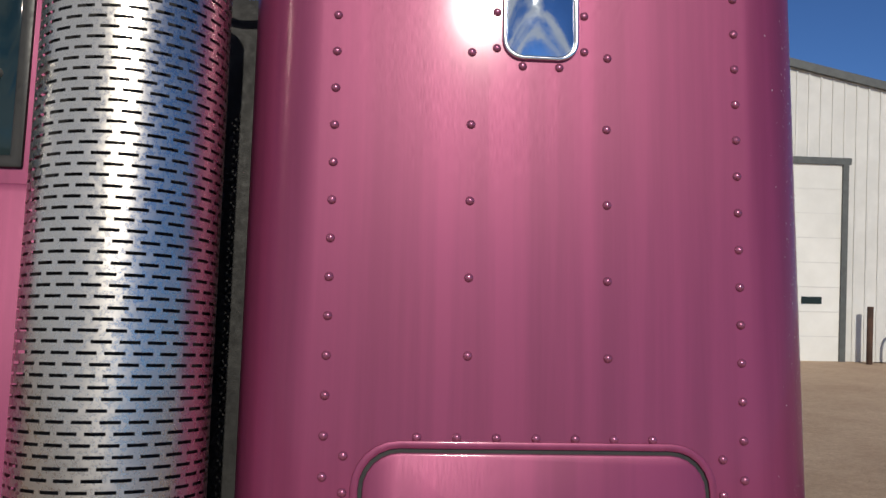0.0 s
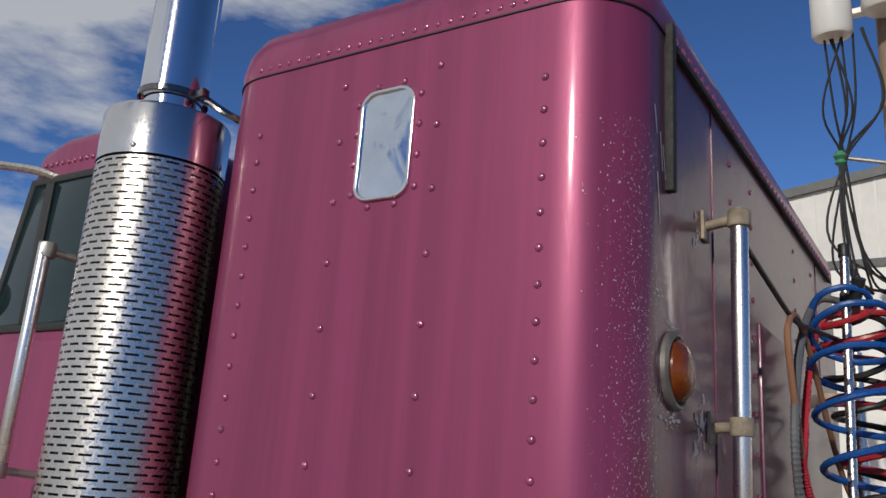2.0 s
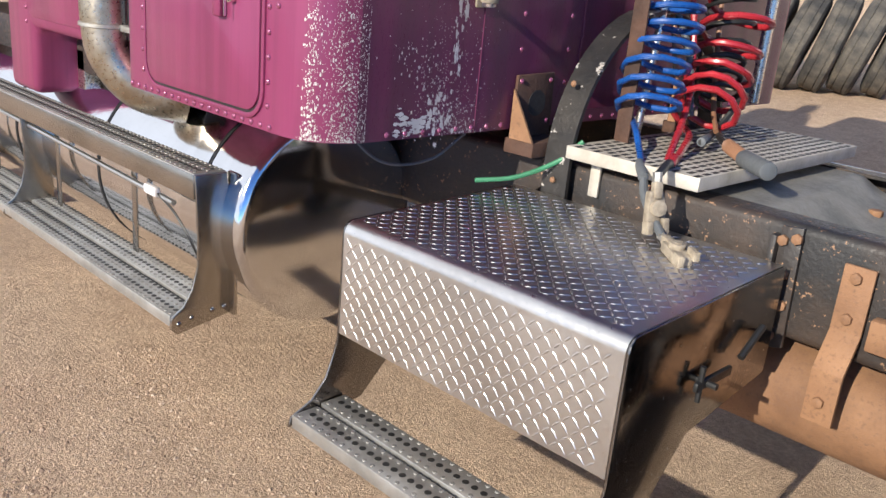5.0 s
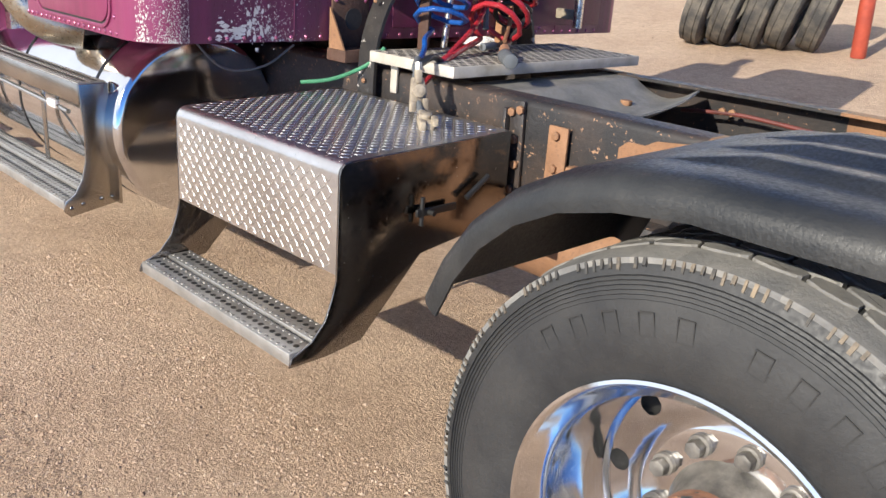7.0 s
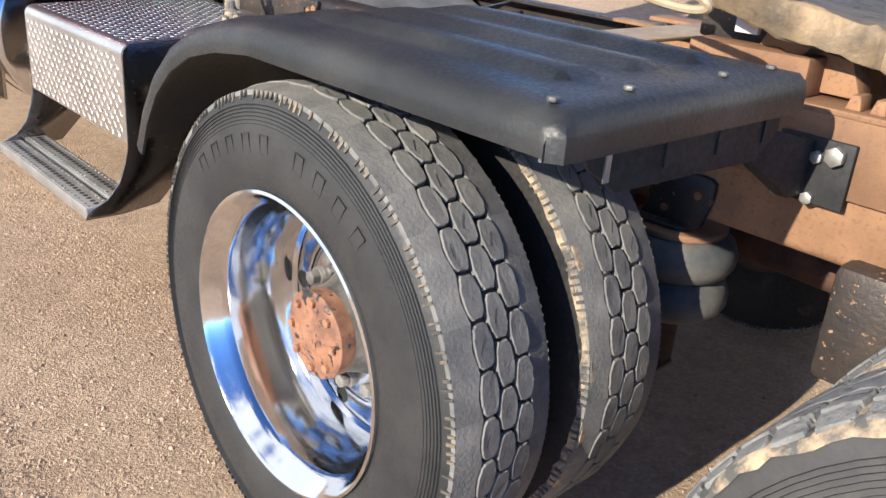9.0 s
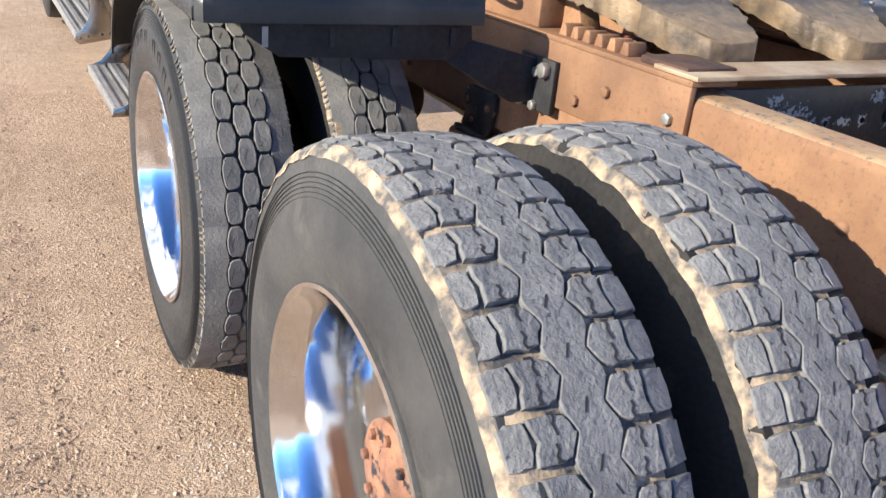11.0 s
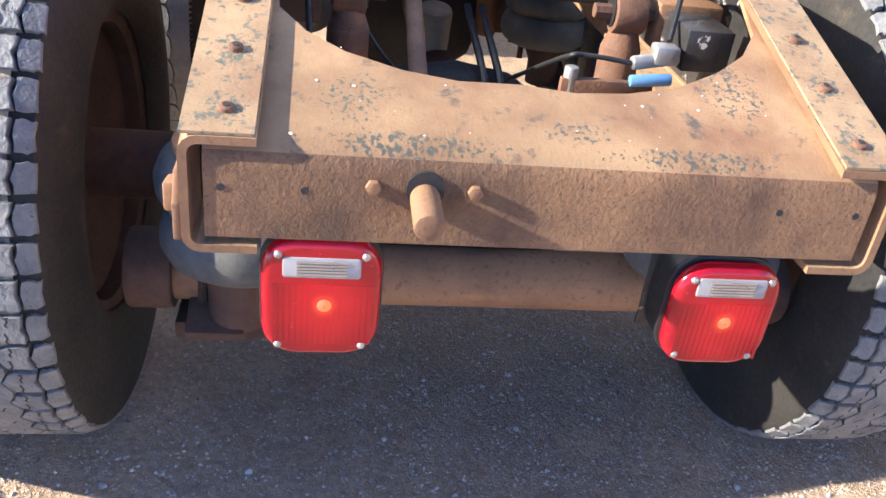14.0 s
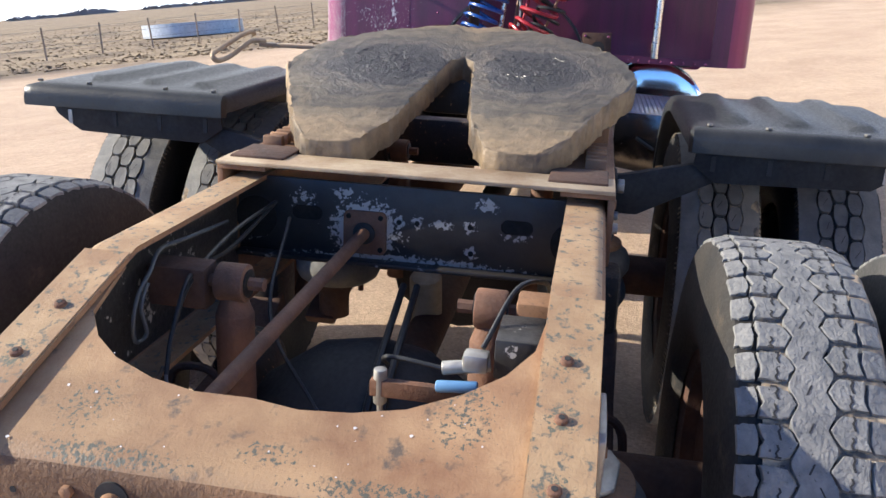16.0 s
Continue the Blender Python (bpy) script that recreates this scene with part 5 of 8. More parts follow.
ln.new(tc.outputs["Object"], dist.inputs[0])
scl = nd(LAMP_RED, "ShaderNodeMath")
scl.operation = "MULTIPLY"
scl.inputs[1].default_value = 10.0
ln.new(dist.outputs["Value"], scl.inputs[0])
ln.new(scl.outputs["Value"], fall.inputs["Fac"])
fall.color_ramp.interpolation = "EASE"
fall.color_ramp.elements[0].position, fall.color_ramp.elements[0].color = 0.03, (1.0, 0.10, 0.03, 1)
fall.color_ramp.elements[1].position, fall.color_ramp.elements[1].color = 0.75, (0.075, 0.0008, 0.0012, 1)
e = fall.color_ramp.elements.new(0.20)
e.color = (0.38, 0.008, 0.008, 1)
ln.new(fall.outputs["Color"], lit.inputs["Emission Color"])
lit.inputs["Emission Strength"].default_value = 0.32
for y0, z0, turn in ((-0.269, 0.656, 0), (0.254, 0.646, 0)):
    hy, hz = 0.073, 0.085 if y0 < 0 else 0.078
    o = (7.47, y0, z0)
    house = part("tail_lamp", extrude(roundrect(y0 - hy, y0 + hy, z0 - hz, z0 + hz, 0.044), "x", 7.405 if y0 > 0 else 7.445, 7.462, bevel=0.004), BLACK_H, truck, "square red tail lamp with a bright spot", at=o)
    part("gasket", extrude(roundrect(y0 - hy - 0.003, y0 + hy + 0.003, z0 - hz - 0.003, z0 + hz + 0.003, 0.047), "x", 7.460, 7.468, bevel=0.002), BLACK_H, house)
    part("lens", extrude(roundrect(y0 - hy, y0 + hy, z0 - hz, z0 + hz, 0.044), "x", 7.466, 7.492, bevel=0.013, seg=4), LAMP_RED, house, "red ribbed lens")
    part("reverse_lens", extrude(roundrect(y0 - 0.047, y0 + 0.047, z0 + 0.034, z0 + 0.062, 0.004), "x", 7.490, 7.4945, bevel=0.002), LAMP_CLEAR, house, "clear lens window")
    rb = bmesh.new()
    for i in range(17):
        boxbm(7.4905, 7.4927, y0 - 0.058 + i * 0.0072, y0 - 0.053 + i * 0.0072, z0 - 0.064, z0 + 0.024, bm=rb)
    tagged(part("lens_ribbing", rb, LAMP_RED, house), kind="stuff")
    cb = bmesh.new()
    for i in range(5):
        boxbm(7.494, 7.4957, y0 - 0.030, y0 + 0.030, z0 + 0.039 + i * 0.0042, z0 + 0.0412 + i * 0.0042, bm=cb)
    part("reverse_ribs", cb, SATIN, house)
    # small emissive dot on the lens face
    gl = lathe([(0.009, 0.0), (0.0065, 0.002), (0.001, 0.003)], (7.493, y0 + 0.004, z0 - 0.006), "x", 16)
    part("bulb_glow", gl, glow, house, "small glowing spot on the lens")
    scr = meshof("screw", dome(0.0055, 0.004), GALV)
    for dy in (-0.056, 0.056):
        for dz in (-hz + 0.016, hz - 0.018):
            piece("screw", scr, house, Matrix.Translation((7.491, y0 + dy * 0.93, z0 + dz * 0.96)) @ FACE_R)
    part("lamp_bracket", boxbm(7.405, 7.412, y0 - 0.08, y0 + 0.055, z0 - 0.07, z0 + 0.10, 0.003) if y0 > 0 else extrude([(7.404, z0 + 0.09), (7.444, z0 + 0.09), (7.444, z0 - 0.03), (7.425, z0 - 0.06), (7.404, z0 - 0.02)], "y", y0 - 0.075, y0 - 0.069), GALV if y0 < 0 else BLACK_RUST, house)
# frame-end hanger on the rail and the warning decal
b = extrude([(7.415, 0.735), (7.492, 0.735), (7.492, 0.782), (7.47, 0.815), (7.415, 0.815)], "y", -0.4395, -0.4305, bevel=0.002)
extrude([(7.372, 0.732), (7.425, 0.735), (7.425, 0.775), (7.385, 0.768)], "y", -0.462, -0.4305, bevel=0.004, bm=b)
part("rail_hook", b, RUST, truck, "rusted hook bracket on the rail side")
tl_parent = rails[-1]
dec = part("warning_decal", extrude([(7.046, 0.812), (7.10, 0.812), (7.186, 0.829), (7.203, 0.886), (7.16, 0.893), (7.145, 0.886), (7.12, 0.894), (7.058, 0.893)], "y", -0.4335, -0.4315), DECAL_RED, tl_parent, "torn red warning decal")
rng = random.Random(3)
for r in range(5):
    x = 7.070
    while x < 7.178:
        w = rng.uniform(0.008, 0.02)
        part("print_bar", boxbm(x, min(x + w, 7.184), -0.4345, -0.4336, 0.812 + r * 0.014, 0.818 + r * 0.014), DECAL_WHITE, dec)
        x += w + 0.005
part("print_bar", boxbm(7.075, 7.15, -0.4345, -0.4336, 0.878, 0.888), DECAL_WHITE, dec)

# wheels
SERRATION = mat("dusty_shoulder_rubber", (0.06, 0.058, 0.055), (0.27, 0.21, 0.145), rough=0.9, scale=16, fine=120, bump=0.4, mix=(0.46, 0.68))
DUSTY_TYRE = mat("dusty_tyre_wall", (0.034, 0.035, 0.037), (0.068, 0.066, 0.063), rough=0.66, scale=7, fine=120, bump=0.2, spots=(0.095, 0.088, 0.078), sscale=11, sthr=(0.60, 0.78), srough=0.95, cloud=0.2)
# Inner walls: darker base than the outer walls, with brown mud spots.
INNER_WALL = mat("muddy_inner_tyre_wall", (0.010, 0.0095, 0.0095), (0.026, 0.022, 0.018), rough=0.8, scale=9, fine=120, bump=0.3, spots=(0.07, 0.054, 0.04), sscale=14, sthr=(0.60, 0.72), srough=0.95, cloud=0.3)
RADIUS = {"lug": 0.522, "hex": 0.511}
AX = (5.425, 6.781)
PITCHES = {"lug": 56, "hex": 40}


def mirrored(poly):
    return [(a, -v) for a, v in reversed(poly)]



def tyre_profile(w, r, rim=0.290):
    h = w / 2
    return [(rim, h * 0.78), (rim + 0.012, h * 0.86), (0.335, h * 0.965), (0.375, h), (0.41, h * 0.985), (0.445, h * 0.93), (r - 0.026, h * 0.875), (r - 0.014, h * 0.80),
            (r - 0.012, h * 0.4), (r - 0.011, 0.0)]


def tyre(kind, outer):
    """A tyre round the y axis at the origin, blocks and all, with its outer wall towards -y."""
    w = 0.264
    TR = RADIUS[kind]
    half = tyre_profile(w, TR)
    prof = [(r, -h) for r, h in half] + [(r, h) for r, h in reversed(half[:-1])]
    carcass = lathe(prof, (0, 0, 0), "y", 96)
    n = PITCHES[kind]
    # each column: outline of one pitch (share of the pitch, place across the tread) and its shift round the tyre
    if kind == "lug":
        cols = [([(0.12, -0.1085), (0.86, -0.1085), (0.90, -0.100), (0.89, -0.0835), (0.50, -0.0790), (0.09, -0.0830), (0.08, -0.098)], 0.0),
                ([(0.08, -0.0785), (0.50, -0.0742), (0.90, -0.0785), (0.915, -0.050), (0.86, -0.038), (0.55, -0.0265), (0.47, -0.0265), (0.13, -0.038), (0.075, -0.048)], 0.0),
                (-0.0340, -0.0215, 0.0),
                ([(0.08, 0.042), (0.14, 0.032), (0.46, 0.0195), (0.54, 0.0195), (0.87, 0.032), (0.915, 0.041), (0.91, 0.0722), (0.5, 0.0680), (0.08, 0.0722)], 0.42),
                ([(0.08, 0.0768), (0.50, 0.0725), (0.90, 0.0768), (0.91, 0.100), (0.86, 0.1085), (0.12, 0.1085), (0.07, 0.098)], 0.42)]
    else:
        long_hex = [(0.035, -0.0095), (0.12, -0.0150), (0.30, -0.0190), (0.5, -0.0205), (0.70, -0.0190), (0.88, -0.0150), (0.965, -0.0095)]
        long_hex = long_hex + [(a, -v) for a, v in reversed(long_hex)]
        cols = [(-0.112, -0.112, 0.0), ([(a, v - 0.041) for a, v in long_hex], 0.0), (long_hex, 0.5), ([(a, v + 0.041) for a, v in long_hex], 0.0), (0.112, 0.112, 0.0)]
    # unbroken ribs as two edges with the same stations
    stations = [k / 16 for k in range(17)]

    def zigzag(u, shift, near, far):
        d = abs(((u - shift) % 1.0) - 0.5) * 2
        return near + (far - near) * min(1.0, max(0.0, (d - 0.06) / 0.76))

    def rib(first):
        if kind == "lug":
            lo = [zigzag(u, 0.0, -0.0240, -0.0355) for u in stations]
            hi = [zigzag(u, 0.42, 0.0168, 0.0290) for u in stations]
        else:
            inner = [0.0645 - 0.0085 * abs(2 * u - 1) ** 1.2 for u in stations]
            lo, hi = ([-0.112] * 17, [-v for v in inner]) if first < 0 else (inner, [0.112] * 17)
        return list(zip(stations, lo)) + list(zip(reversed(stations), reversed(hi)))

    cols = [(rib(c[0]) if isinstance(c[0], float) else c[0], c[-1]) for c in cols]
    da = 2 * math.pi / n

    def at(rad, turn, yy):
        dr = 0.010 * max(0.0, (abs(yy) - 0.085) / 0.03)
        return ((rad - dr) * math.cos(turn * da), yy, (rad - dr) * math.sin(turn * da))

    singles = []
    vs, fs, slv, slf = [], [], [], []
    rng = random.Random(7 if kind == "lug" else 8)
    worn, wear = [], 0.0020 if kind == "lug" else 0.0011
    for poly, off in cols:
        fixed = any(p[0] == 0.0 for p in poly)
        if not fixed:
            poly = [p for k, q in enumerate(poly) for r in (poly[(k + 1) % len(poly)],) for p in (q, ((q[0] + r[0]) / 2, (q[1] + r[1]) / 2))]
        worn += [([(a + rng.uniform(-16 * wear, 16 * wear), v + rng.uniform(-wear, wear)) for a, v in poly] if not fixed else poly, off) for k in range(1 if fixed else 4)]
    for poly, off in worn:
        m = len(poly)
        cs, cy = sum(p[0] for p in poly) / m, sum(p[1] for p in poly) / m
        whole = any(p[0] == 0.0 for p in poly)
        top = TR - (0.004 if abs(cy) > 0.08 else 0.001)
        one, faces = [], []
        for rad, sc in ((TR - 0.020, 1.0), (top - 0.0026, 0.985), (top - 0.0007, 0.955), (top, 0.90)):
            for sx, sy in poly:
                turn = off + (sx if whole else cs + (sx - cs) * (1 - (1 - sc) * 0.6))
                one.append(at(rad, turn, cy + (sy - cy) * (1 - (1 - sc) * (0.45 if whole else 0.9))))
        for l in range(3):
            for q in range(m):
                if whole and {poly[q][0], poly[(q + 1) % m][0]} in ({0.0}, {1.0}):
                    continue
                faces.append((l * m + q, l * m + (q + 1) % m, (l + 1) * m + (q + 1) % m, (l + 1) * m + q))
        if whole:
            faces += [(3 * m + q, 3 * m + q + 1, 4 * m - 2 - q, 4 * m - 1 - q) for q in range(m // 2 - 1)]
        else:
            faces.append(tuple(3 * m + q for q in range(m)))
        q = bmesh.new()
        qv = [q.verts.new(v) for v in one]
        for f in faces:
            q.faces.new([qv[i] for i in f])
        bmesh.ops.recalc_face_normals(q, faces=q.faces)
        if sum(f.normal.dot(Vector((f.calc_center_median().x, 0, f.calc_center_median().z))) * f.calc_area() for f in q.faces) < 0:
            bmesh.ops.reverse_faces(q, faces=q.faces)
        singles.append((q, whole))
        for i in range(n):
            if not whole and i % 4 != (len(singles) + i // 7) % 4:
                continue
            c, sn, k = math.cos(i * da), math.sin(i * da), len(vs)
            vs += [(x * c - z * sn, y, x * sn + z * c) for x, y, z in one]
            fs += [tuple(k + v for v in f) for f in faces]
    # worn sipes: short dark cuts that run round the tyre

    def cut(line, wide, rad):
        for (s0, y0), (s1, y1) in zip(line, line[1:]):
            k = len(slv)
            slv.extend((at(rad, s0, y0 - wide), at(rad, s0, y0 + wide), at(rad, s1, y1 + wide), at(rad, s1, y1 - wide)))
            slf.append((k, k + 1, k + 2, k + 3))

    for i in range(n):
        if kind == "lug":
            for yc, off in ((-0.053, 0.0), (0.048, 0.42)):
                e = rng.uniform(-0.003, 0.003)
                if rng.random() < 0.9:
                    cut([(i + off + 0.07, yc + e), (i + off + 0.20, yc + e - 0.003), (i + off + 0.30, yc + e + 0.001), (i + off + rng.uniform(0.36, 0.48), yc + e - 0.001)], 0.0017, TR - 0.0002)
                if rng.random() < 0.9:
                    cut([(i + off + rng.uniform(0.52, 0.62), yc + e + 0.004), (i + off + 0.74, yc + e + 0.001), (i + off + 0.83, yc + e + 0.004), (i + off + 0.93, yc + e + 0.002)], 0.0017, TR - 0.0002)
                # stubs of the worn-down cuts at the block's ends
                for u in (0.07, 0.89):
                    if rng.random() < 0.8:
                        cut([(i + off + u, yc + e * 2), (i + off + u + 0.05, yc + e * 2 + 0.001)], rng.uniform(0.0028, 0.0045), TR - 0.0001)
            cut([(i + 0.78, -0.012 + rng.uniform(-0.002, 0.002)), (i + 1.05, -0.004)], 0.0015, TR - 0.0002)
            if rng.random() < 0.5:
                cut([(i + 0.30, 0.010), (i + 0.52, 0.003)], 0.0014, TR - 0.0002)
        else:
            for yc, off in ((-0.042, 0.0), (0.0, 0.5), (0.042, 0.0)):
                if rng.random() < 0.6:
                    cut([(i + off + 0.35, yc - 0.010), (i + off + 0.65, yc + rng.uniform(-0.006, 0.006))], 0.0008, TR - 0.0002)
    teeth = None
    if kind == "hex":
        # fine dusty teeth along the shoulder edge
        tv, tf = [], []
        for i in range(n * 5):
            for side in (-1, 1):
                if rng.random() < 0.18:
                    continue
                k, low = len(tv), rng.uniform(0.022, 0.032)
                wide = rng.uniform(0.24, 0.40)
                for turn in (i / 5, (i + wide) / 5):
                    for rad, yy in ((TR - low, 0.1190), (TR - 0.012, 0.1130), (TR - 0.014, 0.108)):
                        tv.append((rad * math.cos(turn * da), side * yy, rad * math.sin(turn * da)))
                    tv.append(((TR - 0.034) * math.cos(turn * da), side * 0.110, (TR - 0.034) * math.sin(turn * da)))
                tf += [(k, k + 1, k + 5, k + 4), (k + 1, k + 2, k + 6, k + 5), (k, k + 3, k + 2, k + 1), (k + 4, k + 5, k + 6, k + 7)]
        teeth = bpy.data.meshes.new("shoulder_serration")
        teeth.from_pydata(tv, [], tf)
        finish(teeth, SERRATION, 0)
    dust = None
    if kind == "lug" or not outer:
        # caked dust on the shoulders and the floor of the grooves
        h = w / 2
        band = [(TR - 0.027, h * 0.893), (TR - 0.020, h * 0.87), (TR - 0.012, h * 0.81), (TR - 0.0095, h * 0.55), (TR - 0.009, h * 0.2)]
        g = -1.0 if outer else 1.0
        dust = lathe([(r, g * v) for r, v in band], (0, 0, 0), "y", 128)
        lathe([(r, -g * v) for r, v in reversed(band[3:])], (0, 0, 0), "y", 128, bm=dust)
        for v in dust.verts:
            q = noise.noise(v.co * 33.0)
            k = 1.0 + (0.009 * q - 0.001 if abs(v.co.y) > 0.105 else 0.002 * q) / TR
            v.co.x, v.co.z = v.co.x * k, v.co.z * k
        dust = meshof("tread_dust", dust, DUST, 40)
    me = bpy.data.meshes.new("tread_pattern")
    me.from_pydata(vs, [], fs)
    sip = bpy.data.meshes.new("siping")
    sip.from_pydata(slv, [], slf)
    finish(sip, MUFFLER, 0)
    return carcass, me, sip, dust, singles, teeth


def rim_bm():
    """Deep-dish outer wheel: lip, barrel and disc with hand holes, its face towards -y; the lip lies at y = 0."""
    prof = [(0.300, 0.030), (0.313, 0.008), (0.314, -0.002), (0.308, -0.004), (0.300, 0.004), (0.292, 0.020), (0.280, 0.030), (0.272, 0.050), (0.268, 0.095), (0.262, 0.12), (0.258, 0.175), (0.262, 0.205)]
    return lathe(prof, (0, 0, 0), "y", 96)


def disc_bm(y=0.215, r_out=0.262, holes=10):
    b = bmesh.new()
    n = 120
    hr, hc = 0.024, 0.236
    per = n // holes
    # radii of rings; hand holes are cut as gaps between two rings
    prof = [(r_out, y - 0.010), (0.255, y), (hc + hr, y + 0.003), (hc - hr, y + 0.003), (0.19, y - 0.006), (0.175, y - 0.018), (0.165, y - 0.020), (0.085, y - 0.020)]
    rings = [[b.verts.new((r * math.cos(2 * math.pi * (i + 0.5) / n), h, r * math.sin(2 * math.pi * (i + 0.5) / n))) for i in range(n)] for r, h in prof]
    for q, (r0, r1) in enumerate(zip(rings, rings[1:])):
        for i in range(n):
            j = (i + 1) % n
            if q == 2:
                continue
            b.faces.new((r0[i], r0[j], r1[j], r1[i]))
    # ring of cells round each hand hole
    m = 20
    for h in range(holes):
        ca = 2 * math.pi * h / holes
        cx, cz = hc * math.cos(ca), hc * math.sin(ca)
        lo = h * per - per // 2
        idx = [(lo + k) % n for k in range(per + 1)]
        outer = [rings[2][i] for i in idx] + [rings[3][i] for i in reversed(idx)]
        angs = [math.atan2(v.co.z - cz, v.co.x - cx) for v in outer]
        inner = [b.verts.new((cx + hr * 0.9 * math.cos(a), y + 0.004, cz + hr * 0.9 * math.sin(a))) for a in angs]
        deep = [b.verts.new((cx + hr * 0.86 * math.cos(a), y + 0.022, cz + hr * 0.86 * math.sin(a))) for a in angs]
        c = len(outer)
        for i in range(c):
            j = (i + 1) % c
            b.faces.new((outer[i], outer[j], inner[j], inner[i]))
            b.faces.new((inner[i], inner[j], deep[j], deep[i]))
    bmesh.ops.recalc_face_normals(b, faces=b.faces)
    return b


# Near-black for the drum back and for discs that stand in for dark openings.
DRUM_HOLE_BLACK = mat("black_brake_soot", (0.008, 0.008, 0.008), rough=0.95, bump=0)
RIM_Y = -1.231
YO, YI = -1.106, -0.774
protos = {}
nut_bm = cylbm((0, 0, 0), (0, 0, 0.012), 0.021, n=20, bevel=0.002)
cylbm((0, 0, 0.011), (0, 0, 0.032), 0.0165, n=6, bm=nut_bm, bevel=0.002)
nut_me = meshof("lug_nut", nut_bm, HUBCAST)
flange_me = meshof("flange_bolt", hexhead(0.0095, 0.010), FLANGE)


def wheel(kind, x, s, outer):
    """One wheel of a dual pair; s is the side of the truck."""
    yc = s * abs(YO if outer else YI) - (0.034 if s > 0 and x > 6 else 0.0)
    zc = 0.4873
    key = (kind, outer)
    m = Matrix.Translation((x, yc, zc)) @ (Matrix.Rotation(math.pi, 4, "Z") if (s > 0) == outer else Matrix.Identity(4))
    if key not in protos:
        carcass, blocks, sip, dust, singles, teeth = tyre(kind, outer)
        me = bpy.data.meshes.new("drive_wheel")
        carcass.to_mesh(me)
        carcass.free()
        finish(me, INNER_WALL if not outer else RUBBER if kind == "hex" else DUSTY_TYRE, 40)
        finish(blocks, TREAD if kind == "lug" else TREAD_DK, 0)
        protos[key] = (me, blocks, sip, dust, [(meshof("tread_block", q, TREAD if kind == "lug" else TREAD_DK, 0), w) for q, w in singles], teeth)
    me, blocks, sip, dust, singles, teeth = protos[key]
    ob = new("drive_wheel", me)
    ob.parent = truck
    ob.matrix_basis = Matrix.Translation(-ORIGIN["semi_truck"]) @ m
    ORIGIN[ob.name] = Vector((x, yc, zc))
    ob["label"] = ("outer" if outer else "inner") + (" dual tyre with worn block tread and tan dust" if kind == "lug" else " dual tyre with dark long-hexagon tread")
    if s < 0:
        n = PITCHES[kind]
        for i in range(n):
            for k, (q, w) in enumerate(singles):
                if not w and i % 4 != (k + 1 + i // 7) % 4:
                    continue
                t = new("tread_block", q)
                t.parent = ob
                t.matrix_basis = Matrix.Rotation(-2 * math.pi * i / n, 4, "Y")
    else:
        t = new("tread_pattern", blocks)
        t.parent = ob
        tagged(t, kind="stuff")
    if dust:
        t = new("tread_dust", dust)
        t.parent = ob
        t["label"] = "tan dust caked in the grooves"
    if sip:
        t = new("siping", sip)
        t.parent = ob
        tagged(t, kind="stuff")
    if teeth:
        t = new("shoulder_serration", teeth)
        t.parent = ob
        tagged(t, "fine dusty serration along the tyre shoulder", kind="stuff")
    if outer:
        def sub(nm, bm, mt, lb="", sm=35):
            q = new(nm, meshof(nm, bm, mt, sm))
            q.parent = ob
            if lb:
                q["label"] = lb
            return q
        dy = RIM_Y - YO
        if ("rim", 0) not in protos:
            b = rim_bm()
            bmesh.ops.translate(b, vec=(0, dy, 0), verts=b.verts)
            protos[("rim", 0)] = meshof("rim", b, CHROME, 30)
            b = disc_bm()
            bmesh.ops.translate(b, vec=(0, dy, 0), verts=b.verts)
            protos[("disc", 0)] = meshof("wheel_disc", b, CHROME, 30)
            b = lathe([(0.118, 0.20), (0.105, 0.175), (0.094, 0.14), (0.090, 0.118), (0.088, 0.105)], (0, dy, 0), "y", 40)
            protos[("hub", 0)] = meshof("hub", b, HUBCAST, 35)
            b = lathe([(0.092, 0.125), (0.094, 0.090), (0.087, 0.085), (0.050, 0.084), (0.040, 0.078), (0.001, 0.077)], (0, dy, 0), "y", 40)
            protos[("flange", 0)] = meshof("axle_flange", b, FLANGE, 35)
            b = lathe([(0.262, 0.225), (0.23, 0.24), (0.001, 0.245)], (0, dy, 0), "y", 40)
            protos[("back", 0)] = meshof("brake_drum", b, DRUM_HOLE_BLACK, 35)
        for nm, lb in (("rim", "polished deep-dish rim"), ("disc", "polished wheel disc with hand holes"), ("hub", "dusty cast hub"), ("flange", "rusted axle flange"), ("back", "dark brake drum")):
            q = new({"disc": "wheel_disc", "flange": "axle_flange", "back": "brake_drum"}.get(nm, nm), protos[(nm, 0)])
            q.parent = ob
            q["label"] = lb
        for i in range(10):
            a = 2 * math.pi * (i + 0.35) / 10
            q = new("lug_nut", nut_me)
            q.parent = ob
            q.matrix_basis = Matrix.Translation((0.143 * math.cos(a), dy + 0.196, 0.143 * math.sin(a))) @ FACE_L
        for i in range(8):
            a = 2 * math.pi * i / 8
            q = new("flange_bolt", flange_me)
            q.parent = ob
            q.matrix_basis = Matrix.Translation((0.073 * math.cos(a), dy + 0.086, 0.073 * math.sin(a))) @ FACE_L
        # raised sidewall writing as plain bars
        if ("mark", 0) not in protos:
            for i in range(9):
                b = bmesh.new()
                a = radians(52 + i * 9.0 + (7.0 if i > 3 else 0.0))
                c = Vector((0.403 * math.cos(a), -0.1308, 0.403 * math.sin(a)))
                mm = Matrix.Translation(c) @ Matrix.Rotation(-a, 4, "Y")
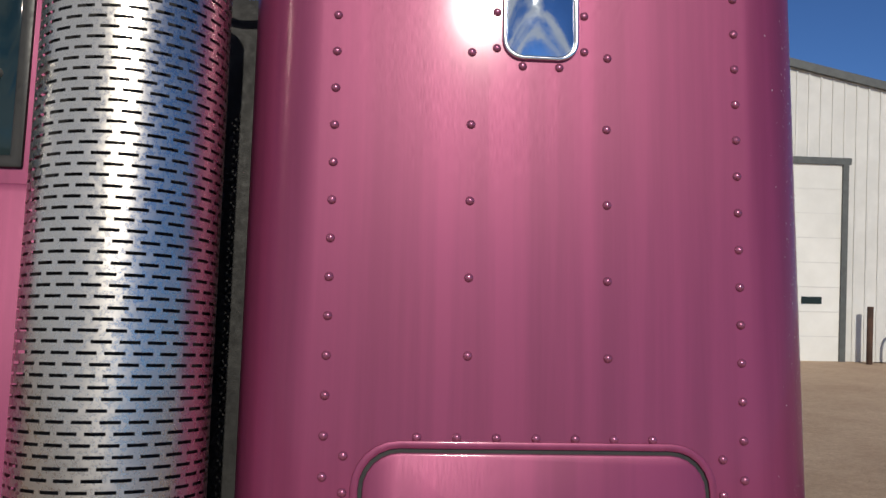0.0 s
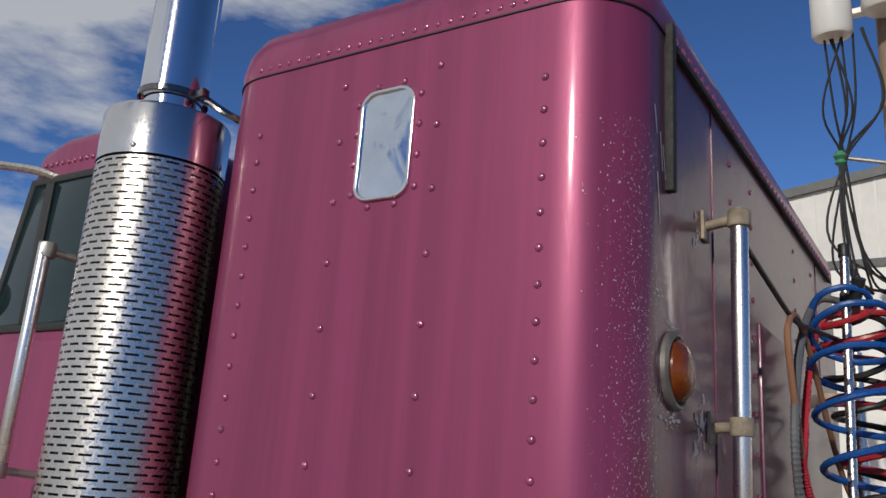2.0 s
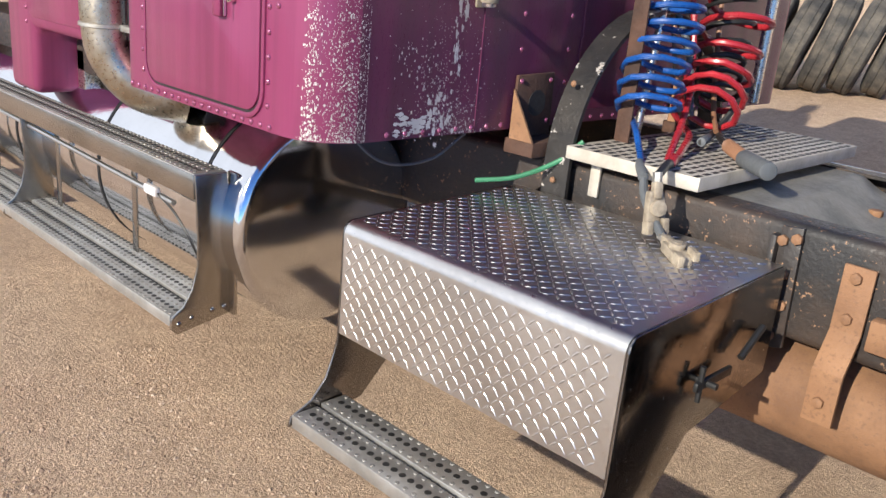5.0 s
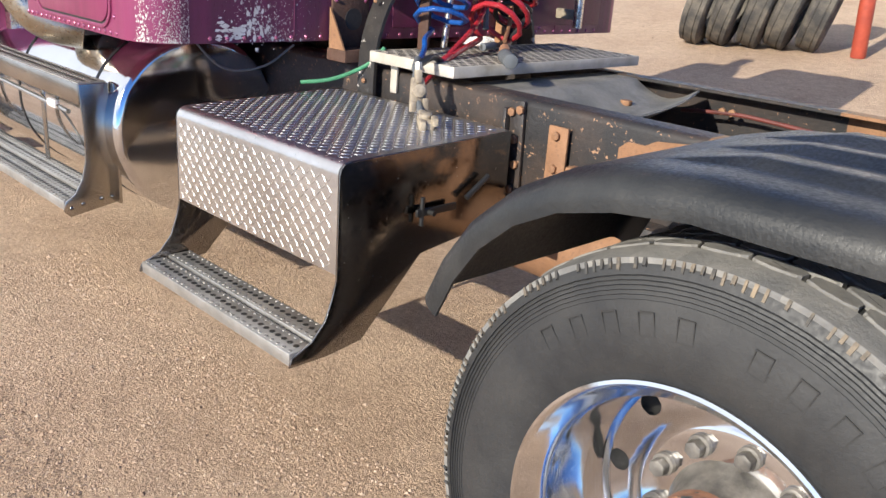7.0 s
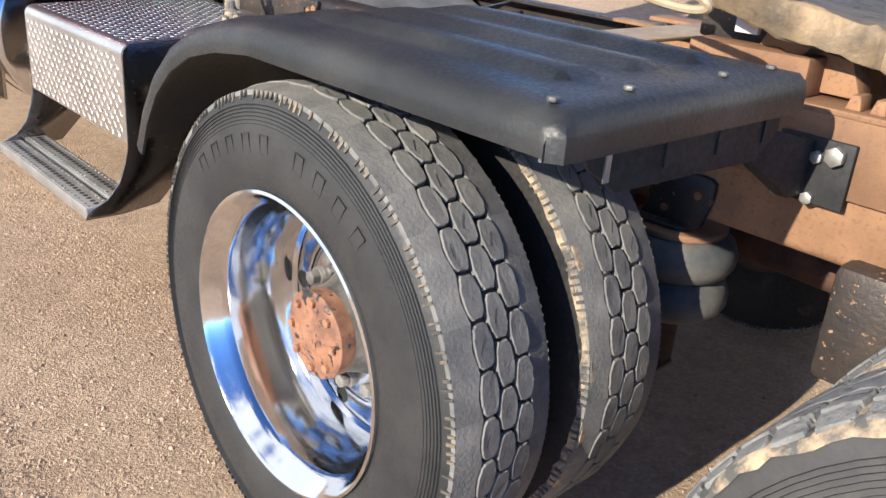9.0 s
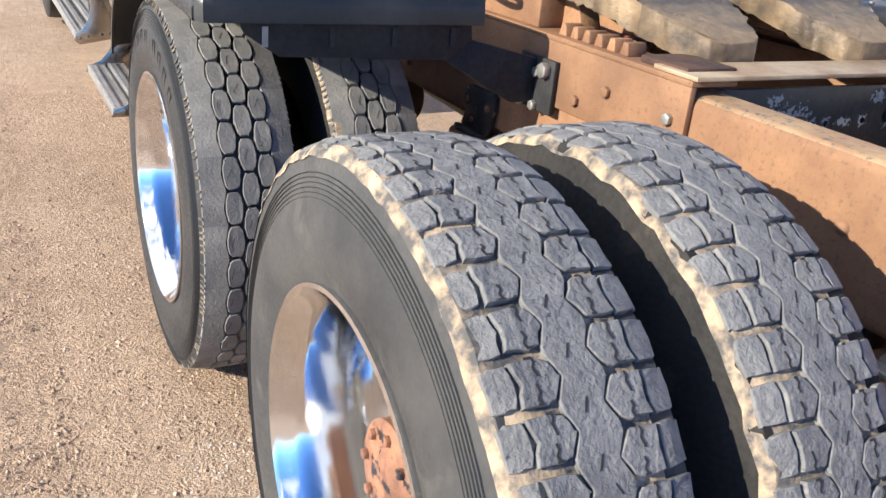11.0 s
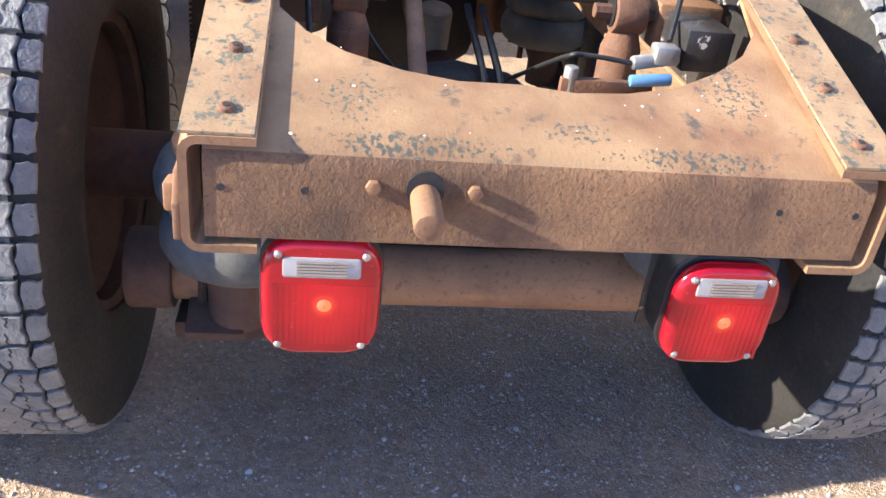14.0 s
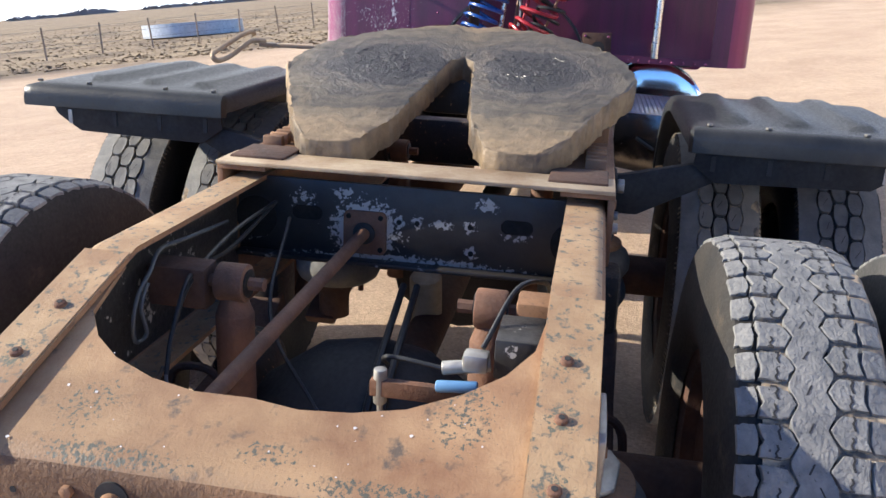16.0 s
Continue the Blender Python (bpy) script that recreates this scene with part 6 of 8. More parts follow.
                for u, w, du, dw in ((0.018, 0.0, 0.0022, 0.028), (-0.018, 0.0, 0.0022, 0.028), (0.0, 0.013, 0.036, 0.0022), (0.0, -0.013, 0.036, 0.0022)):
                    bmesh.ops.create_cube(b, size=1.0, matrix=mm @ Matrix.Translation((u, 0, w)) @ Matrix.Diagonal((du, 0.0016, dw, 1)))
                protos[("mark", i)] = meshof("sidewall_mark", b, MARK, 0)
            for i, r in enumerate((0.438, 0.445, 0.452, 0.459, 0.466, 0.473)):
                b = lathe([(r - 0.0012, -0.1178 - (0.466 - r) * 0.12), (r, -0.1220 - (0.466 - r) * 0.12), (r + 0.0012, -0.1178 - (0.466 - r) * 0.12)], (0, 0, 0), "y", 72)
                protos[("ring", i)] = meshof("sidewall_ring", b, RUBBER, 0)
        for nm, count in ((("mark", 9), ("ring", 6)) if kind == "hex" else (("ring", 6),)):
            for i in range(count):
                q = new("sidewall_" + nm, protos[(nm, i)])
                q.parent = ob
    else:
        if ("irim", 0) not in protos:
            b = lathe([(0.300, -0.10), (0.27, -0.09), (0.262, 0.06), (0.29, 0.10), (0.31, 0.112)], (0, 0, 0), "y", 64)
            lathe([(0.262, -0.06), (0.15, -0.03), (0.001, -0.03)], (0, 0, 0), "y", 64, bm=b)
            protos[("irim", 0)] = meshof("inner_rim", b, RUST_DK, 35)
            b = lathe([(0.20, 0.20), (0.215, 0.19), (0.215, 0.0), (0.20, -0.02), (0.001, -0.02)], (0, 0, 0), "y", 48)
            lathe([(0.20, 0.20), (0.06, 0.205)], (0, 0, 0), "y", 48, bm=b)
            protos[("drum", 0)] = meshof("brake_drum", b, RUST_DK, 35)
        for nm, key2 in (("inner_rim", "irim"), ("brake_drum", "drum")):
            q = new(nm, protos[(key2, 0)])
            q.parent = ob
    return ob


for ax, kd in ((AX[0], "hex"), (AX[1], "lug")):
    for s in (-1, 1):
        wheel(kd, ax, s, True)
        wheel(kd, ax, s, False)
# front steer wheel, far ahead
for s in (-1, 1):
    b = lathe([(r, -h) for r, h in tyre_profile(0.27, 0.51)] + [(r, h) for r, h in reversed(tyre_profile(0.27, 0.51)[:-1])], (-0.2, s * 0.98, 0.505), "y", 48)
    part("steer_tyre", b, RUBBER, truck, "front steer tyre")


fbolt = meshof("bolt", hexhead(0.0085, 0.006), HUBCAST)


def fender(s):
    """Black moulded quarter fender: curved lip in front, ribbed flat top, dropped edge behind."""
    prof = [(4.865, 0.775), (4.905, 0.86), (4.965, 0.945), (5.045, 1.015), (5.14, 1.065), (5.25, 1.095), (5.38, 1.110), (5.50, 1.113), (5.58, 1.114), (5.94, 1.111), (5.965, 1.111), (6.03, 1.110), (6.062, 1.106), (6.076, 1.094), (6.080, 1.075), (6.080, 1.045)]
    ys = [-1.262, -1.262, -1.258, -1.245, -1.222, -1.195, -1.16, -1.12, -1.10, -1.055, -1.035, -0.96, -0.935, -0.90, -0.875, -0.80, -0.775, -0.735, -0.71, -0.66, -0.64, -0.632, -0.632]
    drop = [0.062, 0.045, 0.028, 0.012, 0.004, 0.0, 0.0, 0.0, 0, 0, 0, 0, 0, 0, 0, 0, 0, 0, 0, 0.0, 0.006, 0.02, 0.055]
    ribs = [0] * 23
    for k in (8, 9, 12, 13, 16, 17):
        ribs[k] = 1
    b = bmesh.new()
    grid = []
    for i, (x, z) in enumerate(prof):
        t = Vector((prof[min(i + 1, len(prof) - 1)][0] - prof[max(i - 1, 0)][0], 0, prof[min(i + 1, len(prof) - 1)][1] - prof[max(i - 1, 0)][1])).normalized()
        nrm = Vector((-t.z, 0, t.x))
        row = []
        for y, d, rb in zip(ys, drop, ribs):
            up = 0.013 * rb * (1.0 if 5.3 < x < 5.95 else 0.0)
            if x < 5.3:
                row.append(b.verts.new(Vector((x, s * -y, z)) + nrm * (up - d)))
            else:
                tuck = 0.02 * max(0.0, (x - 6.0) / 0.08) * (1.0 if y < -1.25 or y > -0.64 else 0.0)
                row.append(b.verts.new((x - tuck, s * -y, min(z, 1.112 - d) + up)))
        grid.append(row)
    # insert the rib ends
    for r0, r1 in zip(grid, grid[1:]):
        for k in range(len(ys) - 1):
            b.faces.new((r0[k], r0[k + 1], r1[k + 1], r1[k]))
    bmesh.ops.recalc_face_normals(b, faces=b.faces)
    bmesh.ops.solidify(b, geom=b.faces[:], thickness=0.006)
    ob = part("fender", b, PLASTIC, truck, "black moulded plastic half fender over the dual wheels", smooth=50)
    for k, yy in enumerate((-1.221, -1.065, -0.828, -0.682)):
        piece("bolt", fbolt, ob, Matrix.Translation((6.032, -s * yy, 1.110)))
    yy0, yy1 = s * 1.19, s * 0.66
    out = [(yy0, 1.075), (yy1, 1.075), (yy1 - s * 0.01, 1.01), (yy1 + s * 0.05, 0.965), (yy0 - s * 0.10, 0.975), (yy0 - s * 0.03, 1.02)]
    bar = part("fender_bracket", extrude(out, "x", 6.045, 6.053, bevel=0.001), FLATBLACK, ob, "black slotted fender bracket")
    for k in range(4):
        y = s * (1.12 - k * 0.14)
        part("bracket_slot", boxbm(6.0535, 6.056, y - 0.006, y + 0.006, 0.995, 1.035), GALV if k == 0 else MUFFLER, ob)
    arm = extrude([(s * 0.70, 1.02), (s * 0.47, 0.965), (s * 0.452, 0.965), (s * 0.452, 0.86), (s * 0.52, 0.86), (s * 0.74, 0.98)], "x", 6.01, 6.04, bevel=0.003)
    part("fender_arm", arm, FLATBLACK, ob, "black fender arm")
    part("arm_plate", boxbm(5.97, 6.115, *sorted((s * 0.449, s * 0.461)), 0.845, 0.97, 0.002), FLATBLACK, ob)
    for dx, dz in ((-0.03, 0.03), (0.03, 0.03), (-0.03, -0.05), (0.03, -0.05)):
        piece("bolt", hexg, ob, Matrix.Translation((6.02 + dx, s * 0.461, 0.905 + dz)) @ (FACE_L if s < 0 else FACE_L.inverted()))
    piece("bolt", hexg, ob, Matrix.Translation((6.085, s * 0.462, 0.945)) @ (FACE_L if s < 0 else FACE_L.inverted()) @ Matrix.Diagonal((1.5, 1.5, 1.5, 1)))
    return ob


fender(-1)
fender(1)

# angle irons and cross plates that carry the fifth wheel
for s in (-1, 1):
    b = extrude([(s * 0.432, 1.012), (s * 0.446, 1.012), (s * 0.446, 0.865), (s * 0.432, 0.865)], "x", 5.10, 6.535, bevel=0.002)
    extrude([(s * 0.446, 1.024), (s * 0.446, 1.012), (s * 0.33, 1.012), (s * 0.33, 1.024)], "x", 5.10, 6.535, bm=b, bevel=0.002)
    an = part("mount_angle", b, RUST, truck, "rusted mounting angle on the rail")
    for x, z in ((6.294, 0.945), (6.491, 0.94), (5.7, 0.93), (5.4, 0.93), (6.19, 0.90)):
        piece("bolt", hexm if x != 6.491 else hexg, an, Matrix.Translation((x, s * 0.446, z)) @ (FACE_L if s < 0 else FACE_L.inverted()))
    for k in range(6):
        part("rack_tooth", extrude([(6.06 + k * 0.045, 1.024), (6.09 + k * 0.045, 1.024), (6.085 + k * 0.045, 1.052), (6.068 + k * 0.045, 1.052)], "y", s * 0.375, s * 0.425, bevel=0.003), RUST, an)
    part("rack_block", boxbm(5.72, 5.98, *sorted((s * 0.35, s * 0.43)), 1.024, 1.10, 0.006), RUST, an)
    part("rack_bar", boxbm(6.36, 6.50, *sorted((s * 0.30, s * 0.43)), 1.024, 1.040, 0.004), RUST_DK, an)
part("mount_plate", boxbm(6.42, 6.545, -0.445, 0.445, 1.0245, 1.034, 0.002), MOUNT, truck, "rust-tan cross plate")
part("mount_plate", boxbm(5.30, 5.45, -0.445, 0.445, 1.0245, 1.034, 0.002), MOUNT, truck, "rust-tan cross plate")

# fifth wheel
def fifth_wheel():
    cx = 5.93
    half = []
    for a in range(180, 83, -8):
        t = radians(a)
        half.append((cx + 0.475 * math.cos(t), 0.486 * math.sin(t)))
    side = half + [(6.06, 0.448), (6.20, 0.394), (6.33, 0.336), (6.405, 0.295), (6.42, 0.265), (6.415, 0.175), (6.395, 0.145), (6.27, 0.090), (6.10, 0.064), (5.95, 0.044), (5.85, 0.034), (5.815, 0.0)]
    out = side + [(x, -y) for x, y in reversed(side[1:-1])]
    # tilt: the rear ramps run down
    b = extrude(out, "z", -0.012, 0.055)
    bmesh.ops.triangulate(b, faces=[f for f in b.faces if len(f.verts) > 4])
    bmesh.ops.subdivide_edges(b, edges=[e for e in b.edges if e.calc_length() > 0.12], cuts=2, use_grid_fill=True)
    for v in b.verts:
        dx = v.co.x - cx
        v.co.z += 1.150 - 0.20 * dx - 0.14 * max(0.0, dx - 0.24)
    rim = [e for e in b.edges if len(e.link_faces) == 2 and e.calc_face_angle(0) > 0.9]
    bmesh.ops.subdivide_edges(b, edges=rim, cuts=3)
    for v in b.verts:
        if any(e.calc_face_angle(0) > 0.9 for e in v.link_edges if len(e.link_faces) == 2):
            v.co += 0.0045 * noise.noise_vector(v.co * 45.0)
    es = [e for e in b.edges if len(e.link_faces) == 2 and e.calc_face_angle(0) > 0.9]
    bmesh.ops.bevel(b, geom=es, offset=0.004, segments=2, profile=0.5, affect="EDGES")
    fw = part("fifth_wheel", b, FIFTH, truck, "greasy fifth wheel plate with worn tan ramps", smooth=45)
    fw.data.materials.append(PLATE_EDGE)
    for s in (-1, 1):
        part("pivot_bracket", extrude([(5.80, 1.03), (6.06, 1.03), (6.0, 1.17), (5.87, 1.17)], "y", s * 0.30, s * 0.36, bevel=0.006), RUST, fw, "rusted pivot bracket")
        part("pivot_pin", cylbm((5.93, s * 0.29, 1.13), (5.93, s * 0.40, 1.13), 0.035, n=20, bevel=0.004), RUST, fw)
        # smeared grease ridges
        rb = bmesh.new()
        rng = random.Random(20 + s)
        def on_plate(x):
            return 1.2035 - 0.20 * (x - cx) - 0.14 * max(0.0, x - cx - 0.24)
        # clots pushed up round the worn oval of each lobe
        for k in range(150):
            a = rng.uniform(0, 6.28)
            q = rng.choice((0.055, 0.085, 0.128)) * rng.uniform(0.86, 1.14)
            if noise.noise(Vector((2.2 * math.cos(a), 2.2 * math.sin(a), 30 * q + s))) < -0.05:
                continue
            x, y = 5.895 + 1.2 * q * math.cos(a), s * 0.205 + q * math.sin(a)
            size = rng.uniform(0.003, 0.0075)
            lump = bmesh.ops.create_icosphere(rb, subdivisions=1, radius=size, matrix=Matrix.Translation((x, y, on_plate(x))) @ Matrix.Rotation(a + 1.57 + rng.gauss(0, 0.35), 4, "Z") @ Matrix.Diagonal((rng.uniform(1.0, 2.6), 0.8, 0.5, 1)))
            for v in lump["verts"]:
                v.co += 0.35 * size * noise.noise_vector(v.co * 160.0)
        # short curled ridges
        for k in range(12):
            q = rng.choice((0.06, 0.09, 0.135)) * rng.uniform(0.85, 1.15)
            a0, ln = rng.uniform(0, 6.28), rng.uniform(0.25, 0.8)
            arc = []
            for i in range(12):
                a = a0 + ln * i / 11
                qq = q * (1 + 0.06 * math.sin(7 * a + k) + rng.gauss(0, 0.012))
                x, y = 5.895 + qq * 1.2 * math.cos(a), s * 0.205 + qq * math.sin(a)
                arc.append((x, y, on_plate(x) - 0.0005))
            tubebm(arc, lambda u, w=rng.uniform(0.0022, 0.004): w * (0.3 + math.sin(math.pi * u)), 6, bm=rb)
        tagged(part("grease_smear", rb, GREASE, fw, "clotted black grease"), kind="stuff")
    for f in fw.data.polygons:
        if abs(f.normal.z) < 0.75:
            f.material_index = 1
    part("throat", boxbm(5.55, 5.81, -0.12, 0.12, 1.06, 1.17, 0.01), BLACK_RUST, fw)
    part("paper_tag", boxbm(5.795, 5.845, -0.392, -0.380, 1.12, 1.165), DECAL_WHITE, fw, "torn white paper tag")
    # release handle reaching out to the driver's side
    hb = extrude([(5.575, -0.42), (5.625, -0.42), (5.640, -0.70), (5.625, -0.712), (5.600, -0.712), (5.590, -0.70)], "z", 1.210, 1.222, bevel=0.003)
    hd = part("release_handle", hb, MOUNT, fw, "bent release handle on a flat pull bar")
    h = bend([(5.61, -0.69, 1.226), (5.645, -0.722, 1.228), (5.74, -0.724, 1.208), (5.82, -0.724, 1.191), (5.89, -0.724, 1.185), (5.925, -0.726, 1.192), (5.915, -0.732, 1.206), (5.85, -0.734, 1.219), (5.72, -0.735, 1.244), (5.65, -0.735, 1.253), (5.605, -0.735, 1.253), (5.595, -0.735, 1.243)], 6)
    part("grip_loop", tubebm(h, 0.008, 8), MOUNT, hd, "round bar bent into a loop")
    return fw


fifth_wheel()


# ---------- chassis fittings ----------
b = boxbm(3.785, 4.165, -0.490, 0.46, 1.018, 1.052, 0.003)
deck = part("deck_plate", b, WHITE_DECK, truck, "dirty white slotted deck plate across the rails")
hb = bmesh.new()
for i in range(13):
    for j in range(24):
        x, y = 3.815 + i * 0.028, -0.475 + j * 0.0405 + (0.02 if i % 2 else 0)
        if y < 0.44:
            boxbm(x - 0.0065, x + 0.0065, y - 0.0135, y + 0.0135, 1.0515, 1.0528, bm=hb)
tagged(part("slotting", hb, MUFFLER, deck, "dark pressed slots"), kind="stuff")
# arched band over the driveline tunnel
b = bmesh.new()
ringa, ringb = [], []
for k in range(25):
    a = math.pi * k / 24
    y, z = -0.07 - 0.40 * math.cos(a), 0.98 + 0.42 * math.sin(a)
    ringa.append((b.verts.new((3.705, y, z)), b.verts.new((3.785, y, z))))
ringa = [(b.verts.new((3.705, -0.47, 0.80)), b.verts.new((3.785, -0.47, 0.80)))] + ringa + [(b.verts.new((3.705, 0.33, 0.80)), b.verts.new((3.785, 0.33, 0.80)))]
for (p, q), (r, t) in zip(ringa, ringa[1:]):
    b.faces.new((p, q, t, r))
bmesh.ops.recalc_face_normals(b, faces=b.faces)
bmesh.ops.solidify(b, geom=b.faces[:], thickness=0.012)
hoop = part("arch_band", b, BLACK, truck, "chipped black arched steel band")
for yy, zz in ((-0.478, 0.95), (-0.44, 1.20)):
    piece("rivet", rust_rivet_me, hoop, Matrix.Translation((3.745, yy, zz)) @ FACE_L @ Matrix.Scale(0.6, 4))
for y0 in (-0.44, 0.36):
    b = extrude([(y0 - 0.08, 1.04), (y0 - 0.075, 1.205), (y0 + 0.075, 1.21), (y0 + 0.08, 1.04)], "x", 3.614, 3.624, bevel=0.002)
    br = part("sleeper_bracket", b, RUST_DK, truck, "rusty red sleeper mounting bracket")
    part("bracket_hole", cylbm((3.62, y0 + 0.01, 1.13), (3.6255, y0 + 0.01, 1.13), 0.035, n=24), MUFFLER, br)
    part("gusset", extrude([(3.62, 1.04), (3.70, 1.04), (3.62, 1.17)], "y", y0 - 0.085, y0 - 0.079), RUST, br, "rusty triangular gusset")
    part("foot", boxbm(3.60, 3.70, y0 - 0.08, y0 + 0.08, 1.0, 1.04, 0.004), RUST_DK, br)
    for dy in (-0.06, 0.06):
        for zz in (1.08, 1.19):
            piece("rivet", rivet_me, br, Matrix.Translation((3.624, y0 + dy, zz)) @ FACE_R)
b = extrude([(3.795, -0.295), (3.840, -0.295), (3.840, -0.288), (3.802, -0.288), (3.802, -0.245), (3.795, -0.245)], "z", 0.99, 1.435, bevel=0.001)
part("hose_post", b, RUST_DK, truck, "rusted angle iron post")
pogo = part("hose_pole", cylbm((3.772, -0.15, 1.05), (3.78, -0.014, 2.345), 0.0115, n=16), BRUSHED, truck, "bright sprung hose pole")
part("pole_sleeve", cylbm((3.776, -0.105, 1.49), (3.777, -0.085, 1.66), 0.0225, n=18, bevel=0.003), BRUSHED, pogo)
part("pole_cap", cylbm((3.78, -0.015, 2.335), (3.78, -0.011, 2.372), 0.0145, n=14, bevel=0.003), BLACK_H, pogo)
b = boxbm(3.768, 3.805, -0.06, 0.055, 2.205, 2.235, 0.006)
cylbm((3.80, -0.06, 2.20), (3.82, -0.09, 2.26), 0.016, n=10, bm=b)
cylbm((3.79, 0.02, 2.22), (3.80, 0.01, 2.31), 0.007, n=10, bm=b)
part("hose_hanger", b, BLACK_H, pogo, "black hose hanger clamp")
part("wire_rail", cylbm((3.72, 0.66, 1.10), (3.72, 0.66, 2.20), 0.019, n=14), BRUSHED, truck, "bright grab rail on the far corner")
for z in (1.15, 2.05):
    part("rail_bracket", boxbm(3.61, 3.735, 0.645, 0.675, z - 0.02, z + 0.02, 0.004), TAN, truck)


def coil(name, path, radii, turns, r, material, label, tail):
    """A sprung air hose: a helix that sags along a line, then a straight tail."""
    line = bend(path, 12)
    n = len(line)
    pts = []
    steps = int(sum(turns) * 18)
    acc = 0.0
    for k in range(steps + 1):
        u = k / steps
        f = u * (n - 1)
        i = min(n - 2, int(f))
        c = line[i].lerp(line[i + 1], f - i)
        d = (line[i + 1] - line[i]).normalized()
        a = 2 * math.pi * (turns[0] * u + turns[1] * u ** 3)
        side = Vector((1, 0, 0)) - d * d.x
        side.normalize()
        up = d.cross(side)
        rr = radii[0] + (radii[1] - radii[0]) * u
        rr *= min(1.0, 0.35 + u * 14)
        jit = 0.006 * math.sin(5.1 * a / 6.28 + r * 900)
        pts.append(c + (rr + jit) * (math.cos(a) * side + math.sin(a) * up))
    pts += [p for p in bend([pts[-1]] + [Vector(t) for t in tail], 10)][1:]
    ob = part(name, tubebm(pts, r, 8), material, None, at=pts[0])
    return tagged(ob, label, "air hose", "coiled trailer lines")


blue = coil("blue_air_hose", [(3.79, -0.03, 2.20), (3.80, -0.09, 2.12), (3.80, -0.125, 1.98), (3.81, -0.135, 1.75), (3.82, -0.16, 1.5), (3.84, -0.195, 1.33), (3.87, -0.275, 1.14)], (0.096, 0.084), (8.2, 6.4), 0.0085, BLUE_H,
            "blue coiled plastic air hose hanging from the pole", [(3.90, -0.36, 1.10), (3.94, -0.40, 1.07), (4.02, -0.50, 1.04)])
red = coil("red_air_hose", [(3.79, 0.03, 2.22), (3.80, 0.06, 2.15), (3.81, 0.09, 2.00), (3.83, 0.15, 1.80), (3.87, 0.15, 1.55), (3.89, 0.10, 1.38), (3.90, 0.03, 1.23), (3.92, -0.08, 1.13)], (0.112, 0.085), (8.0, 3.6), 0.0095, RED_H,
           "red coiled plastic air hose hanging from the pole", [(3.95, -0.18, 1.09), (4.0, -0.28, 1.08), (4.05, -0.42, 1.05)])
black = coil("black_air_hose", [(3.78, 0.07, 2.22), (3.78, 0.13, 2.12), (3.79, 0.19, 1.95), (3.80, 0.20, 1.7), (3.82, 0.16, 1.5), (3.85, 0.12, 1.3), (3.90, 0.04, 1.15)], (0.088, 0.062), (10.0, 5.0), 0.0085, BLACK_H,
     "black coiled electric line hanging from the pole", [(3.94, -0.02, 1.085), (4.0, -0.20, 1.08)])
part("hose_sleeve", cylbm((3.99, -0.47, 1.049), (4.04, -0.525, 1.030), 0.0125, n=14, bevel=0.002), GREY_H, blue, "grey end sleeve")
part("hose_sleeve", cylbm((3.975, -0.12, 1.081), (4.0, -0.20, 1.08), 0.0125, n=14, bevel=0.002), GREY_H, black, "grey end sleeve")
part("hose_sleeve", cylbm((4.03, -0.375, 1.06), (4.06, -0.45, 1.043), 0.0135, n=14, bevel=0.002), RED_H, red, "red end sleeve")


def loose(name, pts, r, m, label, cat="hose", n=8):
    p = bend(pts, 9)
    return tagged(part(name, tubebm(p, r, n), m, None, at=p[0]), label, cat)


def ribbed(name, pts, r, m, label):
    p = bend(pts, 26)
    return tagged(part(name, tubebm(p, lambda u: r * (1.0 if int(u * len(p)) % 2 else 0.8), 8), m, None, at=p[0]), label, "hose")


ribbed("grey_hose", [(3.76, 0.05, 2.235), (3.71, 0.0, 2.23), (3.70, -0.176, 2.117), (3.70, -0.30, 1.982), (3.70, -0.351, 1.825), (3.70, -0.293, 1.682), (3.71, -0.212, 1.602), (3.73, -0.085, 1.50), (3.82, -0.03, 1.30), (3.88, -0.06, 1.12)], 0.011, GREY_H, "grey corrugated hose looped against the sleeper wall")
ribbed("red_wrapped_hose", [(3.77, 0.02, 2.22), (3.71, -0.028, 2.15), (3.70, -0.152, 1.99), (3.70, -0.237, 1.847), (3.70, -0.259, 1.786), (3.71, -0.211, 1.705), (3.73, -0.10, 1.63), (3.78, 0.0, 1.48), (3.86, -0.05, 1.2), (4.0, -0.35, 1.06), (4.06, -0.52, 0.98)], 0.010, RED_H, "red spiral-wrapped hose looped against the sleeper wall")
loose("brown_cable", [(3.82, -0.06, 1.20), (3.74, -0.06, 1.50), (3.70, -0.193, 1.715), (3.70, -0.325, 1.911), (3.70, -0.387, 2.056), (3.70, -0.366, 2.100), (3.70, -0.306, 2.130), (3.70, -0.228, 2.123), (3.71, -0.143, 2.054), (3.72, -0.02, 1.915), (3.73, 0.10, 1.80), (3.76, 0.19, 1.66), (3.80, 0.16, 1.40), (3.88, 0.06, 1.16), (3.96, -0.05, 1.09)], 0.0075, COPPER, "brown cable looped over the hanging cord", "cable")
loose("bungee_cord", [(3.68, -0.735, 2.20), (3.69, -0.516, 2.155), (3.70, -0.306, 2.119), (3.72, -0.177, 2.118), (3.76, -0.01, 2.12)], 0.006, BLACK_H, "black stretch cord tied to the grab rail", "cord")
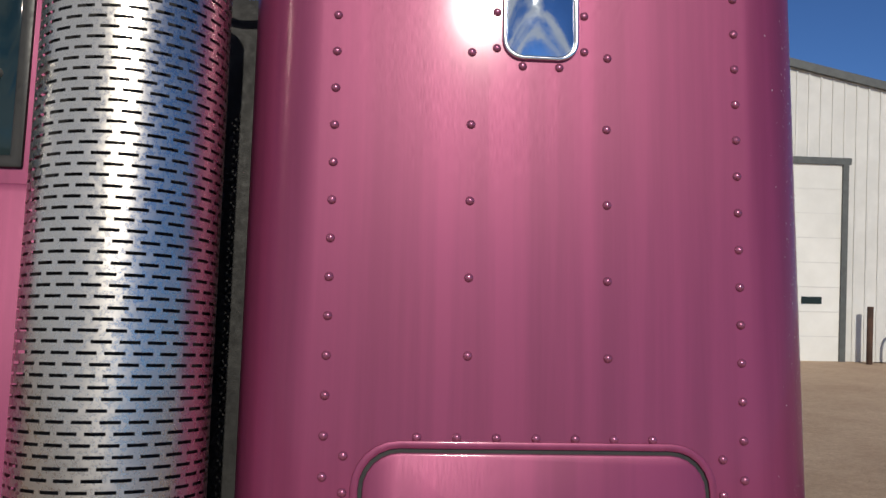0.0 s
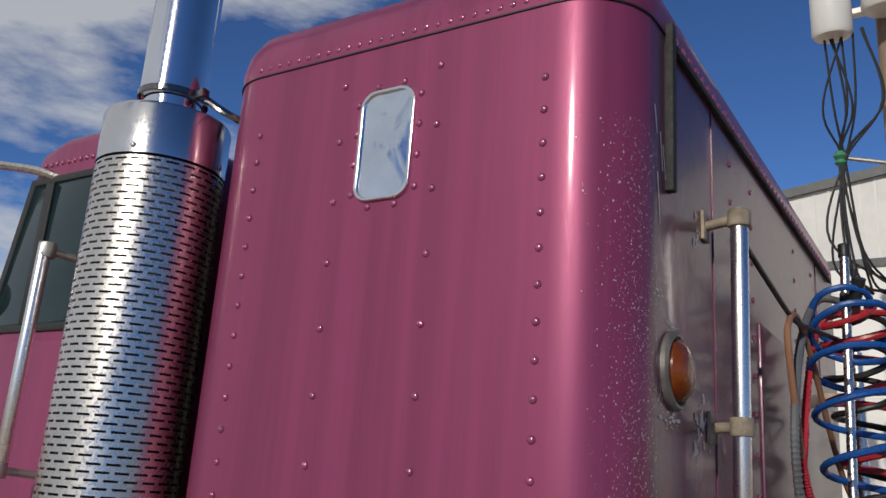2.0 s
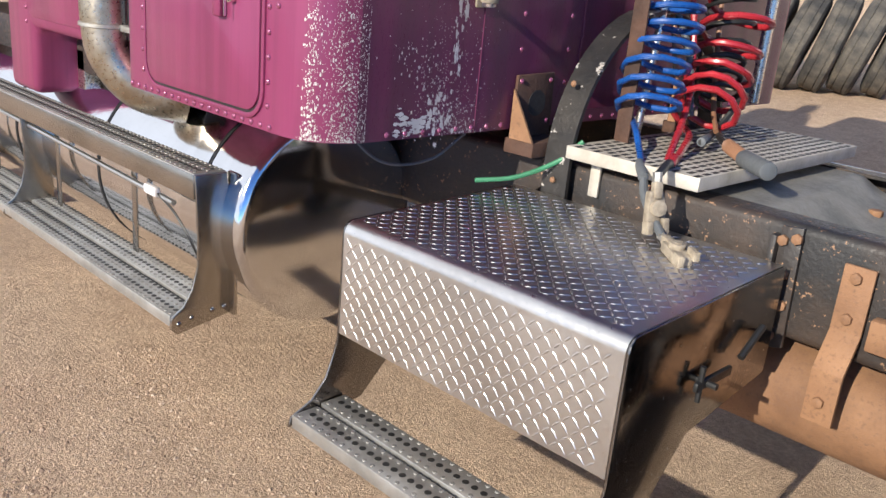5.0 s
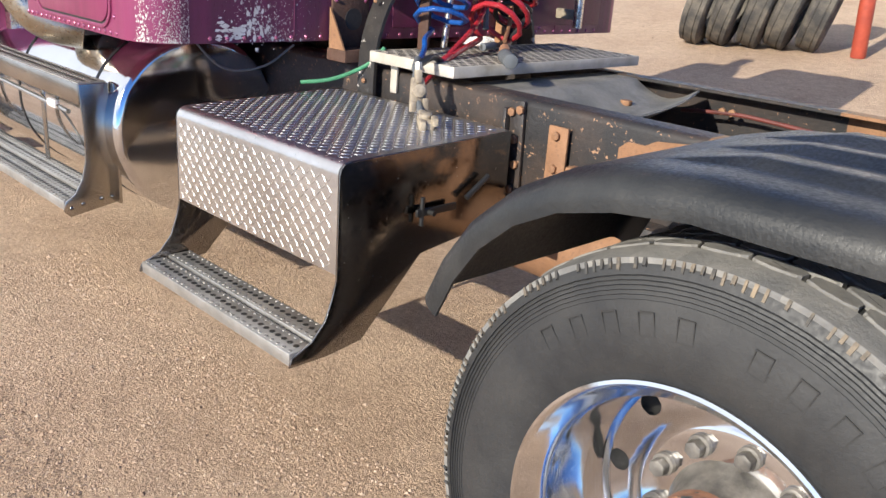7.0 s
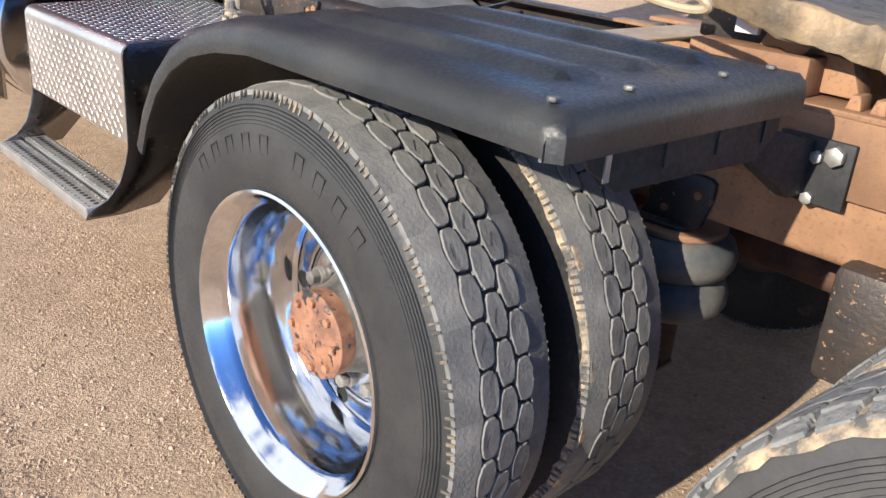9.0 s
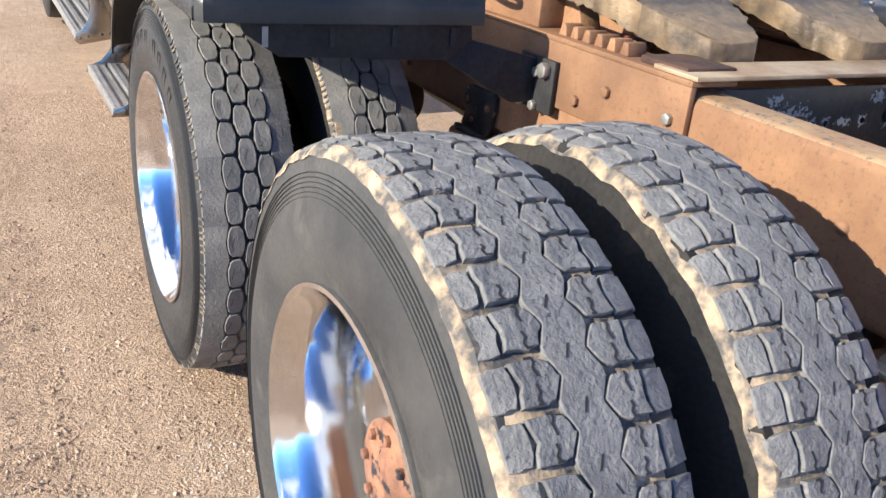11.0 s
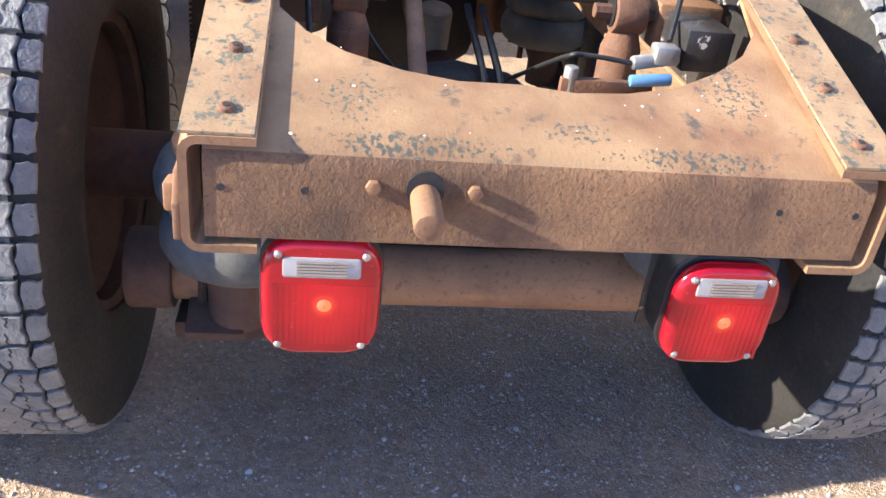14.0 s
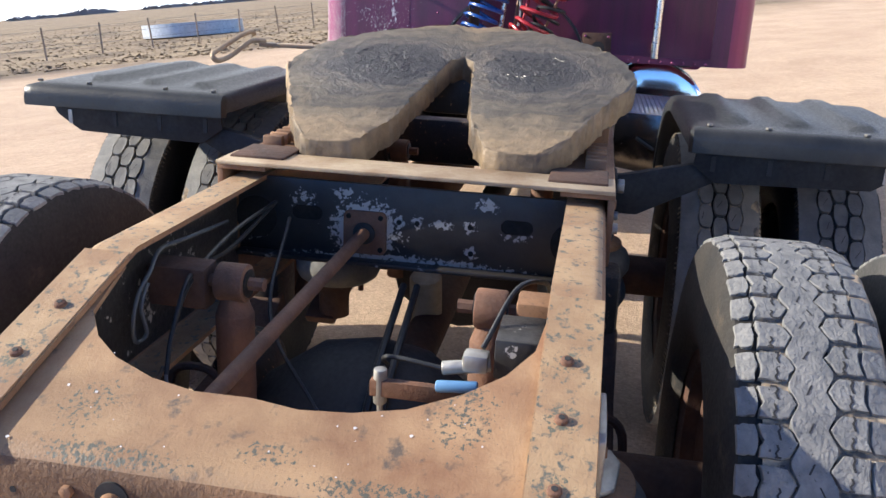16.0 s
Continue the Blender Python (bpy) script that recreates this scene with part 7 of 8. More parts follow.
# gladhands resting on the box
def gladhand(at, turn, pts, m):
    o = Vector(at)
    root = thing("gladhand", o, "dusty cast air coupling resting on the tread plate", "coupling", "trailer couplings")
    rot = Matrix.Translation(o) @ turn @ Matrix.Scale(0.85, 4)
    b = bmesh.new()
    extrude([(-0.05, -0.022), (0.03, -0.028), (0.055, -0.012), (0.05, 0.02), (0.0, 0.03), (-0.05, 0.018)], "z", 0.0, 0.028, bevel=0.005, bm=b)
    boxbm(-0.075, -0.03, -0.012, 0.012, 0.008, 0.034, 0.004, bm=b)
    boxbm(0.02, 0.062, 0.012, 0.03, 0.018, 0.045, 0.004, bm=b)
    boxbm(0.03, 0.066, -0.028, -0.01, 0.0, 0.034, 0.004, bm=b)
    bmesh.ops.transform(b, matrix=rot, verts=b.verts)
    part("coupler_body", b, TAN, root)
    b = cylbm((-0.005, 0, 0.024), (-0.005, 0, 0.042), 0.022, n=20, bevel=0.003)
    cylbm((-0.005, 0, 0.040), (-0.005, 0, 0.0435), 0.012, n=16, bm=b)
    bmesh.ops.transform(b, matrix=rot, verts=b.verts)
    part("seal", b, TAN, root)
    b = cylbm((-0.10, 0, 0.02), (-0.06, 0, 0.02), 0.013, n=6)
    bmesh.ops.transform(b, matrix=rot, verts=b.verts)
    part("hose_nut", b, GALV, root)
    part("hose_end", tubebm(bend([rot @ Vector((-0.09, 0, 0.02))] + pts, 8), 0.010, 10), m, root, "worn hose end")


gladhand((4.222, -0.645, 0.905), Matrix.Rotation(-0.57, 4, "Z") @ Matrix.Rotation(radians(6), 4, "Y"), [(4.07, -0.55, 0.985), (4.03, -0.51, 1.035)], GREY_H)
gladhand((4.105, -0.575, 0.975), Matrix.Rotation(-0.5, 4, "Z") @ Matrix.Rotation(radians(78), 4, "Y"), [(4.085, -0.50, 1.07), (4.05, -0.43, 1.05)], BLACK_H)
root = thing("cable_plug", (4.13, -0.25, 1.053), "grey trailer plug with a copper spring on the deck", "plug")
part("plug_body", cylbm((4.15, -0.26, 1.075), (4.26, -0.355, 1.075), 0.022, n=20, bevel=0.004), GREY_H, root)
hx = [Vector((4.05, -0.15, 1.078)).lerp(Vector((4.15, -0.26, 1.076)), k / 120) + 0.016 * Vector((0.7 * math.cos(k * 0.62), 0.6 * math.cos(k * 0.62), math.sin(k * 0.62))) for k in range(121)]
part("spring", tubebm(hx, 0.003, 6), COPPER, root, "copper coil spring")
part("cable", tubebm(bend([(4.15, -0.26, 1.076), (4.02, -0.12, 1.08), (3.94, 0.0, 1.085), (3.90, 0.05, 1.12)], 8), 0.009, 8), BLACK_H, root)
loose("green_cable", [(3.60, -0.62, 0.93), (3.68, -0.55, 0.95), (3.75, -0.47, 1.0), (3.80, -0.44, 1.06)], 0.0065, GREEN_H, "green cable end behind the battery box", "cable")
loose("white_wire", [(3.30, -0.85, 1.05), (3.42, -0.80, 0.96), (3.50, -0.70, 0.97), (3.53, -0.60, 1.04)], 0.004, GREY_H, "thin grey wire hanging under the sleeper", "wire")

# between the rails: front crossmembers, tunnel plate, air line
b = bmesh.new()
grid = []
for i in range(15):
    row = []
    for j in range(13):
        y = -0.34 + 0.68 * j / 12
        end = 4.66 - 0.17 * (y + 0.34) / 0.68 + 0.03 * math.sin(math.pi * j / 12)
        u = i / 14
        x = 4.10 + (end - 4.10) * u
        dip = max(0.0, (u - 0.35) / 0.65)
        row.append(b.verts.new((x, y, 0.985 - 0.075 * math.sin(math.pi * min(1.0, dip * 0.92)) * (1 - 0.25 * (y / 0.34)) + 0.012 * dip)))
    grid.append(row)
for r0, r1 in zip(grid, grid[1:]):
    for k in range(12):
        b.faces.new((r0[k], r0[k + 1], r1[k + 1], r1[k]))
bmesh.ops.recalc_face_normals(b, faces=b.faces)
bmesh.ops.solidify(b, geom=b.faces[:], thickness=0.006)
tp = part("tunnel_plate", b, DUSTY_PLATE, truck, "dusty grey dished cover plate between the rails", smooth=60)
piece("bolt", hexm, tp, Matrix.Translation((4.37, 0.10, 0.935)) @ Matrix.Scale(1.5, 4))
part("brace_plate", boxbm(4.70, 5.02, -0.34, 0.34, 0.80, 0.812, 0.003), BLACK_RUST, truck, "dark plate low between the rails")
for x in (4.585, 4.62):
    piece("bolt", hexm, rails[1], Matrix.Translation((x, 0.336, 0.935)) @ FACE_L)
for x in (2.9, 4.05, 5.02):
    b = boxbm(x, x + 0.09, -0.42, 0.42, 0.76, 0.93, 0.01)
    part("crossmember", b, BLACK_RUST, truck, "black frame crossmember")
part("air_line", tubebm(bend([(4.44, 0.33, 0.915), (4.62, 0.33, 0.932), (4.8, 0.33, 0.928), (5.4, 0.31, 0.90), (5.9, 0.28, 0.91)]), 0.007, 8), RED_LINE, truck, "dull red air line along the rail")
side = rails[-1]
b = extrude([(4.352, 0.985), (4.400, 0.990), (4.408, 0.712), (4.356, 0.700)], "y", -0.444, -0.432, bevel=0.002)
boxbm(4.338, 4.352, -0.462, -0.432, 0.702, 0.965, 0.002, bm=b)
st = part("rail_strap", b, BLACK_RUST, truck, "bolted black strap on the rail")
for x, z in ((4.362, 0.955), (4.392, 0.965), (4.378, 0.88), (4.388, 0.81), (4.376, 0.735)):
    piece("bolt", hexm, st, Matrix.Translation((x, -0.444, z)) @ FACE_L)
for x0 in (4.50,):
    b = extrude([(-0.443, 0.945), (-0.452, 0.945), (-0.452, 0.80), (-0.50, 0.72), (-0.50, 0.60), (-0.488, 0.60), (-0.488, 0.715), (-0.443, 0.79)], "x", x0, x0 + 0.065, bevel=0.002)
    hg = part("rust_hanger", b, RUST, truck, "bent rust-orange hanger strap")
    for z in (0.92, 0.83, 0.65):
        piece("bolt", hexm, hg, Matrix.Translation((x0 + 0.03, -0.452 if z > 0.7 else -0.50, z)) @ FACE_L)
part("rust_block", boxbm(4.58, 4.66, -0.47, -0.432, 0.78, 0.85, 0.005), RUST, truck, "rust-orange block on the rail")
part("rust_patch", extrude([(4.715, 0.925), (4.74, 0.945), (4.79, 0.945), (4.82, 0.962), (4.91, 0.972), (4.915, 0.90), (4.88, 0.88), (4.84, 0.885), (4.80, 0.85), (4.76, 0.845), (4.74, 0.87), (4.715, 0.875)], "y", -0.4345, -0.432), RUST, truck, "bare rusted patch on the rail")
part("rail_boss", cylbm((4.80, -0.47, 0.845), (4.80, -0.43, 0.845), 0.035, n=20, bevel=0.006), BLACK, truck)
part("air_tank", cylbm((4.15, -0.30, 0.58), (4.95, -0.30, 0.58), 0.125, n=36, bevel=0.03), RUST, truck, "rust-orange air tank under the rail")
part("air_tank", cylbm((3.4, 0.30, 0.62), (4.6, 0.30, 0.62), 0.12, n=36, bevel=0.03), BLACK_RUST, truck, "dark air tank under the rail")
part("deck_strap", boxbm(3.835, 3.865, -0.442, -0.432, 0.925, 1.03, 0.002), WHITE_DECK, truck, "white drilled strap")

# running gear
b = cylbm((1.5, 0.0, 0.66), (5.2, 0.0, 0.56), 0.055, n=24)
part("drive_shaft", b, BLACK_RUST, truck, "dark propeller shaft")
part("drive_shaft", cylbm((5.65, 0, 0.56), (6.55, 0, 0.54), 0.05, n=24), RUST_DK, truck, "short propeller shaft between the axles")
part("gearbox", boxbm(1.0, 2.2, -0.25, 0.25, 0.55, 1.0, 0.06, 3), MUFFLER, truck, "dark gearbox under the cab")
for ax in AX:
    b = cylbm((ax, -0.72, 0.487), (ax, 0.72, 0.487), 0.068, n=28)
    axle = part("drive_axle", b, RUST_DK, truck, "rusty dark drive axle")
    b = lathe([(0.06, -0.26), (0.15, -0.22), (0.225, -0.11), (0.243, 0.0), (0.225, 0.11), (0.15, 0.22), (0.06, 0.26)], (ax, -0.02, 0.487), "y", 40)
    part("differential", b, MUFFLER, axle, "dark bowl-shaped differential housing")
    part("pinion_nose", cylbm((ax - 0.32, 0.0, 0.53), (ax - 0.1, 0.0, 0.50), 0.075, 0.12, n=24), MUFFLER, axle)
    for s in (-1, 1):
        part("brake_chamber", cylbm((ax - 0.22, s * 0.40, 0.50), (ax - 0.36, s * 0.40, 0.52), 0.075, n=24, bevel=0.012), BLACK_RUST, axle, "dark brake chamber")
    xo = ax + 0.27
    for s in (-1, 1):
        y = s * 0.445
        beam = part("spring_beam", extrude([(ax - 0.55, 0.56), (ax - 0.35, 0.44), (ax + 0.1, 0.40), (xo + 0.1, 0.335), (xo + 0.12, 0.365), (ax + 0.1, 0.46), (ax - 0.35, 0.50), (ax - 0.52, 0.62)], "y", y - 0.05, y + 0.05, bevel=0.008), RUST_DK, truck, "rusty suspension beam")
        part("spring_hanger", boxbm(ax - 0.64, ax - 0.50, y - 0.045, y + 0.045, 0.52, 0.76, 0.02), BLACK_RUST, beam)
        for dx in (-0.09, 0.09):
            part("u_bolt", tubebm(bend([(ax + dx, y - 0.06, 0.36), (ax + dx, y - 0.06, 0.55), (ax + dx, y, 0.59), (ax + dx, y + 0.06, 0.55), (ax + dx, y + 0.06, 0.36)], 5), 0.010, 8), RUST_DK, beam)
        # air bag: two stacked lobes between plates
        prof = [(0.09, 0.448), (0.11, 0.452), (0.128, 0.465), (0.137, 0.485), (0.137, 0.508), (0.128, 0.532), (0.112, 0.546), (0.128, 0.558), (0.139, 0.578), (0.140, 0.603), (0.130, 0.628), (0.112, 0.642), (0.09, 0.648)]
        bag = part("air_bag", lathe(prof, (xo + 0.06, s * 0.395, 0.04), "z", 56), BAG, truck, "dusty two-lobe rubber air bag")
        part("bag_plate", cylbm((xo + 0.06, s * 0.395, 0.684), (xo + 0.06, s * 0.395, 0.700), 0.110, n=48, bevel=0.004), RUST, bag, "rusted round bag plate")
        part("bag_foot", cylbm((xo + 0.06, s * 0.41, 0.36), (xo + 0.06, s * 0.41, 0.50), 0.05, n=32), RUST_DK, bag)
        pl = extrude([(xo - 0.008, 0.808), (xo + 0.006, 0.823), (xo + 0.02, 0.827), (xo + 0.145, 0.827), (xo + 0.158, 0.818), (xo + 0.158, 0.780), (xo + 0.140, 0.716), (xo + 0.12, 0.704), (xo + 0.015, 0.700), (xo - 0.012, 0.712), (xo + 0.006, 0.748)], "y", s * 0.432, s * 0.447, bevel=0.003)
        bm_ = GALV if ax > 6 else BLACK_RUST
        plate = part("bag_bracket", pl, bm_, truck, "flaking galvanised bag bracket" if ax > 6 else "dark steel bag bracket")
        part("bracket_shelf", extrude([(xo - 0.02, s * 0.446), (xo + 0.12, s * 0.446), (xo + 0.10, s * 0.470), (xo + 0.02, s * 0.480), (xo - 0.015, s * 0.465)], "z", 0.701, 0.711, bevel=0.003), bm_, plate)
        for dx, z in ((0.017, 0.786), (0.124, 0.784), (0.049, 0.736)):
            part("bolt_hole", cylbm((xo + dx, s * 0.440, z), (xo + dx, s * 0.4478, z), 0.0165, n=18), RUST_DK, plate, "rust-lined bolt hole")
            piece("bolt", hexm, plate, Matrix.Translation((xo + dx, s * 0.446, z)) @ (FACE_L if s < 0 else FACE_L.inverted()) @ Matrix.Diagonal((0.75, 0.75, 0.5, 1)))
        # shock absorber with its bushing
        sx, sy = ax + 0.143, s * 0.24
        sh = part("shock_absorber", cylbm((sx, sy, 0.45), (sx, sy, 0.835), 0.036, n=26, bevel=0.004), RUST_RED, truck, "rusted shock absorber")
        part("shock_neck", cylbm((sx, sy, 0.83), (sx, sy, 0.87), 0.036, 0.022, n=24), RUST_RED, sh)
        part("shock_bushing", cylbm((sx, sy - 0.028, 0.893), (sx, sy + 0.028, 0.893), 0.036, n=28, bevel=0.004), RUST_RED, sh, "rusted ring bushing")
        part("bushing_rubber", cylbm((sx, sy - 0.031, 0.893), (sx, sy + 0.031, 0.893), 0.026, n=24), BLACK_H, sh)
        part("shock_bolt", cylbm((sx, sy - s * 0.06, 0.893), (sx, sy + s * 0.1, 0.893), 0.013, n=8), RUST_RED, sh)
        part("shock_bracket", extrude([(sx - 0.03, 0.925), (sx + 0.03, 0.92), (sx + 0.025, 0.84), (sx - 0.02, 0.84)], "y", sy + s * 0.045, s * 0.40, bevel=0.006), RUST if s > 0 else RUST_DK, sh, "rusted shock bracket")
xb = AX[1] + 0.27
part("suspension_crossbeam", cylbm((xb, -0.60, 0.42), (xb, 0.60, 0.42), 0.055, n=32, bevel=0.004), RUST, truck, "rusted suspension crossbeam")
for s in (-1, 1):
    part("beam_clamp", cylbm((xb, s * 0.52, 0.42), (xb, s * 0.60, 0.42), 0.072, n=28, bevel=0.008), RUST_DK, truck, "rusted beam clamp")
    for dx in (-0.05, 0.05):
        part("clamp_bolt", tubebm(bend([(xb + dx, s * 0.47, 0.345), (xb + dx, s * 0.47, 0.45), (xb + dx * 0.6, s * 0.47, 0.49)], 5), 0.009, 8), RUST_DK, truck, "rusted clamp bolt")
part("beam_clamp", boxbm(xb - 0.06, xb + 0.06, -0.52, -0.36, 0.31, 0.345, 0.006), RUST_DK, truck)

# black pierced crossmember under the fifth wheel, torque rod, filter, valve
b = boxbm(6.478, 6.490, -0.416, 0.416, 0.815, 0.993, 0.002)
pm = part("pierced_crossmember", b, BLACK, truck, "black pierced crossmember with flaking paint")
# flat black discs on the plate stand in for its dark openings
for y, z in ((-0.247, 0.915), (0.240, 0.921)):
    part("slot", extrude(roundrect(y - 0.036, y + 0.036, z - 0.0165, z + 0.0165, 0.016), "x", 6.489, 6.4915), DRUM_HOLE_BLACK, pm, "oblong lightening hole")
for y in (-0.372, 0.366):
    part("round_cutout", cylbm((6.486, y, 0.894), (6.4915, y, 0.894), 0.050, n=36), DRUM_HOLE_BLACK, pm, "large round cut-out")
small_hole = meshof("hole", cylbm((0, 0, -0.004), (0, 0, 0.0021), 0.0062, n=14), DRUM_HOLE_BLACK)
bare_spots = [(-0.029, 0.910), (0.013, 0.911), (0.135, 0.913), (0.139, 0.851)]
for y, z in bare_spots:
    piece("bolt_hole", small_hole, pm, Matrix.Translation((6.490, y, z)) @ FACE_R)
# bare patches where the paint has flaked round holes, plate and flanges
BARE = mat("black_paint_shed_in_patches", (0.016, 0.017, 0.020), (0.040, 0.039, 0.038), rough=0.42, scale=6, bump=0.3, cloud=0.3)
o = ORIGIN[pm.name]
wear = [((6.49, y, z), (0.05, 0.030, 0.030), 0.92) for y, z in bare_spots]
wear += [((6.49, -0.108, 0.885), (0.05, 0.138, 0.118), 1.15), ((6.49, 0.07, 0.912), (0.05, 0.05, 0.02), 0.95), ((6.49, 0.0, 0.815), (0.05, 0.5, 0.030), 0.95),
         ((6.49, 0.170, 0.965), (0.05, 0.05, 0.028), 0.95), ((6.49, -0.16, 0.965), (0.05, 0.05, 0.028), 0.92), ((6.49, -0.255, 0.945), (0.05, 0.06, 0.05), 0.78),
         ((6.49, 0.24, 0.903), (0.05, 0.06, 0.03), 0.86), ((6.49, -0.372, 0.86), (0.05, 0.06, 0.05), 0.72), ((6.49, 0.366, 0.85), (0.05, 0.07, 0.05), 0.9)]
shed_paint(BARE, (0.40, 0.385, 0.36), [(tuple(Vector(c) - o), r, w) for c, r, w in wear], scale=88.0)
pm.data.materials[0] = BARE
plate = part("rod_plate", extrude(roundrect(-0.158, -0.057, 0.829, 0.931, 0.014), "x", 6.490, 6.500, bevel=0.002), RUST_RED, pm, "rusted square plate")
for y, z in ((-0.145, 0.842), (-0.070, 0.842), (-0.145, 0.918), (-0.070, 0.918)):
    piece("bolt_hole", small_hole, plate, Matrix.Translation((6.499, y, z)) @ FACE_R)
part("rod_socket", cylbm((6.499, -0.108, 0.88), (6.506, -0.108, 0.8795), 0.026, n=24, bevel=0.002), MUFFLER, plate, "dark socket round the rod")
part("lower_flange", boxbm(6.44, 6.52, -0.414, 0.414, 0.805, 0.816, 0.003), BLACK, pm)
part("torque_rod", cylbm((6.50, -0.108, 0.88), (7.49, -0.155, 0.808), 0.0145, n=18), RUST_RED, truck, "rusted rod running to the tail crossmember")
part("filter_canister", cylbm((6.24, -0.010, 0.70), (6.20, -0.012, 0.545), 0.043, n=28, bevel=0.012), DECK_CREAM, truck, "cream filter canister")
b = boxbm(7.135, 7.150, 0.08, 0.225, 0.815, 0.843, 0.002)
lv = part("levelling_arm", b, RUST_RED, truck, "rusted levelling arm with small air valve")
part("arm_ball", cylbm((7.14, 0.095, 0.80), (7.14, 0.095, 0.86), 0.011, n=14, bevel=0.003), GALV, lv)
part("arm_link", cylbm((7.14, 0.095, 0.60), (7.14, 0.095, 0.82), 0.005, n=8), GALV, lv)
part("valve_body", boxbm(7.105, 7.14, 0.222, 0.262, 0.868, 0.898, 0.006), GALV, lv, "grey air valve")
part("valve_barrel", cylbm((7.13, 0.19, 0.868), (7.12, 0.265, 0.878), 0.011, n=16, bevel=0.003), GALV, lv)
part("blue_fitting", cylbm((7.15, 0.185, 0.846), (7.15, 0.25, 0.852), 0.0095, n=16, bevel=0.003), BLUE_CAP, lv, "blue plastic fitting")
part("valve_hose", tubebm(bend([(7.13, 0.19, 0.868), (7.12, 0.12, 0.872), (7.10, 0.09, 0.86), (6.9, 0.05, 0.75)], 8), 0.004, 8), BLACK_H, lv)
part("valve_hose", tubebm(bend([(7.11, 0.25, 0.90), (7.02, 0.29, 0.97), (6.92, 0.33, 0.95), (6.80, 0.335, 0.88)], 8), 0.0045, 8), BLACK_H, lv)
part("valve_plate", boxbm(7.02, 7.13, 0.27, 0.345, 0.86, 0.925, 0.003), BLACK, lv)
for k, (y0, z0) in enumerate(((-0.30, 0.93), (-0.30, 0.90))):
    part("wire_harness", tubebm(bend([(6.55, y0, 0.95), (6.75, y0 - 0.02, z0), (6.95, y0 - 0.01, 0.90 + 0.01 * k), (7.05, y0, 0.84), (7.10, y0 + 0.01, 0.78)], 8), 0.0045, 8), BLACK_H, truck, "taped wire harness")
part("harness_loop", tubebm(bend([(7.10, -0.29, 0.78), (7.13, -0.275, 0.74), (7.13, -0.30, 0.71), (7.10, -0.315, 0.74), (7.09, -0.30, 0.79)], 8), 0.0035, 8), GREY_H, truck)
part("cable_sling", tubebm(bend([(6.625, -0.385, 0.916), (6.816, -0.381, 0.935), (6.918, -0.385, 0.942), (6.969, -0.381, 0.915), (7.007, -0.385, 0.884), (7.037, -0.381, 0.847), (7.028, -0.385, 0.8), (6.995, -0.381, 0.803), (7.001, -0.385, 0.855), (6.98, -0.381, 0.896)], 8), 0.0040, 8), GREY_H, truck, "grey steel cable sling ending in a loop")
part("hanging_wire", tubebm(bend([(6.6, -0.25, 0.93), (6.85, -0.20, 0.80), (7.0, -0.05, 0.68), (7.05, 0.03, 0.55)], 8), 0.004, 6), BLACK_H, truck)
for y in (0.01, 0.04):
    part("air_pipe", tubebm(bend([(6.6, y, 0.80), (6.9, y + 0.01, 0.70), (7.05, y, 0.50)], 8), 0.008, 8), BLACK_H, truck)


# ---------- yard ----------
LEAN = Matrix.Rotation(radians(6.7), 4, "X")


def placed(x, y, turn=0.0, dz=0.0):
    return Matrix.Translation((x, y, ground_z(x, y) + dz)) @ LEAN @ Matrix.Rotation(turn, 4, "Z")


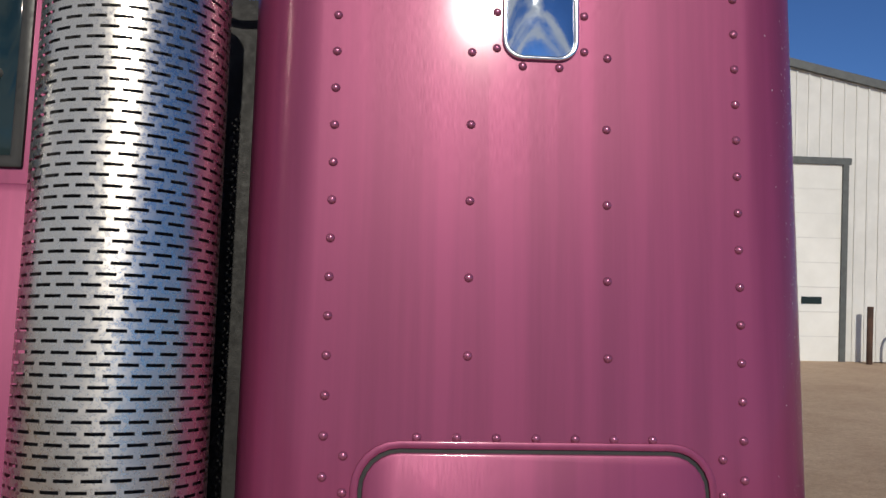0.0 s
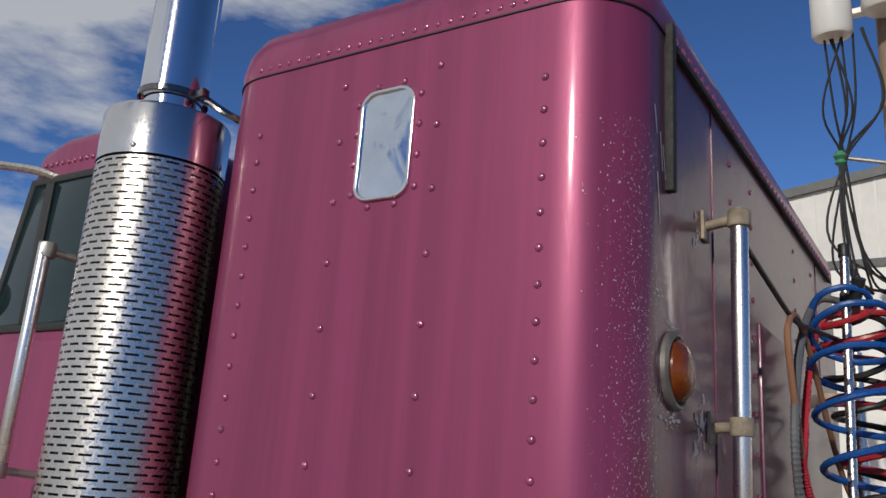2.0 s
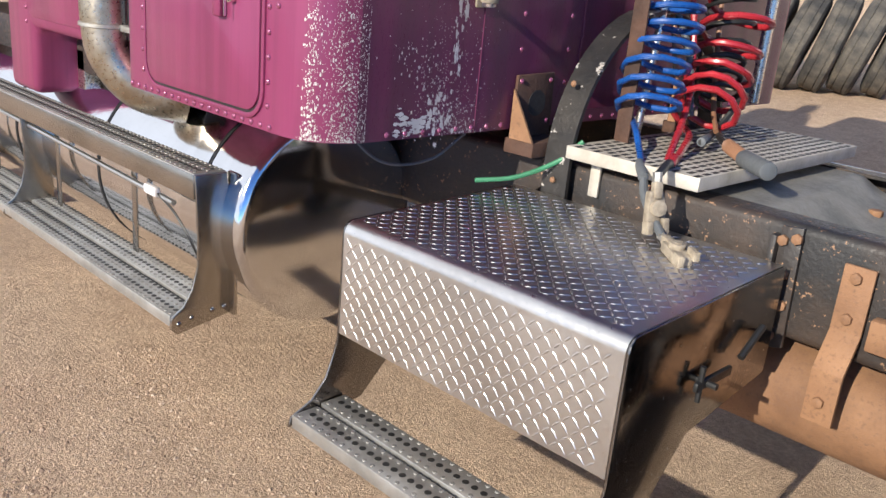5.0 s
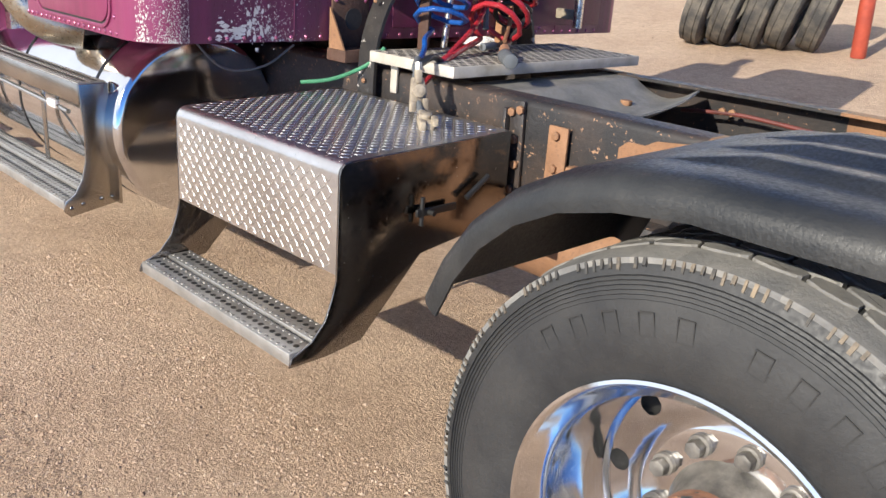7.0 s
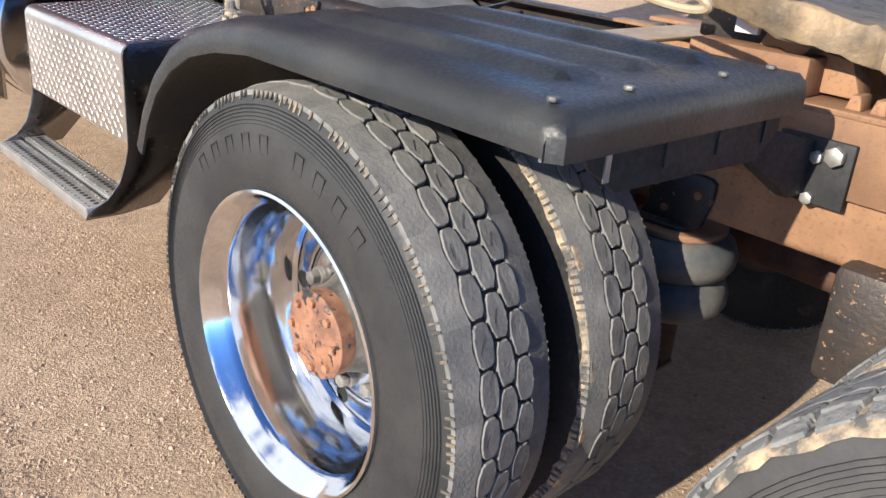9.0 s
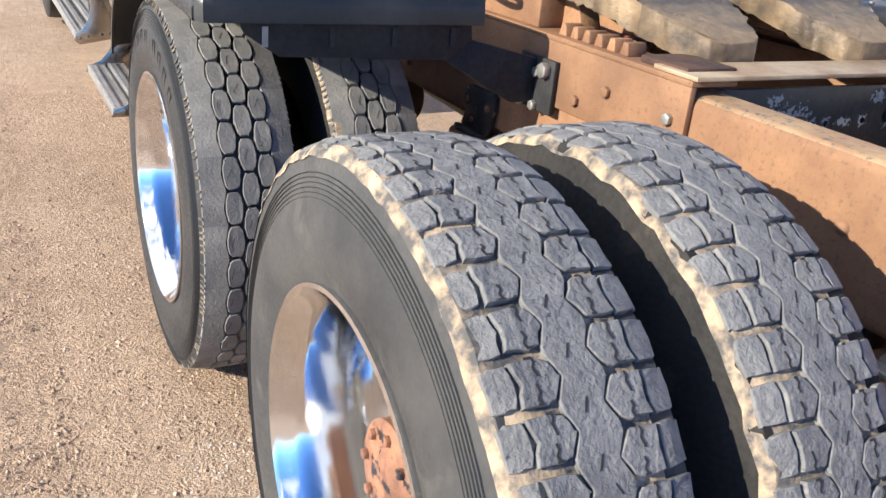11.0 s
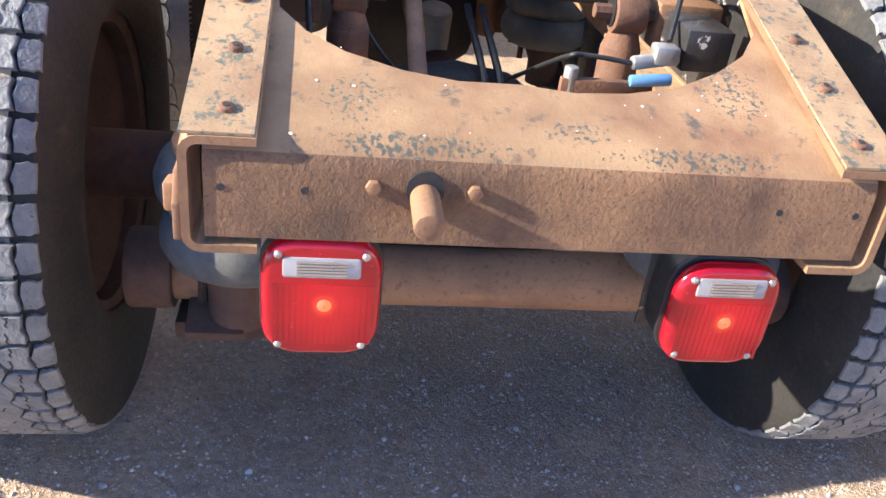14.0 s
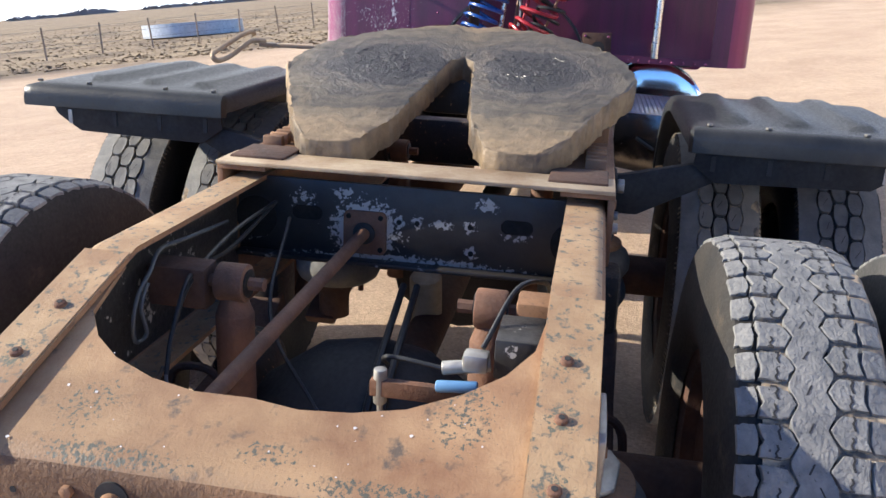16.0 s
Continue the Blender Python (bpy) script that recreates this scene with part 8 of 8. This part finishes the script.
def shed():
    root = thing("metal_shed", (0, 0, 0), "white corrugated metal shed with tall overhead doors", "shed")
    W, P, D, RX = 14.5, 7.74, 22.0, 0.56

    def roof_z(x):
        return P - (0.196 * (x - RX) if x > RX else 0.147 * (RX - x))

    b = extrude([(-W, 0), (W, 0), (W, roof_z(W)), (RX, P), (-W, roof_z(-W))], "y", 0.0, D)
    wall = part("wall", b, WHITE, root, "white metal wall")
    rb = bmesh.new()
    for i in range(int(2 * W / 0.3)):
        x = -W + 0.15 + i * 0.3
        z = roof_z(x) - 0.05
        boxbm(x - 0.022, x + 0.022, -0.022, 0.0, 0.02, z, bm=rb)
    tagged(part("siding_ribs", rb, WHITE, wall, "pressed siding ribs"), kind="stuff")
    for s in (-1, 1):
        e, h = s * (W + 0.3), roof_z(s * (W + 0.3))
        part("roof_trim", extrude([(RX, P + 0.12), (e, h + 0.12), (e, h - 0.06), (RX, P - 0.06)], "y", -0.12, 0.02), GREY_TRIM, root, "dark grey gable trim")
        part("roof", extrude([(RX, P + 0.14), (e, h + 0.14), (e, h + 0.12), (RX, P + 0.12)], "y", -0.1, D), GREY_TRIM, root)

    def big_door(x0, x1, h):
        d = part("overhead_door", boxbm(x0, x1, -0.03, 0.02, 0, h), WHITE_DOOR, root, "white sectional overhead door")
        part("header", boxbm(x0 - 0.2, x1 + 0.2, -0.09, 0.0, h, h + 0.16), GREY_TRIM, d, "dark door header")
        for x in (x0 - 0.14, x1):
            part("jamb", boxbm(x, x + 0.14, -0.09, 0.0, 0, h), GREY_TRIM, d)
        n = int(h / 0.6)
        for k in range(1, n + 1):
            part("joint", boxbm(x0, x1, -0.036, -0.0305, k * h / (n + 1) - 0.012, k * h / (n + 1) + 0.012), WHITE, d)
        for x in (x0 + 0.45, x0 + 1.35, x1 - 1.85, x1 - 0.95):
            part("slot_window", boxbm(x, x + 0.5, -0.045, -0.03, 1.36, 1.53), GLASS_DK, d, "dark slot window")

    big_door(-9.7, -3.8, 4.85)
    big_door(0.2, 5.40, 4.70)
    wd = part("walk_door", boxbm(-10.75, -9.95, -0.045, 0.02, 0, 1.95), WHITE_DOOR, root, "white walk-in door with a window")
    part("door_frame", frame_bm([(-10.8, 0.0), (-9.9, 0.0), (-9.9, 2.0), (-10.8, 2.0)], [(-10.74, 0.0), (-9.96, 0.0), (-9.96, 1.94), (-10.74, 1.94)], -0.05, -0.03), WHITE, wd)
    part("door_pane", boxbm(-10.58, -10.12, -0.055, -0.04, 1.05, 1.70), GLASS_DK, wd, "dark door pane")
    root.matrix_basis = placed(8.5, 17.3)
    return root


shed()
for x in (-1.25, 14.45):
    b = cylbm((0, 0, 0), (0, 0, 1.35), 0.07, n=16, bevel=0.01)
    ob = tagged(part("bollard", b, RUST_DK, None), "dark steel bollard beside a shed door", "bollard", "door bollards")
    ob.matrix_basis = placed(x, 16.9)
# pump and pipes by the far door
root = thing("yard_pump", (0, 0, 0), "small black pump with a red pipe beside the shed", "pump")
part("pump_body", boxbm(-0.35, 0.35, -0.2, 0.2, 0.0, 0.35, 0.05), BLACK, root)
part("pump_motor", cylbm((-0.1, 0, 0.45), (0.5, 0, 0.45), 0.16, n=20, bevel=0.02), BLACK_RUST, root)
part("red_pipe", tubebm(bend([(-0.3, 0, 0.2), (-0.3, 0, 1.0), (0.0, 0, 1.15), (0.6, 0, 1.12)], 6), 0.035, 8), REDPAINT, root, "red bent pipe")
part("hose_loop", tubebm(bend([(-0.9, -0.3, 0.05), (-0.6, -0.4, 0.2), (-0.4, -0.3, 0.1), (-0.7, -0.2, 0.04)], 8), 0.03, 8), BLACK_H, root)
root.matrix_basis = placed(15.4, 16.4)


def old_tyre(k):
    r, w = 0.50, 0.13
    prof = [(0.285, -w * 0.75), (0.31, -w * 0.9), (0.38, -w), (0.44, -w * 0.95), (0.480, -w * 0.84), (r, -w * 0.70), (r, -w * 0.42), (r - 0.008, -w * 0.40), (r - 0.008, -w * 0.33), (r, -w * 0.31),
            (r + 0.001, 0.0), (r, w * 0.31), (r - 0.008, w * 0.33), (r - 0.008, w * 0.40), (r, w * 0.42), (r, w * 0.70), (0.480, w * 0.84), (0.44, w * 0.95), (0.38, w), (0.31, w * 0.9), (0.285, w * 0.75), (0.30, 0.0)]
    b = lathe(prof + [prof[0]], (0, 0, 0), "x", 56)
    bmesh.ops.remove_doubles(b, verts=b.verts, dist=0.0005)
    ob = part("old_tyre", b, OLDTYRE, None)
    return tagged(ob, "worn-out truck tyre leaning in a row on the gravel", "tyre", "row of scrap tyres")


first = old_tyre(0)
rowd = Vector((0.95, 0.31, 0)).normalized()
ang = math.atan2(rowd.y, rowd.x)
for k in range(5):
    p = Vector((0.98, 6.62, 0)) + rowd * (0.30 * k)
    m = Matrix.Translation((p.x, p.y, ground_z(p.x, p.y) + 0.49)) @ Matrix.Rotation(ang + 0.03 * (k % 3), 4, "Z") @ Matrix.Rotation(radians(15 + 2.5 * (k % 2)), 4, "Y")
    if k == 0:
        first.matrix_basis = m
    else:
        copy_thing(first, m)
b = cylbm((0, 0, 0), (0, 0, 0.95), 0.075, n=20, bevel=0.01)
ob = tagged(part("red_post", b, REDPAINT, None), "faded red steel post on the gravel", "post")
ob.matrix_basis = placed(2.56, 6.95)


def power_pole():
    root = thing("power_pole", (0, 0, 0), "weathered wooden power pole with transformers and wires", "power pole")
    part("pole", cylbm((0, 0, 0), (0, 0, 9.6), 0.15, 0.115, n=20), WOODPOLE, root)
    for x, z, r in ((0.02, 6.43, 0.26), (-0.55, 6.23, 0.22)):
        b = lathe([(0.001, 0.0), (r * 0.9, 0.0), (r, 0.04), (r, 0.66), (r * 0.93, 0.72), (r * 0.4, 0.78), (0.001, 0.79)], (x, -0.36, z), "z", 28)
        t = part("transformer", b, WHITE, root, "grey-white transformer can")
        part("can_bracket", boxbm(min(x, 0) - 0.03, max(x, 0) + 0.03, -0.2, -0.05, z + 0.3, z + 0.36), GALV, root)
    part("bracket_box", boxbm(-0.05, 0.22, -0.28, -0.1, 5.35, 5.75, 0.02), GREY_TRIM, root)
    part("conduit", cylbm((0.19, -0.06, 0), (0.17, -0.06, 5.4), 0.028, n=12), GALV, root, "grey conduit")
    part("insulator_arm", cylbm((-0.55, -0.2, 4.85), (-0.1, -0.1, 4.75), 0.025, n=10), GALV, root)
    part("insulator", lathe([(0.03, 0), (0.07, 0.04), (0.05, 0.08), (0.08, 0.12), (0.05, 0.18), (0.001, 0.19)], (-0.58, -0.2, 4.75), "z", 16), GREEN_H, root, "green insulator")
    rng = random.Random(9)
    for k in range(9):
        x0 = rng.uniform(-0.7, -0.2)
        pts = [(x0, -0.3, 6.3), (x0 - rng.uniform(-0.2, 0.3), -0.35, 5.4), (-0.55 + rng.uniform(-0.05, 0.05), -0.22, 4.8), (-0.45 + rng.uniform(-0.35, 0.15), -0.3, 3.9 + rng.uniform(-0.4, 0.3)), (-0.1 + rng.uniform(-0.3, 0.1), -0.15, 3.3)]
        part("drop_wire", tubebm(bend(pts, 7), 0.014, 6), BLACK_H, root)
    for k in range(4):
        part("wire_loop", tubebm([(0.42 + 0.1 * math.cos(a / 8) + 0.02 * k, -0.16 - 0.01 * k, 3.1 + (0.3 + 0.02 * k) * math.sin(a / 8)) for a in range(0, 51)], 0.012, 6), BLACK_H, root)
    root.matrix_basis = placed(3.52, 8.3)


power_pole()


def bare_tree(x, y, h, seed):
    rng = random.Random(seed)
    root = thing("bare_tree", (0, 0, 0), "leafless winter tree beyond the cab", "tree", "bare trees")
    tb, lb = bmesh.new(), bmesh.new()

    def grow(p, d, ln, r, depth):
        q = p + d * ln
        mid = p.lerp(q, 0.5) + Vector((rng.uniform(-1, 1), rng.uniform(-1, 1), 0)) * ln * 0.06
        tubebm([p, mid, q], lambda u: r * (1 - 0.35 * u), 5 if depth else 8, bm=lb if depth else tb)
        if depth >= 5:
            return
        for k in range(rng.choice((2, 3, 3))):
            nd_ = (d + Vector((rng.uniform(-1, 1), rng.uniform(-1, 1), rng.uniform(-0.35, 0.8))) * 0.72).normalized()
            grow(p.lerp(q, rng.uniform(0.55, 1.0)), nd_, ln * rng.uniform(0.6, 0.82), r * 0.6, depth + 1)
    grow(Vector((0, 0, 0)), Vector((0, 0, 1)), h * 0.27, h * 0.022, 0)
    part("trunk", tb, BARK, root, smooth=60)
    part("crown", lb, BARK, root, "spread of thin bare branches", smooth=60)
    root.matrix_basis = placed(x, y)


bare_tree(-35.0, 13.7, 17.1, 1)
bare_tree(-44.9, 18.9, 19.8, 5)
bare_tree(-39.5, 8.7, 14.4, 8)

# stock tank and fence out in the field
b = lathe([(2.35, 0.0), (2.4, 0.02), (2.4, 0.62), (2.34, 0.62), (2.34, 0.1), (0.001, 0.1)], (0, 0, 0), "z", 48)
st = tagged(part("stock_tank", b, TANKGREY, None), "round grey steel stock tank in the field", "water tank")
st.matrix_basis = placed(-32.0, -19.3)
post_me = meshof("fence_post", cylbm((0, 0, 0), (0, 0, 1.1), 0.035, n=8), WOODPOLE)
for k in range(16):
    x, y = -30.0 + k * 1.9, -12.5 - k * 0.95
    fp = new("fence_post", post_me)
    fp.matrix_basis = placed(x, y) @ Matrix.Rotation(0.05 * math.sin(k * 2.1), 4, "X")
    tagged(fp, "thin weathered fence post", "fence post", "field fence")
for z in (0.4, 0.7, 1.0):
    pts = [Vector((-30.0 + k * 1.9, -12.5 - k * 0.95, ground_z(-30.0 + k * 1.9, -12.5 - k * 0.95) + z)) for k in range(16)]
    tagged(part("fence_wire", tubebm(pts, 0.006, 4), GREY_TRIM, None, at=pts[0]), "sagging fence wire between posts", "fence wire", "field fence")


def stubble():
    rng = random.Random(6)
    vs, fs = [], []
    for k in range(5200):
        u = rng.random() ** 1.5
        d = 24 + 75 * u
        a = radians(rng.uniform(196, 232))
        x, y = 6 + d * math.cos(a), d * math.sin(a)
        z = ground_z(x, y)
        h, w, t = rng.uniform(0.02, 0.06), rng.uniform(0.02, 0.14), rng.uniform(0, 3.14)
        n = len(vs)
        vs += [(x - w * math.cos(t), y - w * math.sin(t), z), (x + w * math.cos(t), y + w * math.sin(t), z), (x + rng.uniform(-0.08, 0.08), y + rng.uniform(-0.08, 0.08), z + h)]
        fs.append((n, n + 1, n + 2))
    me = bpy.data.meshes.new("dry_grass")
    me.from_pydata(vs, [], fs)
    finish(me, FIELD, 0)
    tagged(new("dry_grass", me), "tufts of dry grass across the field", "grass", kind="stuff")


stubble()


def tree_line():
    """Far shelter belt along the horizon: many thin bare crowns."""
    rng = random.Random(2)
    vs, fs = [], []
    for k in range(1500):
        a = radians(rng.uniform(185, 235))
        d = rng.uniform(900, 1100)
        x, y = 5 + d * math.cos(a), d * math.sin(a)
        clump = 0.5 + 0.5 * noise.noise(Vector((a * 22, 0, 0)))
        if clump < 0.42:
            continue
        h = rng.uniform(3, 7) * clump * 1.2
        z = ground_z(x, y)
        w = rng.uniform(1.5, 5.0)
        n = len(vs)
        vs += [(x - w, y + w, z), (x + w, y - w, z), (x + rng.uniform(-w, w), y, z + h), (x - w * 0.4, y, z + h * 0.8)]
        fs += [(n, n + 1, n + 2), (n, n + 2, n + 3)]
    me = bpy.data.meshes.new("far_trees")
    me.from_pydata(vs, [], fs)
    finish(me, HAZED_WOOD, 0)
    tagged(new("far_trees", me), "distant bare shelter belt on the horizon", "trees", kind="stuff")


tree_line()
